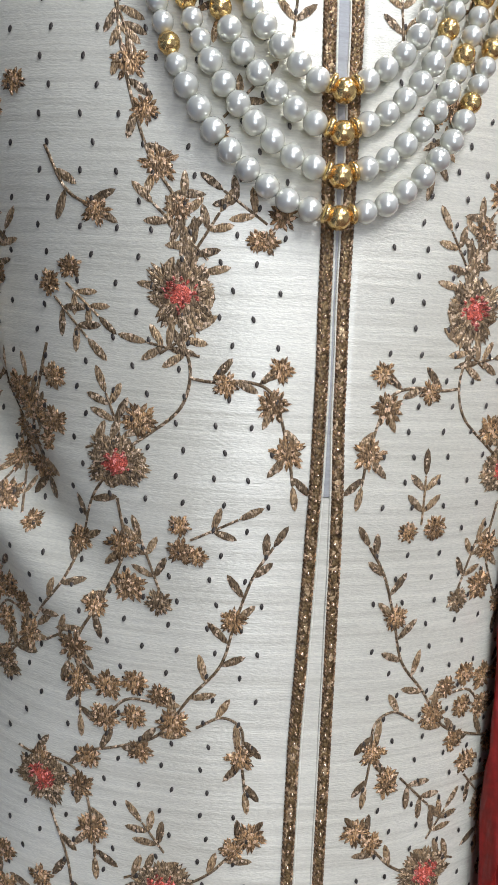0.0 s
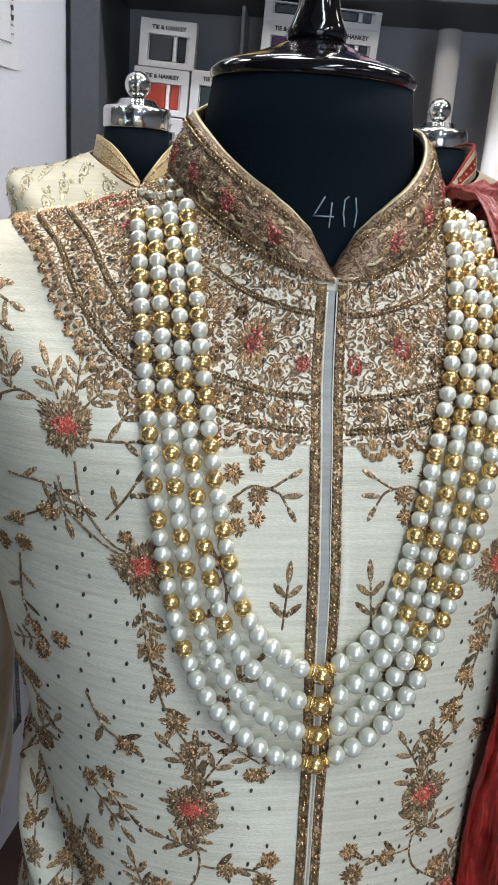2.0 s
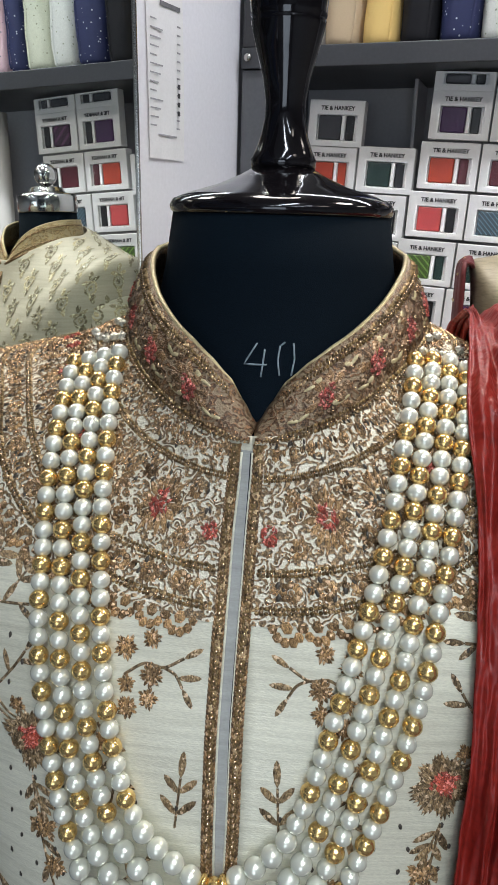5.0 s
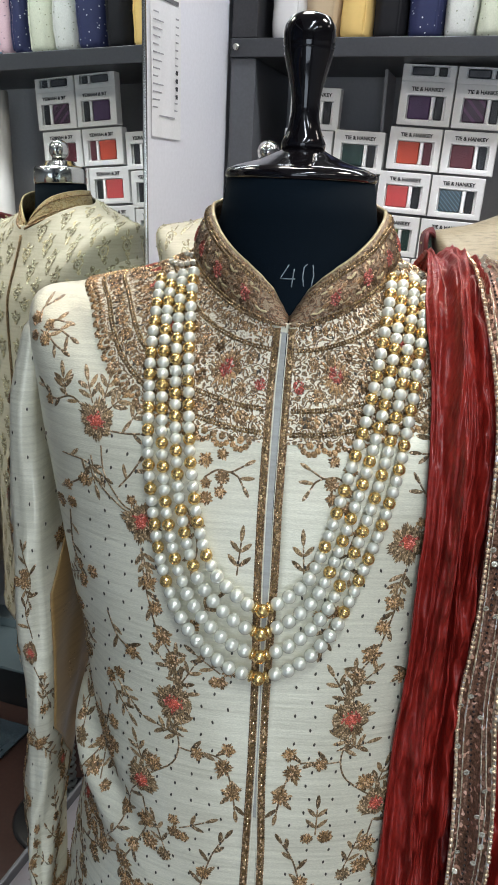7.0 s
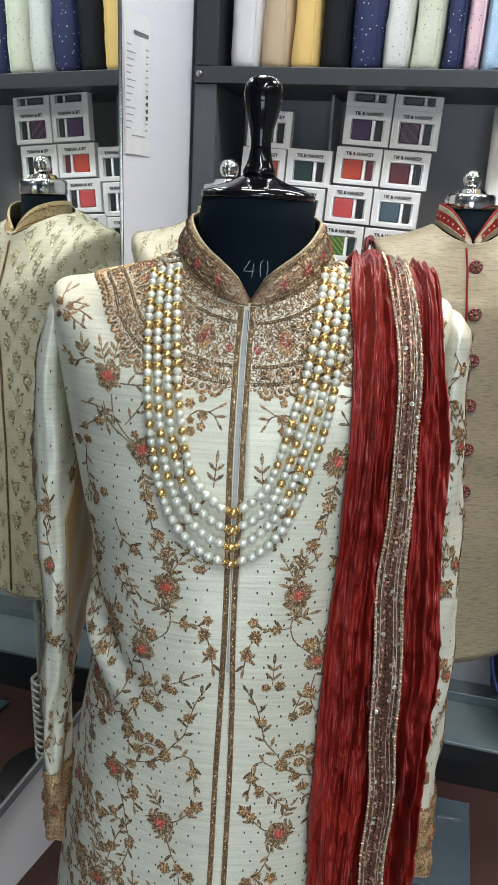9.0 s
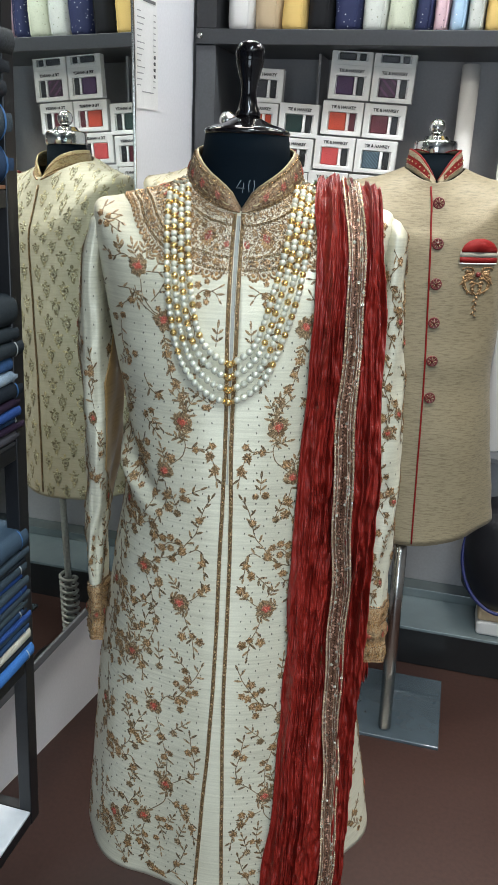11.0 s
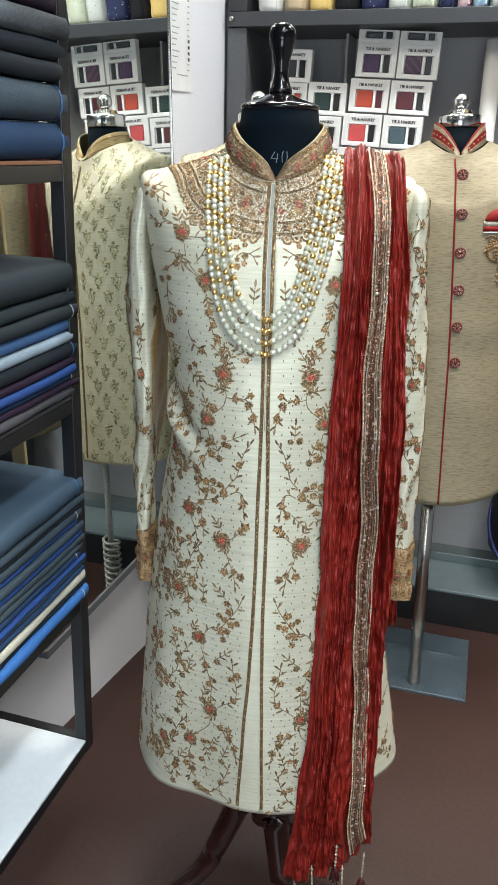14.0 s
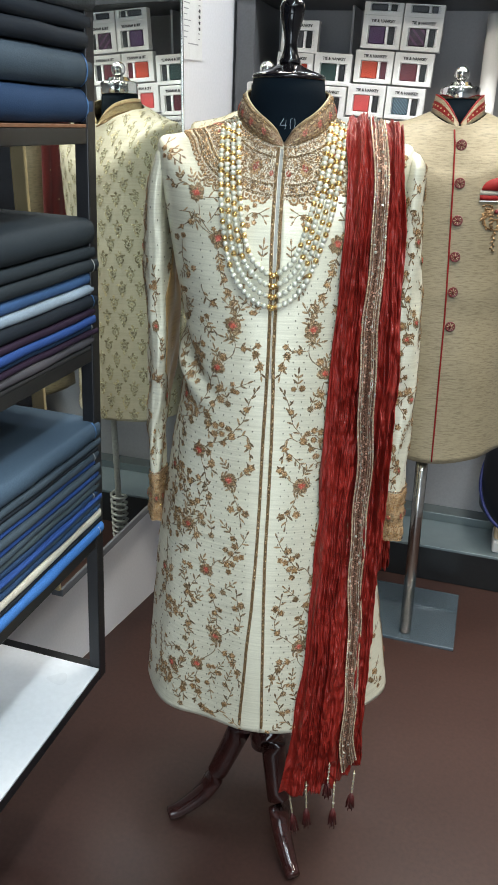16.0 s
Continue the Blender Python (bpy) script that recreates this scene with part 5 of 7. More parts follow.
# ---- dress form ----
def dress_form():
    ob = thing("dress_form", FORM, "black dress form with lacquered cap on a dark wooden tripod", "dress form")
    neck = bmesh.new()
    n = 48
    rings = []
    for z, a, f, b in ((1.55, 0.076, 0.092, 0.05), (1.60, 0.0765, 0.082, 0.056), (1.64, 0.0735, 0.072, 0.060), (1.67, 0.0675, 0.067, 0.060), (1.698, 0.0635, 0.0635, 0.06)):
        rings.append([neck.verts.new((a * math.sin(TAU * k / n), -(f if math.cos(TAU * k / n) > 0 else b) * math.cos(TAU * k / n), z)) for k in range(n)])
    for p, q in zip(rings, rings[1:]):
        for k in range(n):
            neck.faces.new((p[k], q[k], q[(k + 1) % n], p[(k + 1) % n]))
    neck.faces.new(rings[-1])
    bmesh.ops.recalc_face_normals(neck, faces=neck.faces)
    nk = part("neck", neck, BLACK_JERSEY, ob, "black jersey-covered neck")
    part("neck_cap", lathe_bm([(0, 1.697), (0.062, 1.697), (0.0648, 1.699), (0.0655, 1.702), (0.0635, 1.7055), (0.055, 1.709), (0.038, 1.714), (0.024, 1.720), (0.017, 1.724), (0, 1.724)], 64), BLACK_GLOSS, ob, "glossy black neck cap")
    part("finial", lathe_bm([(0, 1.723), (0.0185, 1.723), (0.019, 1.728), (0.0165, 1.733), (0.0135, 1.741), (0.0115, 1.752), (0.0115, 1.760), (0.0135, 1.772), (0.0175, 1.786), (0.0205, 1.798), (0.0208, 1.800), (0.0202, 1.8015), (0.0212, 1.803), (0.0210, 1.8045), (0.0216, 1.810), (0.0205, 1.817), (0.0165, 1.8235), (0.009, 1.827), (0, 1.828)], 48), BLACK_GLOSS, ob, "turned glossy black finial")
    part("torso", lathe_bm([(0, 0.60), (0.10, 0.60), (0.115, 0.7), (0.11, 1.0), (0.10, 1.25), (0.09, 1.45), (0.06, 1.56), (0, 1.56)], 32), BLACK_JERSEY, ob)
    part("pole", lathe_bm([(0, 0.20), (0.03, 0.20), (0.034, 0.23), (0.034, 0.33), (0.028, 0.36), (0.022, 0.40), (0.026, 0.43), (0.026, 0.62), (0, 0.62)], 32, (0.02, -0.02)), MAHOGANY, ob, "turned dark mahogany pole")
    for ang in (-67, 66, 198):
        c, s = math.cos(radians(ang)), math.sin(radians(ang))
        pts = curve_points([Vector((0.02 + c * r, -0.02 + s * r, z)) for r, z in ((0.015, 0.30), (0.05, 0.28), (0.09, 0.19), (0.14, 0.085), (0.20, 0.034), (0.235, 0.021))], 6)
        part("leg", tube_bm(pts, [0.034 - 0.018 * k / (len(pts) - 1) for k in range(len(pts))], 14), MAHOGANY, ob, "curved dark mahogany leg")
    # chalked number on the neck
    chalk = bmesh.new()
    for stroke in (((-0.009, 1.6375), (-0.0155, 1.6265), (-0.0035, 1.6268)), ((-0.0048, 1.6345), (-0.0062, 1.6205)), ((0.003, 1.6365), (0.0022, 1.629), (0.0034, 1.6215)), ((0.0098, 1.638), (0.0108, 1.630), (0.0095, 1.6215)), ((0.003, 1.6365), (0.0055, 1.6385))):
        pts = []
        for (xa, za), (xb, zb) in zip(stroke, stroke[1:]):
            for k in range(5):
                x, z = xa + (xb - xa) * k / 4 + 0.006, za + (zb - za) * k / 4 - 0.004
                f = 0.082 - (z - 1.60) * 0.25
                pts.append(Vector((x, -f * math.sqrt(max(0.05, 1 - (x / 0.066) ** 2)) - 0.0006, z)))
        pts = [p for k, p in enumerate(pts) if k == 0 or (p - pts[k - 1]).length > 1e-6]
        tube_bm(pts, 0.0005, 5, chalk)
    part("chalk_number", chalk, CHALK, nk, "chalked number 40")


dress_form()


# ---- necklace ----
INNER_L = [(-0.079, 1.618), (-0.073, 1.538), (-0.065, 1.476), (-0.048, 1.416), (-0.022, 1.388), (-0.004, 1.380)]
INNER_R = [(-0.004, 1.380), (0.015, 1.392), (0.033, 1.414), (0.051, 1.472), (0.067, 1.539), (0.078, 1.622)]
OUTER_L = [(-0.108, 1.614), (-0.104, 1.534), (-0.097, 1.471), (-0.082, 1.401), (-0.062, 1.362), (-0.033, 1.335), (-0.004, 1.326)]
OUTER_R = [(-0.004, 1.326), (0.023, 1.337), (0.051, 1.369), (0.074, 1.429), (0.090, 1.486), (0.0995, 1.547), (0.107, 1.618)]


def resampled(pts, n):
    c = curve_points([(x, 0, z) for x, z in pts], 20)
    acc = [0.0]
    for a, b in zip(c, c[1:]):
        acc.append(acc[-1] + (b - a).length)
    out, k = [], 0
    for i in range(n + 1):
        s = acc[-1] * i / n
        while k < len(acc) - 2 and acc[k + 1] < s:
            k += 1
        t = (s - acc[k]) / ((acc[k + 1] - acc[k]) or 1)
        out.append(c[k].lerp(c[k + 1], t))
    return out


def ball_bm(r, rings=8, seg=14, knob=0.0):
    bm = bmesh.new()
    bmesh.ops.create_uvsphere(bm, u_segments=seg, v_segments=rings, radius=r)
    if knob:
        for k, v in enumerate(bm.verts):
            v.co *= 1 + knob * math.sin(k * 2.4)
    return bm


def bead_mesh(name, bm, material):
    me = mesh_of(name, bm, material)
    me.polygons.foreach_set("use_smooth", [True] * len(me.polygons))
    return me


necklace = thing("pearl_necklace", FORM, "four-strand necklace of ivory pearls and gold beads over the coat", "necklace")
PEARL_SMALL = bead_mesh("pearl", ball_bm(0.0049, 10, 16), PEARL)
PEARL_LARGE = bead_mesh("pearl_large", ball_bm(0.0056, 10, 18), PEARL)
GOLD_SMALL = bead_mesh("gold_bead", ball_bm(0.0050, 10, 14, 0.014), GOLD)
GOLD_LARGE = bead_mesh("gold_bead_large", ball_bm(0.0056, 10, 16, 0.016), GOLD)
RONDELLE = bead_mesh("rondelle", lathe_bm([(0, -0.0014), (0.0038, -0.0014), (0.0047, -0.0006), (0.0047, 0.0006), (0.0038, 0.0014), (0, 0.0014)], 14), GOLD)


def set_bead(name, me, p, parent, spin=0.0):
    ob = new(name, me)
    ob.parent = parent
    ob.matrix_basis = Matrix.Translation(p) @ pose(0, 0, 0, spin * 50, spin * 77, spin * 31)
    return ob


N_ = 400
halves = [(resampled(INNER_L, N_), resampled(OUTER_L, N_)), (resampled(INNER_R[::-1], N_), resampled(OUTER_R[::-1], N_))]
for k in range(4):
    w = k / 3
    sides = []
    for inner, outer in halves:
        sides.append([a.lerp(b, w) for a, b in zip(inner, outer)])
    place = lambda p, r: on_coat(p.x, p.z, r + 0.0018)
    cord = [place(p, 0.004) for p in sides[0][::8] + sides[1][::-8]]
    string = part("strand", tube_bm(cord, 0.0007, 5), PIPING, necklace, "strand of pearls and gold beads")
    set_bead("gold_bead", GOLD_LARGE, place(sides[0][-1], 0.0065), string, 0.3)
    for si, line in enumerate(sides):
        pos, s, count = line[::-1], 0.0, 0
        tangent = (place(pos[30], 0.0055) - place(pos[0], 0.0055)).normalized()
        c0 = place(pos[0], 0.0065)
        rd = set_bead("rondelle", RONDELLE, c0 + tangent * 0.0064, string)
        rd.matrix_basis = Matrix.Translation(c0 + tangent * 0.0064) @ tangent.to_track_quat("Z", "Y").to_matrix().to_4x4()
        rng = random.Random(40 + 7 * k + si)
        until = (1, 0, 2, 1)[(k + 2 * si) % 4]
        big = (4, 6, 7, 8)[k] if si == 0 else (4, 5, 6, 7)[k]
        dist, need, last = 0.0, 0.0126, place(pos[0], 0.005)
        idx = 1
        run = turns = 0
        while idx < len(pos):
            p = place(pos[idx], 0.0052)
            dist += (p - last).length
            last = p
            if dist >= need:
                if run < big:
                    set_bead("pearl", PEARL_LARGE, p, string, run + k)
                    step = 0.0104 if run < big - 1 else 0.0094
                else:
                    j = 0 if until <= 0 else 1
                    turns += 1 - j
                    until = 1 + turns % 2 if j == 0 else until - 1
                    q = place(pos[idx], 0.0040)
                    set_bead("gold_bead" if j == 0 else "pearl", GOLD_SMALL if j == 0 else PEARL_SMALL, q, string, run * 1.3 + k)
                    step = 0.0087
                run += 1
                dist, need = 0.0, step
            idx += 1
for side in (-1, 1):
    fan = bmesh.new()
    for j in range(7):
        x = side * (0.072 + 0.0055 * j)
        box_p = on_coat(x, 1.624 + 0.0015 * math.sin(j), 0.004)
        if box_p:
            bmesh.ops.create_icosphere(fan, subdivisions=1, radius=0.0032, matrix=Matrix.Translation(box_p))
        q = on_coat(x * 0.985, 1.630, 0.004)
        if q:
            bmesh.ops.create_icosphere(fan, subdivisions=1, radius=0.003, matrix=Matrix.Translation(q))
    tagged(part("clasp", fan, RHINESTONE, necklace, "rhinestone clasp on the shoulder", False), kind="stuff")


# ---- dupatta ----
dupatta = thing("dupatta", FORM, "crushed red silk dupatta with gold sequin border over one shoulder", "scarf")
# front fall: height, inner edge, outer edge
FALL = [(1.64, 0.115, 0.208), (1.60, 0.115, 0.209), (1.45, 0.113, 0.216), (1.20, 0.109, 0.222), (1.00, 0.104, 0.226), (0.65, 0.100, 0.226), (0.45, 0.088, 0.230), (0.27, 0.066, 0.244)]


def drape_line(s):
    """One thread of the cloth: up the back, over the shoulder, down the front."""
    line = []
    for z in (0.60, 0.72, 0.9, 1.2, 1.42, 1.52):
        line.append(Vector((0.16 + 0.10 * s + 0.055 * max(0.0, 1.42 - z), 0.155 + 0.03 * math.sin(z * 5), z)))
    x0, x1 = 0.110, 0.209
    for y in (0.10, 0.06, 0.02, -0.02, -0.055, -0.085):
        x = x0 + 0.003 * min(1.0, max(0.0, (y + 0.06) / 0.08)) * (1 - s) + (x1 - x0) * s
        h = COAT.ray_cast(Vector((x, y, 2.2)), Vector((0, 0, -1)))[0]
        z = (h.z if h else 1.56) + 0.012
        line.append(Vector((x + 0.03 * max(0, y), y, max(z, 1.585 - 0.5 * abs(y)))))
    top = line[-1].z
    for z in (1.52, 1.46, 1.40, 1.30, 1.20, 1.10, 1.00, 0.90, 0.80, 0.70, 0.60, 0.50, 0.40, 0.33, 0.285 + 0.010 * s):
        if z > top - 0.03:
            continue
        a, b = rows_interp(FALL, z)
        x = a + (b - a) * s
        h = COAT.ray_cast(Vector((x, -0.8, max(z, 0.49))), Vector((0, 1, 0)))[0]
        free = -0.100 - 0.055 * min(1.0, max(0.0, (1.56 - z) * 3))
        y = min(free + 0.02 * (1 - s), (h.y if h else free) - 0.004 - 0.006 * s)
        if z < 0.49:
            y += 0.05 * (0.49 - z)
        line.append(Vector((x, y, z)))
    return line


def even(line, n):
    c = curve_points(line, 6)
    acc = [0.0]
    for a, b in zip(c, c[1:]):
        acc.append(acc[-1] + (b - a).length)
    out, k = [], 0
    for i in range(n + 1):
        q = acc[-1] * i / n
        while k < len(acc) - 2 and acc[k + 1] < q:
            k += 1
        out.append(c[k].lerp(c[k + 1], (q - acc[k]) / ((acc[k + 1] - acc[k]) or 1)))
    return out


TABLE_S, TABLE_W = 16, 160
TABLE = [even(drape_line(k / TABLE_S), TABLE_W) for k in range(TABLE_S + 1)]
CREST = sum(max(range(TABLE_W + 1), key=lambda i: TABLE[k][i].z) for k in range(TABLE_S + 1)) / (TABLE_S + 1) / TABLE_W


def drape_path(s, w):
    fs, fw = min(max(s, 0), 0.9999) * TABLE_S, min(max(w, 0), 0.9999) * TABLE_W
    i, j = int(fs), int(fw)
    a, b = fs - i, fw - j
    at = lambda p, q: TABLE[p][q].lerp(TABLE[p + 1][q], a)
    p = at(i, j).lerp(at(i, j + 1), b)
    j0, j1 = max(0, j - 2), min(TABLE_W, j + 3)
    d = (at(i, j1) - at(i, j0)).normalized()
    n = Vector((1, 0, 0)).cross(d)
    n.normalize()
    return p, -n if n.dot(Vector((0, p.y, 0.02))) < 0 else n


def band_s(w):
    t = max(0.0, (w - CREST) / (1 - CREST))
    c = 0.545 + 0.05 * min(1.0, t * 2) + 0.26 * max(0.0, t - 0.35) / 0.65
    half = 0.135 - 0.030 * t
    return c, half


def drape(s, w, lift=0.0):
    p, n = drape_path(s, w)
    far = min(1.0, abs(w - CREST) * 5)
    loose = (0.62 + 0.58 * far) * min(1.0, 0.35 + 3.0 * s)
    warp = 0.10 * noise.noise((s * 3.0, w * 3.0, 3.1)) + 0.02 * noise.noise((s * 9, w * 14, 6.0))
    q = s + warp
    ridge = lambda f, o: 1 - 2 * abs(noise.noise((q * f + o, w * 7, o)))
    pleat = 0.0185 * ridge(8.5, 2.2) + 0.0105 * ridge(21, 7.7) - 0.010 * math.exp(-((q - 0.33) / 0.035) ** 2)
    if w > CREST - 0.03:
        mid, half = band_s(w)
        pleat *= 1 - 0.6 * max(0.0, 1 - abs(s - mid) / (1.6 * half))
    if w > 0.93:
        pleat *= 1 - 0.55 * (w - 0.93) / 0.07
    crush = 0.0095 * noise.noise((q * 20 + 2 * w, w * 70, 1.7)) + 0.0060 * noise.noise((q * 38 - 3 * w, w * 150, 8.7))
    sway = 0.008 * noise.noise((s * 3, w * 5, 5.5))
    out = p + n * (max(-0.008, loose * (pleat + crush)) + 0.002 + 0.005 * min(1.0, 4 * s) + lift)
    out.x += sway * far + 0.005 * noise.noise((s * 9, w * 26, 2.0))
    if w > 0.985:
        out.z += 0.006 * noise.noise((s * 9, 0, 3))
    return out


bm = grid_bm(lambda s, w: drape(s, w), span(0, 1, 150), span(0.0, 1.0, 640))
bmesh.ops.recalc_face_normals(bm, faces=bm.faces)
body_cloth = shell(part("cloth", bm, RED_SILK, dupatta, "crushed red silk cloth"), 0.0012)


def band_point(e, w, lift=0.0):
    c, half = band_s(w)
    wob = 0.02 * math.sin(w * 38) + 0.012 * math.sin(w * 91)
    p, n = drape_path(min(1.0, c + e * half + wob), w)
    r = 0.0024 * math.sin(e * 7 + w * 50) + 0.003 * noise.noise((e * 2, w * 30, 4.0))
    return p + n * (0.0150 + 0.0140 * min(1.0, abs(w - CREST) * 9) + r + lift)


bm = grid_bm(lambda e, w: band_point(e, w), span(-1, 1, 16), span(CREST - 0.03, 0.985, 260))
bmesh.ops.recalc_face_normals(bm, faces=bm.faces)
band = shell(part("border", bm, COPPER_NET, dupatta, "copper net border with sequins"), 0.001)
EDGE_GOLD = thread("pale_gold_lace", (0.84, 0.68, 0.50), (0.40, 0.28, 0.19), 0.40, 0.30, 500)
JET = plain("jet_bead", (0.02, 0.015, 0.015), 0.2, 0.0, 300, 0.3, 0.2)
for e0, e1 in ((-1.0, -0.82), (-0.62, -0.54), (0.30, 0.36), (0.54, 0.62), (0.82, 1.0)):
    bm = grid_bm(lambda q, w: band_point(e0 + (e1 - e0) * q, w, 0.0012 + 0.0012 * math.sin(math.pi * q) + 0.0005 * math.sin(w * 900)), span(0, 1, 3), span(CREST - 0.03, 0.985, 420))
    bmesh.ops.recalc_face_normals(bm, faces=bm.faces)
    part("lace_edging", bm, EDGE_GOLD, band, "pale gold lace edging")
bm = bmesh.new()
for k in range(330):
    w = CREST - 0.03 + (1.01 - CREST) * k / 330
    for e, r in ((-0.93, 0.0016), (0.93, 0.0016)):
        q = r * (1.0 + 0.4 * math.sin(k * 1.7 + e) * math.sin(k * 0.31))
        bmesh.ops.create_icosphere(bm, subdivisions=1, radius=q, matrix=Matrix.Translation(band_point(e, w, 0.0024)))
tagged(part("bead_edging", bm, SEQUIN, band, "gold bead edging", False), kind="stuff")
ROUND = mesh_of("sequin", lathe_bm([(0.0011, -0.0003), (0.0011, 0.0003), (0.0024, 0.0003), (0.0024, -0.0003), (0.0011, -0.0003)], 10), RHINESTONE)
rng = random.Random(8)
for k in range(110):
    w = CREST - 0.02 + (0.995 - CREST) * (k + rng.uniform(-0.4, 0.4)) / 110
    e = rng.choice((-0.34, -0.5, 0.2, 0.5, 0.85, -0.85))
    ob = new("sequin", ROUND)
    ob.parent = band
    ob.matrix_basis = Matrix.Translation(band_point(e, w, 0.0028)) @ pose(0, 0, 0, 90 + rng.uniform(-25, 25), rng.uniform(-18, 18), rng.uniform(-20, 20))
bm = bmesh.new()
for k in range(300):
    w = CREST - 0.03 + (1.01 - CREST) * k / 300
    p = band_point(-0.12 + 0.02 * math.sin(k), w, 0.0014)
    bmesh.ops.create_icosphere(bm, subdivisions=1, radius=0.0011, matrix=Matrix.Translation(p))
tagged(part("jet_beading", bm, JET, band, "black bead row", False), kind="stuff")


TASSEL_RED = plain("dark_red_thread", (0.085, 0.010, 0.009), 0.5, 0.0, 500, 0.35, 0.4)


def tassel(x, y, z, length, lean):
    t = part("tassel", tube_bm([Vector((x + lean * q, y - 0.004 * q, z - length * q)) for q in (0, 0.3, 0.62)], [0.0012, 0.0014, 0.0016], 6), PIPING, dupatta, "beaded tassel with red threads")
    bm = bmesh.new()
    for k in range(6):
        q = 0.08 + 0.1 * k
        bmesh.ops.create_icosphere(bm, subdivisions=1, radius=0.0033 - 0.0008 * (k % 2), matrix=Matrix.Translation((x + lean * q, y - 0.004 * q, z - length * q)))
    part("tassel_beads", bm, RHINESTONE, t, "pale beads", False)
    bm = bmesh.new()
    for k in range(18):
        a = TAU * k / 18
        top = Vector((x + lean * 0.6, y - 0.003, z - length * 0.58))
        low = top + Vector((0.009 * math.cos(a) + lean * 0.4, 0.009 * math.sin(a), -length * (0.40 + 0.05 * math.sin(k * 2.2))))
        tube_bm([top, top.lerp(low, 0.35) + Vector((0.003 * math.cos(a), 0.003 * math.sin(a), 0)), low], 0.0011, 4, bm)
    part("tassel_threads", bm, TASSEL_RED, t, "dark red silk threads")


for x, z, L, lean in ((0.085, 0.296, 0.12, 0.02), (0.122, 0.315, 0.12, 0.008), (0.168, 0.375, 0.09, 0.0), (0.182, 0.322, 0.12, 0.004), (0.222, 0.358, 0.10, -0.002)):
    tassel(x, -0.243, z, L, lean)


# ---- the two plainer forms behind ----
def coat_surface(rows, th, z, ripple=0.004, seed=0.0):
    a, f, b, n = rows_interp(rows, z)
    s, c = math.sin(th), math.cos(th)
    g = ripple * (0.4 + max(0.0, 1.2 - z)) * math.sin(4 * th + seed) + 0.002 * noise.noise((th * 3, z * 9, seed))
    return Vector(((a + g) * math.copysign(abs(s) ** (2 / n), s), -((f if c > 0 else b) + g) * math.copysign(abs(c) ** (2 / n), c), z))


def steel_form(name, m, label, z_neck, plate, spring, foot=(0.0, 0.0)):
    """A form with a chrome cap and ball on a steel pole."""
    ob = thing(name, m, label, "dress form")
    part("neck", lathe_bm([(0, z_neck - 0.13), (0.062, z_neck - 0.13), (0.058, z_neck - 0.06), (0.054, z_neck), (0, z_neck)], 40), BLACK_JERSEY, ob, "black jersey neck")
    part("neck_cap", lathe_bm([(0, z_neck - 0.001), (0.055, z_neck - 0.001), (0.0565, z_neck + 0.002), (0.0565, z_neck + 0.028), (0.054, z_neck + 0.033), (0.036, z_neck + 0.036), (0.030, z_neck + 0.045), (0.014, z_neck + 0.048), (0, z_neck + 0.048)], 48), CHROME, ob, "chrome neck cap")
    part("ball_knob", lathe_bm([(0, z_neck + 0.046)] + [(0.0215 * math.sin(math.pi * k / 16), z_neck + 0.068 - 0.0215 * math.cos(math.pi * k / 16)) for k in range(2, 16)] + [(0, z_neck + 0.0895)], 40), CHROME, ob, "chrome ball knob")
    part("torso", lathe_bm([(0, 0.78), (0.10, 0.78), (0.13, 0.95), (0.12, 1.2), (0.13, 1.4), (0.07, z_neck - 0.10), (0, z_neck - 0.10)], 32), BLACK_JERSEY, ob)
    r = 0.0195 if plate else 0.0110
    part("pole", lathe_bm([(0, 0.012), (r, 0.012), (r, 0.80), (0, 0.80)], 32, foot), BRUSHED if plate else ZINC, ob, "brushed steel pole" if plate else "dull grey steel pole")
    if plate:
        base = softened(part("base_plate", box_bm(0.118, 0.452, 1.352, 1.698, 0.0, 0.012), GLASS_BASE, ob, "thick clear glass base plate", False), 0.002)
        base.matrix_basis = m.inverted()
    else:
        part("base_disc", lathe_bm([(0, 0), (0.15, 0), (0.15, 0.006), (0.14, 0.012), (0, 0.012)], 48, foot), BLACK_METAL, ob, "black base disc")
    if spring:
        pts = [Vector((foot[0] + 0.028 * math.cos(k * 0.7), foot[1] + 0.028 * math.sin(k * 0.7), 0.06 + 0.0026 * k)) for k in range(110)]
        part("spring", tube_bm(pts, 0.0055, 8), ZINC, ob, "coiled steel spring round the pole")
    return ob


def neck_band(name, a, f, b, z_front, z_side, height, material, parent, label):
    def pt(th, s):
        t = abs(th)
        k = min(1.0, t / 1.6)
        zz = z_front + (z_side - z_front) * math.sin(k * math.pi / 2) ** 1.3
        h = 0.006 + height * (1 - (1 - min(1, t / 0.9)) ** 2)
        q = 1 - 0.10 * s
        return Vector((a * math.sin(th) * q, -(f if math.cos(th) > 0 else b) * math.cos(th) * q, zz + h * s))
    for side in (-1, 1):
        ths = [side * t for t in span(0.05, math.pi, 40)]
        ob = shell(part(name, grid_bm(pt, ths, span(0, 1, 6)), material, parent, label), 0.004, 0)
        yield side, ob, pt


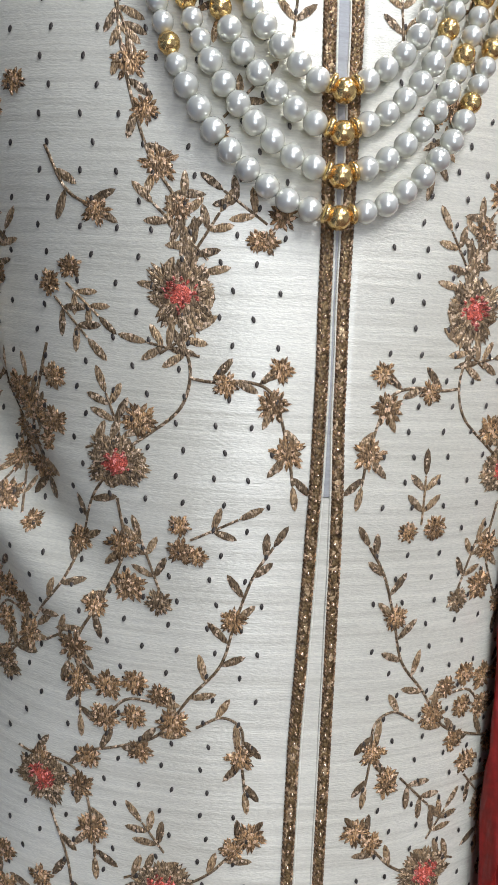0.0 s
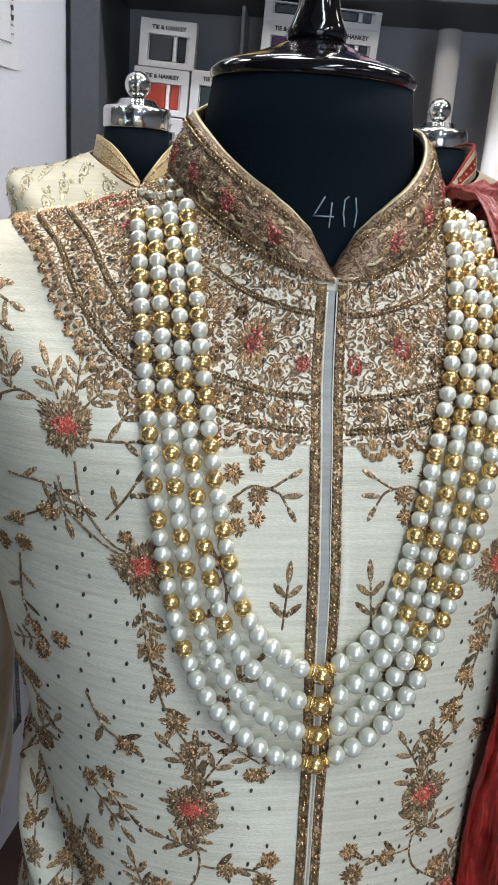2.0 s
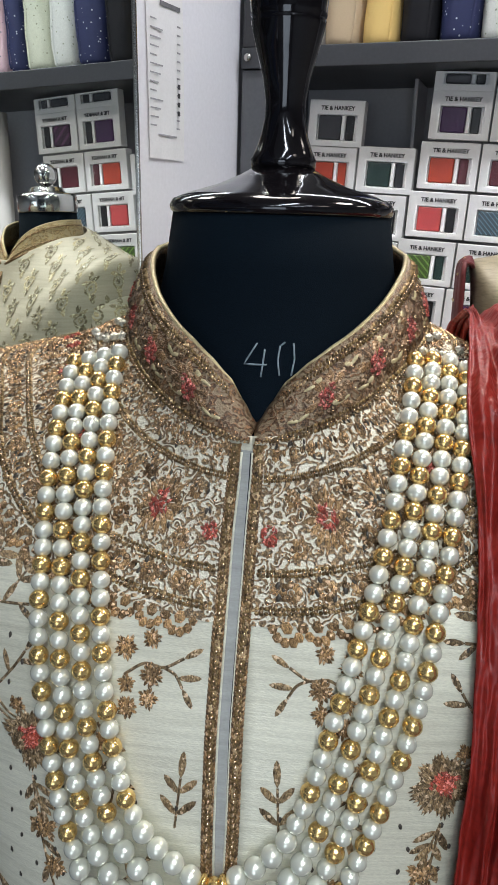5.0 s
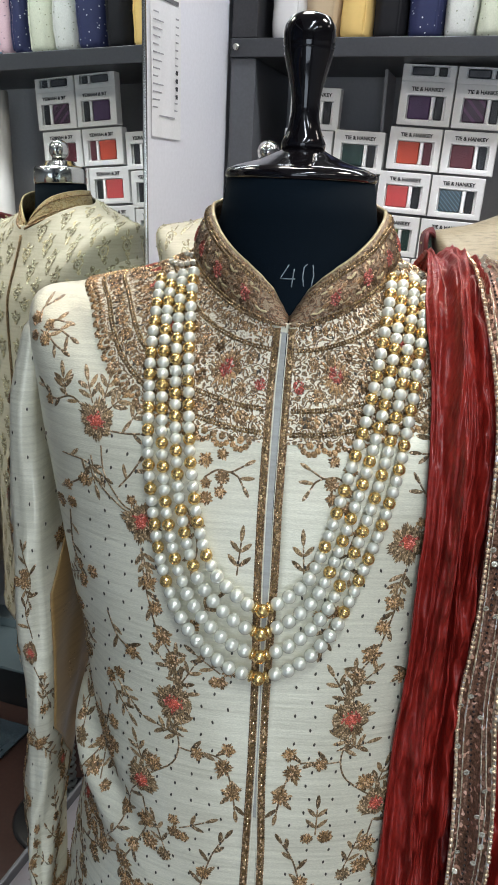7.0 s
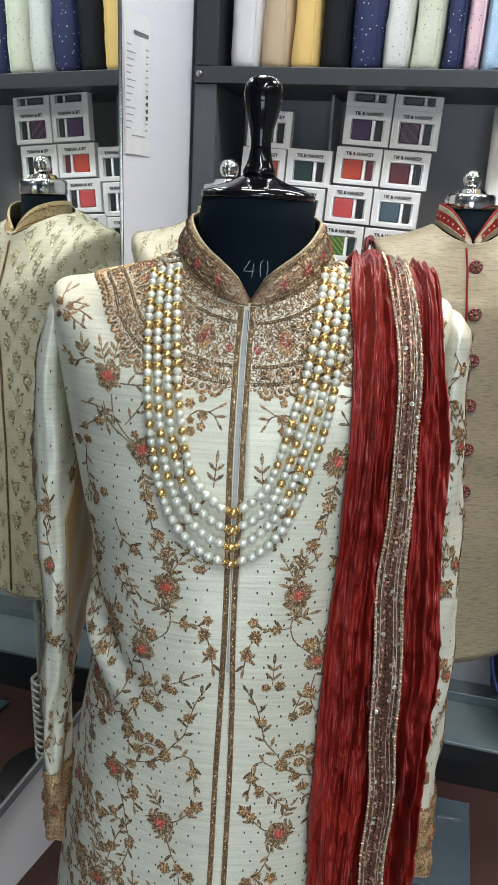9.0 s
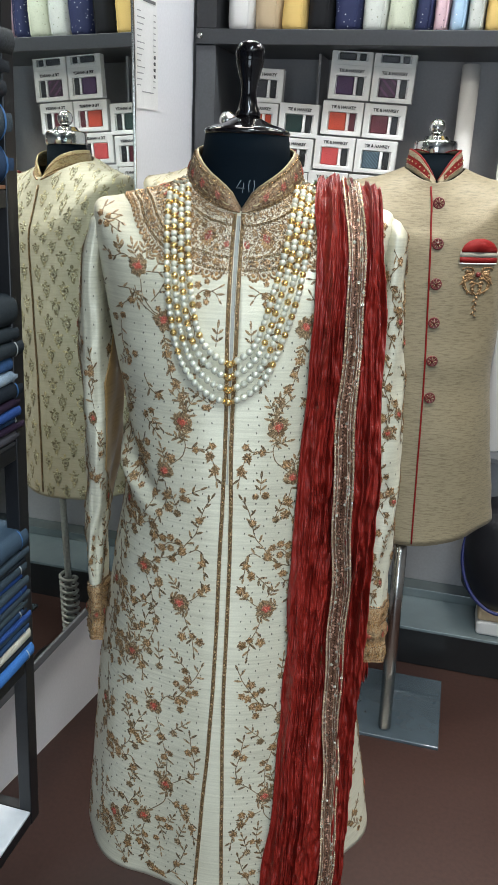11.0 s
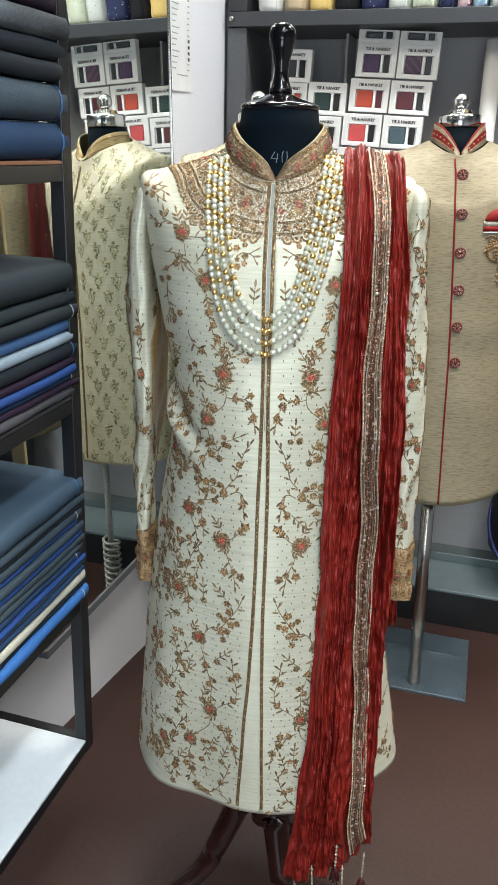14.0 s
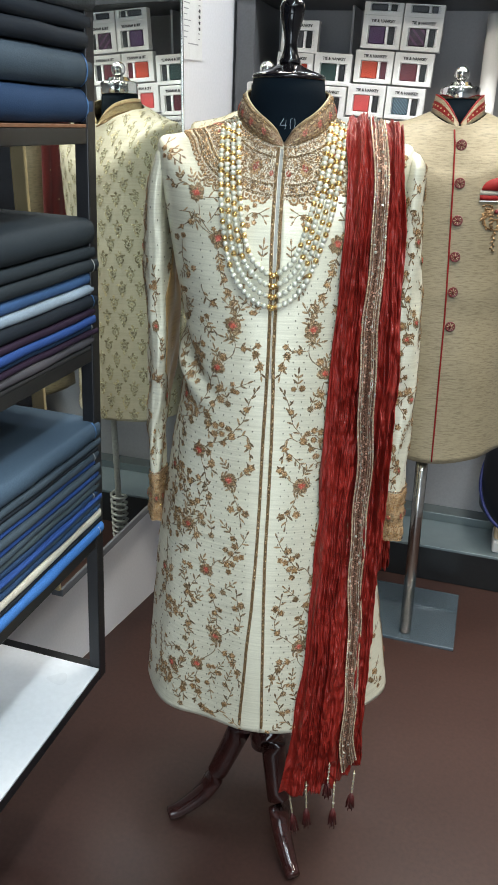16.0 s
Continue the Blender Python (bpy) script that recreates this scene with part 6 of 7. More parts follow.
# beige jacket with red piping
JACKET_M = pose(0.278, 1.515, 0, -2.55, -1.23, 8)
steel_form("dress_form", JACKET_M, "black dress form with chrome cap on a glass base plate", 1.706, True, False, (-0.010, -0.118))
BEIGE = silk("beige_linen_silk", (0.300, 0.254, 0.166), (0.175, 0.145, 0.090), 0.1, 2.6, 0.55, 0.10, 1.3)
RED_TRIM = plain("bright_red_trim", (0.21, 0.010, 0.010), 0.6, 0, 400, 0.2, 0.3)
RED_TRIM.node_tree.nodes["Principled BSDF"].inputs["Specular IOR Level"].default_value = 0.2
DULL_WHITE = plain("dull_white_cloth", (0.42, 0.40, 0.34), 0.7, 0, 400, 0.15, 0.3)
MAROON = plain("maroon_button", (0.16, 0.018, 0.02), 0.3, 0.1, 200, 0.3, 0.3, 0.3)


def trunk_rows(dz, narrow, lower):
    """Upper rows like the coat's, moved by dz, above a plainer lower body."""
    return [(a + dz, b + dz, c + dz, w * narrow, f, g, n) for a, b, c, w, f, g, n in BODY[:6]] + lower


def trunk_bm(rows, n=84, steps=90):
    return grid_bm(lambda th, v: body_point(v, th, rows, 0.0), span(-math.pi, math.pi, n), span(0, 1, steps))


JROWS = trunk_rows(0.040, 0.94, [(1.40, 1.42, 1.42, 0.200, 0.161, 0.115, 2.6), (1.25, 1.25, 1.25, 0.188, 0.163, 0.11, 2.4), (1.10, 1.10, 1.10, 0.186, 0.165, 0.11, 2.3), (0.90, 0.90, 0.90, 0.202, 0.170, 0.125, 2.2), (0.655, 0.70, 0.70, 0.224, 0.177, 0.135, 2.2)])
jacket = thing("jacket", JACKET_M, "sleeveless beige slub jacket with dark red piping and round buttons", "jacket")
jb = trunk_bm(JROWS)
for v in jb.verts:
    p = v.co
    d = Vector((p.x, p.y, 0)).normalized()
    low = min(1.0, max(0.0, (1.45 - p.z) * 3))
    if p.x > 0:
        p.x *= 1 + 0.12 * min(1.0, max(0.0, (1.52 - p.z) * 4))
    v.co = p + d * (low * 0.0045 * noise.noise((p.x * 7, p.y * 7, p.z * 5)) + 0.0030 * noise.noise((p.x * 5 + p.z * 6, p.y * 5, p.z * 16)))
bmesh.ops.recalc_face_normals(jb, faces=jb.faces)
jb.normal_update()
JTREE = BVHTree.FromBMesh(jb)
shell(part("body", jb, BEIGE, jacket, "beige slub cloth body"), 0.0025)


def on_jacket(x, z, h=0.0):
    p, n, _, _ = JTREE.ray_cast(Vector((x, -0.9, z)), Vector((0, 1, 0)))
    return Vector((x, -0.13, z)) if p is None else p + (n if n.y < 0 else -n) * h


def jx(z):
    """Where the front edge of the jacket hangs."""
    return rows_interp([(1.62, -0.014), (1.58, -0.010), (1.08, 0.008), (0.66, 0.012)], z)[0]


part("front_piping", tube_bm([on_jacket(jx(z), z, 0.0015) for z in span(1.622, 0.662, 60)], 0.0024, 8), RED_TRIM, jacket, "dark red piped front edge")


def wheel_button(x, z, parent):
    p = on_jacket(x, z, 0.001)
    bm = lathe_bm([(0, 0), (0.0135, 0), (0.0150, 0.002), (0.0145, 0.005), (0.0120, 0.006), (0.010, 0.0045), (0.004, 0.005), (0.003, 0.007), (0, 0.0075)], 24)
    b = part("button", bm, MAROON, parent, "round maroon button with gold spokes")
    b.matrix_basis = Matrix.Translation(p) @ pose(0, 0, 0, 90)
    sp = bmesh.new()
    for k in range(8):
        a = TAU * k / 8
        tube_bm([Vector((0.004 * math.cos(a), 0.004 * math.sin(a), 0.0058)), Vector((0.0115 * math.cos(a), 0.0115 * math.sin(a), 0.0066))], 0.0006, 4, sp)
    part("spokes", sp, PIPING, b, "gold spokes")


for k in range(6):
    wheel_button(jx(1.585 - 0.1 * k) + 0.018, 1.582 - 0.1 * k, jacket)
for side, ob, pt in neck_band("collar", 0.0735, 0.105, 0.062, 1.626, 1.670, 0.042, BEIGE, jacket, "standing collar with a beaded red band"):
    band_b = grid_bm(lambda th, s, pt=pt: pt(th, 0.30 + 0.4 * s) * 1.0 + Vector((pt(th, 0.5).x, pt(th, 0.5).y, 0)).normalized() * 0.0028, [side * t for t in span(0.25, math.pi, 30)], span(0, 1, 3))
    part("collar_band", band_b, RED_TRIM, ob, "dark red band")
    part("collar_piping", tube_bm([pt(side * t, 1.0) for t in span(0.05, math.pi, 40)], 0.0028, 6), RED_TRIM, ob, "dark red piped edge")
    for s_ in (0.24, 0.74):
        part("collar_cord", tube_bm([(lambda p: p + Vector((p.x, p.y, 0)).normalized() * 0.003)(pt(side * t, s_)) for t in span(0.25, math.pi, 30)], 0.0013, 6), BRONZE_LIGHT, ob, "bronze cord")
    bd = bmesh.new()
    for k in range(16):
        th = side * (0.3 + 0.18 * k)
        q = pt(th, 0.5)
        bmesh.ops.create_icosphere(bd, subdivisions=1, radius=0.0026, matrix=Matrix.Translation(q + Vector((q.x, q.y, 0)).normalized() * 0.0034))
    part("collar_beads", bd, PIPING, ob, "gold beads", False)


def pocket():
    """Breast pocket with a folded red and white square and a hanging brooch."""
    sq = thing("pocket_square", JACKET_M, "dark red and white pocket square in the breast pocket", "pocket square")
    x0 = 0.069
    bm = bmesh.new()
    arc = [(x0 + 0.048 + 0.045 * math.cos(math.pi * k / 14), 1.464 + 0.034 * math.sin(math.pi * k / 14)) for k in range(15)]
    va = [bm.verts.new(on_jacket(x, z, 0.0075)) for x, z in arc]
    c = bm.verts.new(on_jacket(x0 + 0.048, 1.464, 0.010))
    for a, b in zip(va, va[1:]):
        bm.faces.new((a, b, c))
    shell(part("fold", bm, RED_TRIM, sq, "dark red fold"), 0.004)
    for z0, z1, mt, nm in ((1.452, 1.465, DULL_WHITE, "white_band"), (1.438, 1.4515, RED_TRIM, "red_band"), (1.434, 1.4375, CARD, "white_edge")):
        g = grid_bm(lambda x, z: on_jacket(x, z, 0.006), span(x0, x0 + 0.096, 10), [z1, z0])
        shell(part(nm, g, mt, sq), 0.003)
    br = thing("brooch", JACKET_M, "ornate bronze brooch pinned under the pocket", "brooch")
    bm = bmesh.new()
    cx, cz = x0 + 0.050, 1.408

    def bent(points, r):
        tube_bm([on_jacket(cx + 1.45 * u, cz + w, 0.002) for u, w in points], r, 6, bm)
    for e in (-1, 1):
        # scrolls curling out from the stone, a hanging drop and a leafy tail
        bent([(e * (0.017 + 0.0120 * (1 - k / 26) * math.cos(0.4 + k * 0.36)), 0.008 + 0.0120 * (1 - k / 26) * math.sin(0.4 + k * 0.36)) for k in range(22)], 0.0024)
        bent([(e * (0.004 + 0.020 * math.sin(k * 0.28)), -0.004 - 0.0042 * k) for k in range(12)], 0.0022)
        bent([(e * 0.009 * math.sin(k * 0.35), -0.020 - 0.0035 * k) for k in range(10)], 0.0020)
        bent([(e * (0.026 - 0.0016 * k), -0.004 - 0.0065 * k) for k in range(8)], 0.0018)
        for k in range(4):
            bent([(e * 0.003, -0.012 - 0.010 * k), (e * (0.010 - 0.0012 * k), -0.008 - 0.010 * k), (e * (0.015 - 0.002 * k), -0.014 - 0.010 * k)], [0.0016, 0.0042, 0.0014])
        for k in range(5):
            bent([(e * 0.006, 0.004), (e * (0.010 + 0.004 * k), 0.016 - 0.009 * k), (e * (0.018 + 0.003 * k), 0.018 - 0.011 * k)], [0.0018, 0.0036, 0.0014])
    for k in range(7):
        bent([(0.0, -0.055 - 0.008 * k), (0.005 * (-1) ** k, -0.062 - 0.008 * k)], [0.0028, 0.0012])
    part("filigree", bm, BRONZE, br, "bronze filigree")
    part("stone", (lambda b: (bmesh.ops.create_icosphere(b, subdivisions=2, radius=0.007, matrix=Matrix.Translation(on_jacket(x0 + 0.050, 1.408, 0.005))), b)[1])(bmesh.new()), MAROON, br, "dark red stone")


pocket()

def velvet_stole():
    """A folded velvet strip hung over the jacket's shoulder."""
    ob = thing("velvet_stole", JACKET_M, "dark red velvet stole with gold dots over the jacket shoulder", "stole")
    # over the shoulder end and down the outer side, in soft folds
    c = curve_points([Vector((-0.215, 0, 1.640)), Vector((-0.222, 0, 1.640)), Vector((-0.230, 0, 1.628)), Vector((-0.233, 0, 1.58)), Vector((-0.232, 0, 1.45)), Vector((-0.231, 0, 1.3)), Vector((-0.231, 0, 1.1)), Vector((-0.232, 0, 0.92))], 6)

    def pt(e, i):
        p = c[int(i)]
        t = min(1.0, i / 14)
        w = 0.0035 * t * math.sin(e * 13 + 0.4 * math.sin(i * 0.2)) + 0.002 * noise.noise((e * 5, i * 0.15, 1))
        return p + Vector((-w, 0.105 * e * (0.75 + 0.25 * t) + 0.012, -0.018 * e * e * (1 - t)))

    bm = grid_bm(pt, span(-1, 1, 24), list(range(len(c))))
    bmesh.ops.recalc_face_normals(bm, faces=bm.faces)
    cl = shell(part("cloth", bm, VELVET, ob), 0.006, 0)
    bm = bmesh.new()
    for i in range(3, len(c) - 2, 4):
        for e in (-0.55, 0.1, 0.65):
            q = pt(e + 0.2 * math.sin(i), i)
            out = Vector((-1, 0, 0.2)).normalized()
            bmesh.ops.create_icosphere(bm, subdivisions=1, radius=0.0028, matrix=Matrix.Translation(q + out * 0.003))
    tagged(part("gold_dot", bm, PIPING, cl, "small gold dots", False), kind="stuff")


velvet_stole()

# pale kurta with a small leaf print, seen mostly in the mirror
KURTA_M = pose(-0.299, 1.42, 0, 0, 0, 17)
steel_form("dress_form", KURTA_M, "black dress form with chrome cap on a sprung steel pole", 1.696, False, True, (0.0904, -0.0276))
PALE = silk("pale_cream_silk", (0.57, 0.54, 0.42), (0.50, 0.47, 0.36), 0.1, 0.6, 0.62)
OLIVE = thread("olive_gold_thread", (0.38, 0.345, 0.225), (0.23, 0.20, 0.125), 0.3, 0.5, 900)
KROWS = trunk_rows(0.018, 0.92, [(1.39, 1.40, 1.40, 0.192, 0.159, 0.112, 2.6), (1.22, 1.22, 1.22, 0.180, 0.161, 0.11, 2.4), (1.05, 1.05, 1.05, 0.182, 0.163, 0.115, 2.3), (0.85, 0.85, 0.85, 0.199, 0.167, 0.124, 2.2), (0.70, 0.715, 0.715, 0.210, 0.172, 0.135, 2.2)])
kurta = thing("kurta", KURTA_M, "pale cream long kurta jacket with an olive-gold leaf print", "kurta")
kb = trunk_bm(KROWS)
bmesh.ops.recalc_face_normals(kb, faces=kb.faces)
kb.normal_update()
KTREE = BVHTree.FromBMesh(kb)
shell(part("body", kb, PALE, kurta, "cream silk body"), 0.0025)


def on_kurta(turn):
    d = Vector((math.sin(turn), -math.cos(turn), 0))
    sd = Vector((math.cos(turn), math.sin(turn), 0))

    def f(u, z, h):
        p, n, _, _ = KTREE.ray_cast(sd * u + d * 0.8 + Vector((0, 0, z)), -d)
        if p is None:
            return None
        return p + (n if n.dot(d) > 0 else -n) * (h + 0.0004)
    return f


# the sprigs follow the cloth: distance round the body and distance down from the neck
VN, TN = 90, 90
KGRID = [[body_point(i / VN, math.pi * j / TN, KROWS, 0.0) for j in range(TN + 1)] for i in range(VN + 1)]


def added_up(pts):
    out = [0.0]
    for p0, p1 in zip(pts, pts[1:]):
        out.append(out[-1] + (p1 - p0).length)
    return out


KDOWN = added_up([row[26] for row in KGRID])
KROUND = [added_up(row) for row in KGRID]


def at_length(table, q):
    i = 1
    while i < len(table) - 1 and table[i] < q:
        i += 1
    return i - 1 + (q - table[i - 1]) / ((table[i] - table[i - 1]) or 1e-6)


def kurta_cloth(u, z, h):
    w = 1.63 - z
    if w < 0.004 or w > KDOWN[-1]:
        return None
    fv = at_length(KDOWN, w)
    th = at_length(KROUND[min(VN, int(fv))], abs(u))
    if th > TN:
        return None
    v, th = fv / VN, math.copysign(math.pi * th / TN, u)
    p = body_point(v, th, KROWS, 0.0)
    n = (body_point(v + 0.004, th, KROWS, 0.0) - p).cross(body_point(v, th + 0.01, KROWS, 0.0) - p).normalized()
    if n.dot(Vector((p.x, p.y, 0.12))) < 0:
        n = -n
    return p + n * (h + 0.0008)


def bulb_sprig(st, u, z):
    """One printed motif: a bud over a cupped bulb with a tail leaf."""
    st.leaf(u, z + 0.013, 1.57, 0.014, 0.010)
    for e in (-1, 1):
        st.leaf(u, z + 0.010, 1.57 + e * 1.35, 0.018, 0.007)
        st.stem([(u + e * 0.0105 * math.sin(q * 0.62), z - 0.0005 + 0.0105 * math.cos(q * 0.62)) for q in range(6)], 0.0042)
        st.leaf(u, z - 0.010, -1.57 + e * 0.7, 0.010, 0.005)
    st.bead(u, z, 0.0052, 0.0022)
    st.leaf(u, z - 0.010, -1.57, 0.017, 0.009)


st, studs = Stitch(kurta_cloth), Stitch(kurta_cloth)
for j in range(23):
    z = 1.605 - 0.0455 * j
    for i in range(-9, 10):
        u = 0.056 * (i + 0.5 * (j % 2))
        if abs(u) > 0.42 or abs(u) < 0.012:
            continue
        bulb_sprig(st, u, z)
        studs.bead(u, z, 0.0026, 0.0042)
tagged(st.done("leaf_print", OLIVE, kurta, "olive-gold embroidered leaf sprigs"), kind="stuff")
tagged(studs.done("stud", RHINESTONE, kurta, "pale bead in each sprig"), kind="stuff")
for side, ob, pt in neck_band("collar", 0.0725, 0.105, 0.062, 1.602, 1.640, 0.034, scrollwork("gold_brocade", (0.30, 0.215, 0.10), (0.44, 0.36, 0.20), 60), kurta, "gold brocade standing collar"):
    part("collar_piping", tube_bm([pt(side * t, 1.0) for t in span(0.05, math.pi, 40)], 0.0024, 6), PIPING, ob, "gold piped edge")
    for s_, r_ in ((0.04, 0.0026), (0.24, 0.0012), (0.80, 0.0012)):
        part("collar_cord", tube_bm([(lambda p: p + Vector((p.x, p.y, 0)).normalized() * 0.0025)(pt(side * t, s_)) for t in span(0.08, math.pi, 36)], r_, 6), BRONZE, ob, "dark gold cord")
part("front_edge", tube_bm([(lambda p: p if p else Vector((0, -0.12, z)))(on_kurta(0)(0.0, z, 0.001)) for z in span(1.59, 0.715, 50)], 0.003, 6), BRONZE_LIGHT, kurta, "gold front edging")
for side in (-1, 1):
    def ks(th, z, side=side):
        a, b = (0.024 + 0.008 * (z - 0.9)) * min(1.0, 0.3 + (1.58 - z) * 14), (0.05 + 0.03 * (z - 0.9)) * min(1.0, 0.5 + (1.58 - z) * 10)
        return Vector((side * (0.178 + 0.030 * min(1.0, (1.58 - z) * 6) + 0.012 * (1.55 - z)) + a * math.sin(th) + 0.003 * math.sin(z * 25 + th), 0.004 - b * math.cos(th), z))
    kbm = grid_bm(ks, span(0, TAU, 28), span(1.575, 0.93, 40))
    bmesh.ops.remove_doubles(kbm, verts=kbm.verts, dist=1e-5)
    bmesh.ops.contextual_create(kbm, geom=[e for e in kbm.edges if e.is_boundary and e.verts[0].co.z > 1.56])
    bmesh.ops.recalc_face_normals(kbm, faces=kbm.faces)
    sl = shell(part("sleeve", kbm, PALE, kurta), 0.002)
    st = Stitch(lambda u, z, h, side=side: ks(side * u / 0.045, z, side) + Vector((side * math.sin(u / 0.045), -math.cos(u / 0.045), 0)) * (h + 0.0004))
    for j in range(15):
        for i in range(4):
            u, z = -0.02 + 0.04 * (i + 0.5 * (j % 2)), 1.52 - 0.04 * j
            bulb_sprig(st, u, z)
    tagged(st.done("leaf_print", OLIVE, sl, "olive-gold embroidered leaf sprigs"), kind="stuff")

# ---- gift boxes of ties in the bay ----
LETTER = text_bm("TIE & HANKEY", 0.0120)
LETTER_ME = mesh_of("lettering", LETTER, INK)
BOX_W, BOX_H, BOX_D = 0.128, 0.099, 0.03


def tie_box(x, z, tie, hank, roll, low=False):
    ob = thing("tie_box", pose(x, 1.957, z, 0, roll, 0), "white card gift box with a window showing a folded tie", "box", "tie boxes")
    w, h = BOX_W / 2, BOX_H / 2
    bm = bmesh.new()
    wx0, wx1, wz0, wz1 = -0.044, 0.048, -0.036, (-0.015 if low else 0.018)
    top_z = -0.011 if low else h
    outer = [(-w, -h), (w, -h), (w, top_z), (-w, top_z)]
    inner = [(wx0, wz0), (wx1, wz0), (wx1, wz1), (wx0, wz1)]
    fo, fi = [bm.verts.new((a, 0, c)) for a, c in outer], [bm.verts.new((a, 0, c)) for a, c in inner]
    bo, bi = [bm.verts.new((a, BOX_D, c)) for a, c in outer], [bm.verts.new((a, 0.011, c)) for a, c in inner]
    for k in range(4):
        j = (k + 1) % 4
        bm.faces.new((fo[k], fo[j], fi[j], fi[k]))
        bm.faces.new((fo[k], bo[k], bo[j], fo[j]))
        bm.faces.new((fi[k], fi[j], bi[j], bi[k]))
    bm.faces.new(bo)
    bm.faces.new(bi)
    bmesh.ops.recalc_face_normals(bm, faces=bm.faces)
    softened(part("carton", bm, CARD, ob, "", False), 0.0012, 1)
    t = part("folded_tie", box_bm(wx0 + 0.003, 0.012, 0.002, 0.0105, wz0 + 0.001, wz1 - 0.001), tie, ob, "folded silk tie", False)
    softened(t, 0.003)
    softened(part("divider_strip", box_bm(0.0135, 0.0215, 0.001, 0.0105, wz0 + 0.001, wz1 - 0.001), CARD, ob, "", False), 0.001)
    softened(part("folded_square", box_bm(0.023, wx1 - 0.006, 0.003, 0.0105, wz0 + 0.001, wz1 - 0.001), hank, ob, "folded pocket square", False), 0.002)
    bm = bmesh.new()
    bm.faces.new([bm.verts.new((a, -0.0008, c)) for a, c in ((wx0 - 0.004, wz0 - 0.004), (wx1 + 0.004, wz0 - 0.004), (wx1 + 0.004, wz1 + 0.004), (wx0 - 0.004, wz1 + 0.004))])
    f = part("window_film", bm, FILM, ob, "clear plastic window", False)
    f.visible_shadow = False
    if low:
        return
    lt = new("lettering", LETTER_ME)
    lt.parent = ob
    lt.matrix_basis = pose(0.002, -0.0009, 0.032, 90)


def satin(name, c, line=0.0):
    m = plain(name, c, 0.32, 0.0, 700, 0.25, 0.3)
    if line:
        nt, b = m.node_tree, m.node_tree.nodes["Principled BSDF"]
        w = nt.nodes.new("ShaderNodeTexWave")
        w.bands_direction = "DIAGONAL"
        w.inputs["Scale"].default_value = line
        tc = nt.nodes.new("ShaderNodeTexCoord")
        link(nt, tc.outputs["Object"], w.inputs["Vector"])
        link(nt, mixed(nt, c, tint(c, 4.0), ramp(nt, w.outputs["Fac"], [(0.72, (0, 0, 0)), (0.85, (0.7, 0.7, 0.7))])), b.inputs["Base Color"])
    return m


PURPLE, PLUM, ORANGE, WINE = satin("purple_satin", (0.05, 0.012, 0.07)), satin("plum_satin", (0.035, 0.012, 0.03), 22), satin("orange_satin", (0.42, 0.05, 0.02)), satin("wine_satin", (0.09, 0.012, 0.02))
CORAL, SLATE, GREEN, FOREST = satin("coral_satin", (0.46, 0.06, 0.06)), satin("slate_satin", (0.03, 0.05, 0.065), 60), satin("green_satin", (0.012, 0.035, 0.03)), satin("forest_check", (0.05, 0.09, 0.02), 40)
SMOKE = satin("smoke_satin", (0.05, 0.05, 0.06))
BLACK_TIE = satin("black_satin", (0.012, 0.012, 0.014))
LEFT = -0.066
ROWS_OF_BOXES = [(2.010, 0.004, SMOKE, BLACK_TIE, SMOKE, SMOKE), (1.912, 0.0, PURPLE, BLACK_TIE, PLUM, BLACK_TIE), (1.808, -0.016, ORANGE, WINE, WINE, BLACK_TIE), (1.704, -0.033, CORAL, BLACK_TIE, SLATE, BLACK_TIE), (1.599, -0.049, FOREST, GREEN, GREEN, BLACK_TIE), (1.497, -0.064, WINE, BLACK_TIE, PURPLE, SMOKE), (1.395, -0.08, SLATE, BLACK_TIE, CORAL, WINE)]
for z, dx, a, b, c, d in ROWS_OF_BOXES:
    tie_box(LEFT + dx, z, a, b, 2.5, z > 1.98)
    tie_box(LEFT + dx + 0.132, z - 0.006, c, d, 2.5, z > 1.98)
for z, dx, a, b in ((1.798, -0.155, GREEN, BLACK_TIE), (1.696, -0.168, WINE, BLACK_TIE), (1.594, -0.18, SLATE, BLACK_TIE)):
    tie_box(LEFT + dx, z, a, b, 2.5)
for z, dx, a, b in ((1.898, -0.275, SMOKE, BLACK_TIE), (1.798, -0.288, ORANGE, ORANGE), (1.696, -0.30, CORAL, BLACK_TIE)):
    tie_box(LEFT + dx, z, a, b, 2.5)


# ---- cloth bolts standing on the upper shelf ----
def printed(name, ground, spot, scale=90, size=0.16):
    m, nt, b = nodes(name)
    v = nt.nodes.new("ShaderNodeTexVoronoi")
    v.inputs["Scale"].default_value = scale
    link(nt, coords(nt), v.inputs["Vector"])
    c = ramp(nt, v.outputs["Distance"], [(size, spot), (size + 0.05, ground)])
    c = mixed(nt, c, ramp(nt, noise_tex(nt, 300, 3), [(0.3, (0.85, 0.85, 0.85)), (0.7, (1, 1, 1))]), 1.0, "MULTIPLY")
    link(nt, c, b.inputs["Base Color"])
    b.inputs["Roughness"].default_value = 0.7
    bump(nt, b, noise_tex(nt, 600, 2), 0.2, 0.001)
    return m


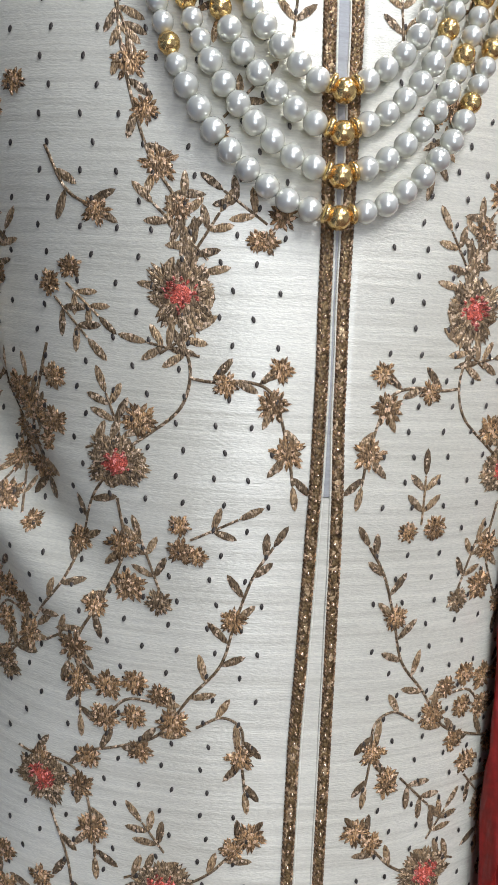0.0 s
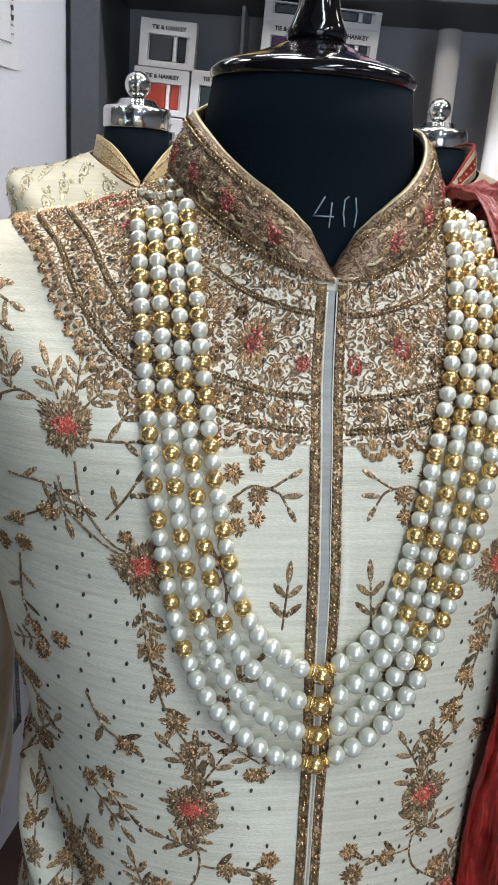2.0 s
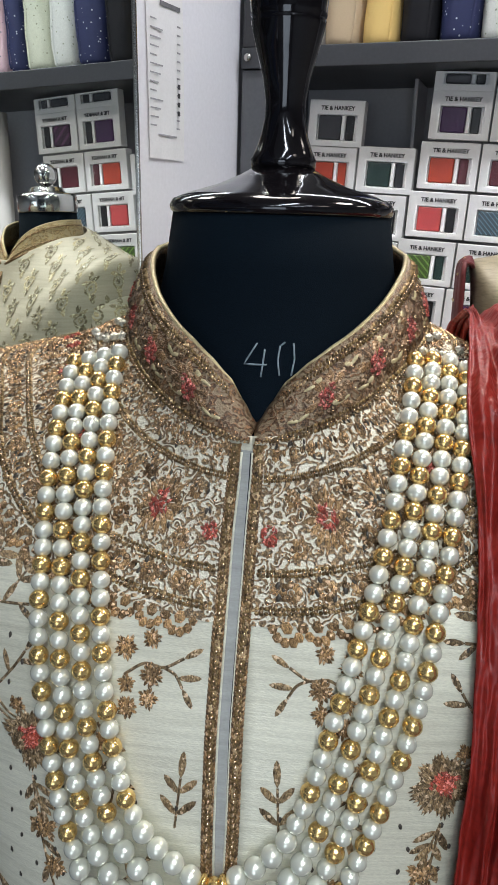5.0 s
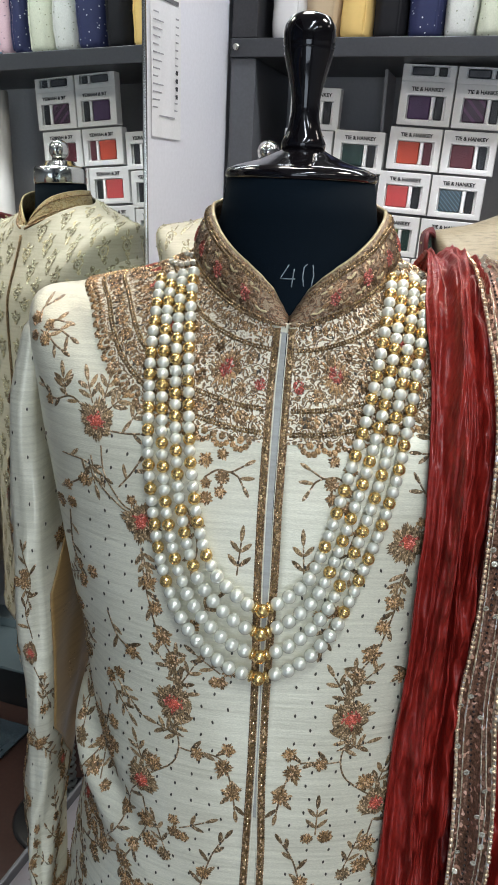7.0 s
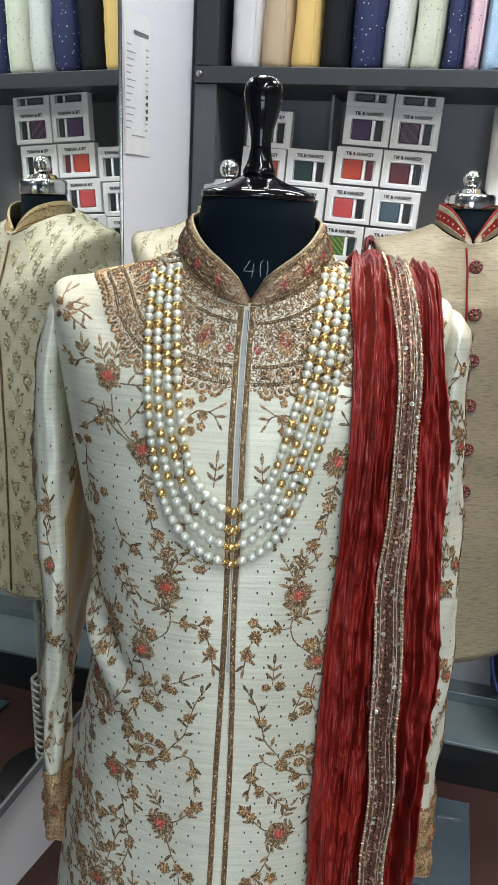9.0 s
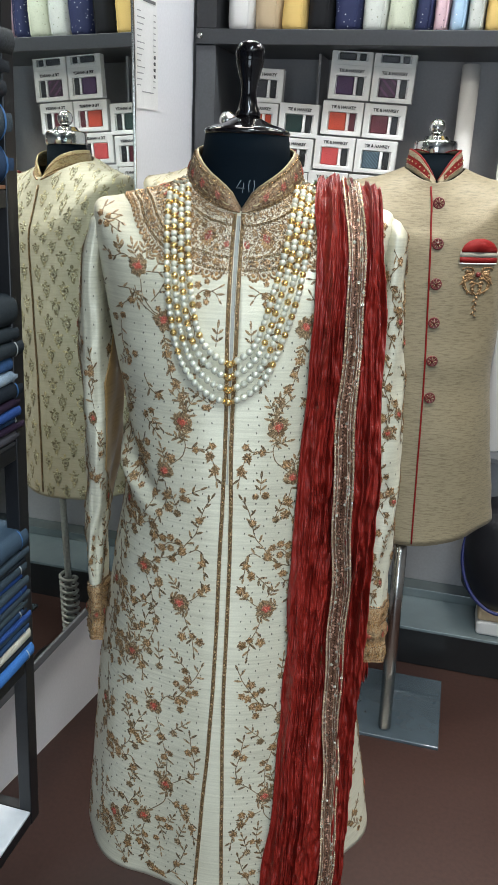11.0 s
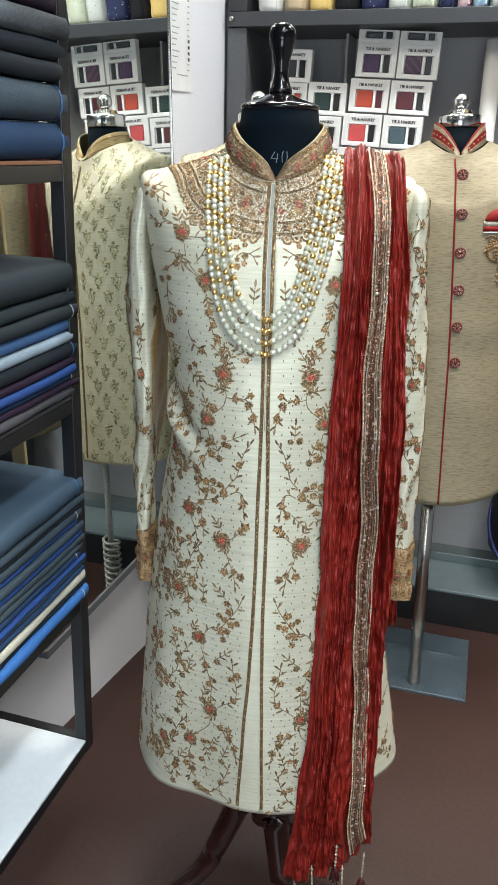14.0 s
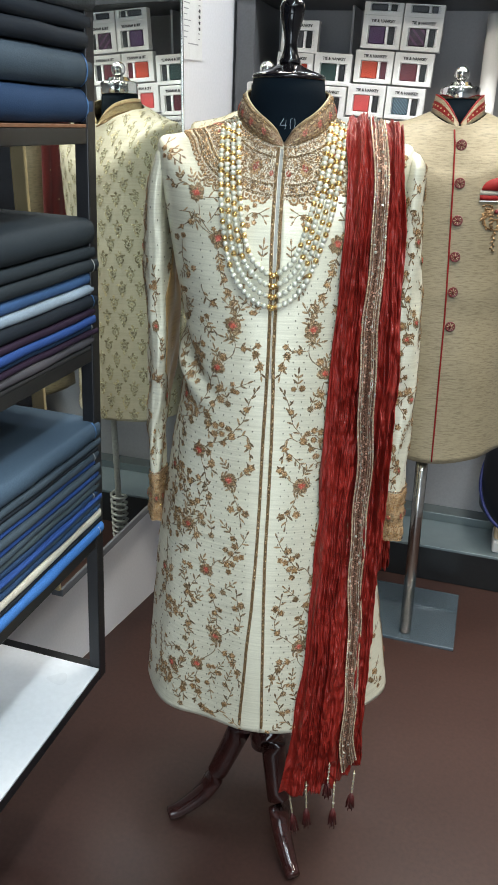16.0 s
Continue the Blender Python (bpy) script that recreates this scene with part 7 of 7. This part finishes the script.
WHITE_C, TAN_C, YELLOW_C, BLACK_C = cloth("white_shirting", (0.70, 0.68, 0.66), 0.04), cloth("tan_shirting", (0.52, 0.40, 0.26), 0.06), cloth("yellow_shirting", (0.72, 0.50, 0.18), 0.06), cloth("black_shirting", (0.015, 0.015, 0.017))
NAVY_DOT = printed("navy_dotted", (0.012, 0.018, 0.075), (0.5, 0.52, 0.55), 75, 0.12)
WHITE_PRINT = printed("white_printed", (0.62, 0.63, 0.58), (0.30, 0.32, 0.24), 80, 0.14)
CREAM_PRINT = printed("cream_printed", (0.60, 0.62, 0.48), (0.28, 0.28, 0.2), 70, 0.12)
PINK_DOT = printed("pink_dotted", (0.70, 0.48, 0.52), (0.2, 0.15, 0.2), 75, 0.12)
BLUE_DOT = printed("light_blue_dotted", (0.42, 0.58, 0.75), (0.9, 0.9, 0.9), 75, 0.12)


def bolt(x, width, material, label, lean, height=0.36):
    ob = thing("cloth_bolt", pose(x, 1.965, 2.046, 0, lean, 0), label, "cloth", "cloth bolts on the shelf")

    def pt(th, z):
        t = z / height
        e = min(1.0, z / 0.016)
        a = width / 2 * (0.80 + 0.20 * math.sqrt(e)) * (1 + 0.03 * math.sin(t * 9 + x * 20))
        b = 0.062 * (0.82 + 0.18 * math.sqrt(e))
        s, c = math.sin(th), math.cos(th)
        w = 0.0028 * noise.noise((s * 2 + x * 30, c * 2, z * 14)) + 0.0022 * noise.noise((s * 6, c * 6 + x * 9, z * 40))
        return Vector(((a + w) * math.copysign(abs(s) ** 0.72, s), -(b + w) * math.copysign(abs(c) ** 0.72, c), z))
    bm = grid_bm(pt, span(0, TAU, 36), [0, 0.002, 0.006, 0.012, 0.02] + span(0.04, height, 26))
    bmesh.ops.remove_doubles(bm, verts=bm.verts, dist=1e-5)
    bmesh.ops.contextual_create(bm, geom=[e for e in bm.edges if e.is_boundary and e.verts[0].co.z < 0.01])
    bmesh.ops.contextual_create(bm, geom=[e for e in bm.edges if e.is_boundary and e.verts[0].co.z > 0.01])
    bmesh.ops.recalc_face_normals(bm, faces=bm.faces)
    part("roll", bm, material, ob)
    fold = bmesh.new()
    prev = None
    for z in span(0.012, height * 0.98, 24):
        p = pt(0.45 + 0.06 * math.sin(z * 20), z)
        n = Vector((p.x * 0.3, -1, 0)).normalized()
        row = [fold.verts.new(p + n * 0.0006), fold.verts.new(p + n * 0.0035 + Vector((0.003, 0, 0))), fold.verts.new(p + n * 0.0006 + Vector((0.0055, 0, 0)))]
        if prev:
            for k in (0, 1):
                fold.faces.new((prev[k], prev[k + 1], row[k + 1], row[k]))
        prev = row
    bmesh.ops.recalc_face_normals(fold, faces=fold.faces)
    part("loose_edge", fold, material, ob)


for x, w, m_, words in (
    (-0.415, 0.088, WHITE_C, "white shirting bolt standing on the shelf"), (-0.33, 0.084, TAN_C, "tan shirting bolt standing on the shelf"), (-0.248, 0.078, YELLOW_C, "yellow shirting bolt standing on the shelf"),
    (-0.168, 0.078, BLACK_C, "black shirting bolt standing on the shelf"), (-0.083, 0.086, NAVY_DOT, "navy dotted shirting bolt standing on the shelf"), (-0.003, 0.072, WHITE_PRINT, "white printed shirting bolt standing on the shelf"),
    (0.074, 0.078, CREAM_PRINT, "cream printed shirting bolt standing on the shelf"), (0.142, 0.052, NAVY_DOT, "navy dotted shirting bolt standing on the shelf"), (0.19, 0.044, PINK_DOT, "pink dotted shirting bolt standing on the shelf"),
    (0.238, 0.046, BLUE_DOT, "light blue dotted shirting bolt standing on the shelf"), (0.288, 0.048, WHITE_PRINT, "white printed shirting bolt standing on the shelf"), (0.342, 0.052, YELLOW_C, "yellow shirting bolt standing on the shelf"),
    (0.405, 0.066, WHITE_C, "white shirting bolt standing on the shelf"), (0.478, 0.070, TAN_C, "tan shirting bolt standing on the shelf"), (0.552, 0.068, BLACK_C, "black shirting bolt standing on the shelf"),
):
    bolt(x, w, m_, words, 1.6)

# white tube leaning in the bay at the right, round fan-like thing and boxes on the ledge
tb = thing("cloth_tube", pose(0.302, 2.0, 0.77, 0, -0.4, 0), "white rolled cloth tube standing in the shelf bay", "cloth")
part("roll", lathe_bm([(0, 0), (0.026, 0), (0.0275, 0.004), (0.0275, 1.20), (0.02, 1.203), (0, 1.203)], 28), WHITE_C, tb)
for x, r, h in ((0.445, 0.031, 1.17), (0.515, 0.034, 1.12)):
    t2 = thing("cloth_tube", pose(x, 2.0, 0.77, 0, -0.4, 0), "thick white rolled cloth tube standing in the shelf bay", "cloth")
    part("roll", lathe_bm([(0, 0), (r - 0.002, 0), (r, 0.004), (r, h), (r - 0.008, h + 0.003), (0, h + 0.003)], 28), WHITE_C, t2)
bag = thing("garment_bag", pose(0.612, 1.90, 0.258), "black bag with a navy rim on folded cloth", "bag")
part("body", lathe_bm([(0, 0), (0.10, 0), (0.135, 0.05), (0.145, 0.16), (0.135, 0.29), (0.10, 0.345), (0, 0.35)], 36), plain("black_nylon", (0.008, 0.008, 0.012), 0.5, 0, 300, 0.3, 0.4), bag)
rim = [Vector((0.145 * math.cos(TAU * k / 48) * 0.99, -0.03 + 0.11 * math.sin(TAU * k / 48), 0.17 + 0.16 * math.sin(TAU * k / 48))) for k in range(49)]
part("rim", tube_bm(rim, 0.006, 8), plain("navy_piping", (0.012, 0.02, 0.12), 0.45), bag, "navy piped rim")
for x, z0, h, c, words in ((0.60, 0.152, 0.055, WHITE_C, "white folded cloth on the ledge"), (0.60, 0.2075, 0.05, TAN_C, "beige folded cloth on the white one")):
    fc = thing("folded_cloth", pose(x, 1.865, z0), words, "cloth")
    softened(part("fold", box_bm(-0.055, 0.16, -0.06, 0.075, 0, h), c, fc, "", False), 0.012, 4)


# ---- rack of suiting cloth in front of the mirror ----
RX0, RX1, RY0, RY1 = -0.632, -0.346, -0.62, 0.404
RACK_M = Matrix.Translation((-0.346, 0, 0.42)) @ pose(0, 0, 0, 0, 1.06, 0) @ Matrix.Translation((0.346, 0, -0.42))


def cloth_rack():
    ob = thing("cloth_rack", RACK_M, "black steel rack with white shelves full of folded suiting", "rack")
    for x0, x1 in ((RX1 - 0.026, RX1), (RX0, RX0 + 0.026)):
        for y0, y1 in ((RY1 - 0.03, RY1), (RY0, RY0 + 0.03)):
            softened(part("post", box_bm(x0, x1, y0, y1, 0.418, 2.35), BLACK_METAL, ob, "black steel post", False), 0.002)
    for z in (0.452, 0.803, 1.217, 1.612, 2.33):
        for n_, b_ in (("front_rail", box_bm(RX1 - 0.025, RX1 - 0.001, RY0 + 0.031, RY1 - 0.031, z - 0.032, z - 0.006)), ("rear_rail", box_bm(RX0 + 0.001, RX0 + 0.025, RY0 + 0.031, RY1 - 0.031, z - 0.032, z - 0.006)),
                       ("end_rail", box_bm(RX0 + 0.027, RX1 - 0.027, RY1 - 0.026, RY1 - 0.002, z - 0.032, z - 0.006)), ("end_rail", box_bm(RX0 + 0.027, RX1 - 0.027, RY0 + 0.002, RY0 + 0.026, z - 0.032, z - 0.006))):
            softened(part(n_, b_, BLACK_METAL, ob, "", False), 0.002)
        top = WHITE_BOARD if z < 0.5 else (plain("oak_board_edge", (0.22, 0.10, 0.05), 0.5) if 1.6 < z < 1.7 else DARK_LAMINATE)
        softened(part("shelf_board", box_bm(RX0 + 0.001, RX1 - 0.001, RY0 + 0.002, RY1 - 0.0315, z - 0.0055, z), top, ob, "", False), 0.001)
    part("base_cabinet", box_bm(RX0, RX1 - 0.03, RY0, -0.17, -0.002, 0.419), DARK_LAMINATE, ob, "dark base cabinet", False)


cloth_rack()
SUIT = {
    "navy": cloth("navy_suiting", (0.028, 0.058, 0.125)), "slate": cloth("slate_suiting", (0.062, 0.098, 0.145)), "black": cloth("black_suiting", (0.020, 0.026, 0.036)), "tweed": cloth("grey_tweed", (0.22, 0.25, 0.29), 0.8),
    "plum": cloth("plum_suiting", (0.028, 0.016, 0.035)), "denim": cloth("denim_blue", (0.07, 0.15, 0.34), 0.4), "sky": cloth("pale_blue_weave", (0.40, 0.50, 0.62), 0.45), "charcoal": cloth("charcoal_suiting", (0.055, 0.077, 0.10)),
    "brown": cloth("brown_grey_suiting", (0.10, 0.095, 0.11)), "royal": cloth("royal_blue_suiting", (0.03, 0.075, 0.26)), "bright": cloth("bright_blue_lining", (0.06, 0.19, 0.52)), "cream": cloth("cream_suiting", (0.68, 0.64, 0.54)),
    "ink": cloth("ink_black_suiting", (0.026, 0.034, 0.042)), "teal": cloth("grey_green_suiting", (0.075, 0.105, 0.125)), "flannel": cloth("grey_flannel", (0.075, 0.105, 0.138), 0.4),
}
SELVEDGE = plain("blue_selvedge", (0.05, 0.16, 0.40), 0.6)
PALE_SELVEDGE = plain("pale_selvedge", (0.45, 0.47, 0.48), 0.6)


def folded_length(z0, h, colour, k, words):
    """A folded length of suiting: the fold faces out, the end shows the layers."""
    ob = thing("folded_suiting", RACK_M, words, "cloth", "folded suiting on the rack")
    out = -0.343 + {"cream": 0.006, "bright": 0.008}.get(colour, 0.0) + 0.0025 * math.sin(k * 2.7) + 0.0015 * math.sin(k * 5.1)
    end = 0.400 + 0.007 * math.sin(k * 1.9) + 0.003 * math.sin(k * 4.3)
    back = -0.618
    r = h / 2

    def section(y):
        pts = []
        for a in span(-math.pi / 2, math.pi / 2, 10):
            pts.append((out - r * 0.7 + r * 0.7 * math.cos(a), z0 + r + r * 0.97 * math.sin(a)))
        pts += [(back, z0 + h * 0.98), (back, z0 + h * 0.02)]
        return [Vector((x + 0.003 * noise.noise((y * 9, k, z * 5)), y, z + 0.0016 * noise.noise((y * 12, x * 12, k)))) for x, z in pts]
    bm = bmesh.new()
    rings = []
    ys = span(-0.56, end - 0.012, 22) + [end - 0.006, end - 0.002, end]
    for y in ys:
        ring = section(y)
        q = max(0.0, (y - (end - 0.012)) / 0.012)
        c = Vector((out - 0.13, y, z0 + r))
        rings.append([bm.verts.new(c + (p - c) * (1 - 0.10 * q * q) if q else p) for p in ring])
    n = len(rings[0])
    for a, b in zip(rings, rings[1:]):
        for j in range(n):
            bm.faces.new((a[j], a[(j + 1) % n], b[(j + 1) % n], b[j]))
    bm.faces.new(rings[0][::-1])
    bm.faces.new(rings[-1])
    bmesh.ops.recalc_face_normals(bm, faces=bm.faces)
    part("fold", bm, SUIT[colour], ob)
    if (z0 > 1.6 and colour in ("navy", "flannel", "slate")) or (z0 < 1.6 and k % 3 == 0):
        e = bmesh.new()
        prev = None
        for a in span(-1.2, 1.2, 8):
            x, z = out - r * 0.7 + (r * 0.7 + 0.0012) * math.cos(a), z0 + r + (r * 0.97 + 0.0012) * math.sin(a)
            row = [e.verts.new((x, end - 0.034, z)), e.verts.new((x, end - 0.034 + (0.005 if z0 > 1.6 else 0.003), z))]
            if prev:
                e.faces.new((prev[0], prev[1], row[1], row[0]))
            prev = row
        part("selvedge", e, SELVEDGE if z0 > 1.6 or k % 2 else PALE_SELVEDGE, ob, "coloured selvedge stripe")


STACKS = [
    (0.803, [(0.022, "bright"), (0.011, "black"), (0.022, "cream"), (0.010, "navy"), (0.012, "slate"), (0.009, "royal"), (0.013, "navy"), (0.017, "teal"), (0.013, "charcoal"), (0.012, "royal"), (0.016, "charcoal"), (0.010, "royal"), (0.018, "charcoal"), (0.009, "black"), (0.015, "charcoal"), (0.040, "slate")]),
    (1.217, [(0.020, "brown"), (0.010, "plum"), (0.010, "navy"), (0.016, "royal"), (0.013, "plum"), (0.027, "black"), (0.018, "sky"), (0.022, "denim"), (0.024, "ink"), (0.023, "ink"), (0.051, "ink")]),
    (1.612, [(0.056, "navy"), (0.057, "flannel"), (0.029, "black"), (0.028, "black"), (0.036, "tweed"), (0.030, "plum"), (0.030, "slate"), (0.036, "navy"), (0.034, "charcoal"), (0.04, "navy"), (0.04, "black")]),
]
count = 0
for z, items in STACKS:
    z += 0.0005
    for h, colour in items:
        folded_length(z, h, colour, count, "folded length of %s suiting cloth in a stack" % {"bright": "bright blue", "flannel": "grey flannel", "sky": "pale blue woven", "tweed": "grey tweed", "teal": "grey-green", "ink": "ink-black", "brown": "brown-grey", "royal": "royal blue"}.get(colour, colour))
        z += h + 0.0004
        count += 1
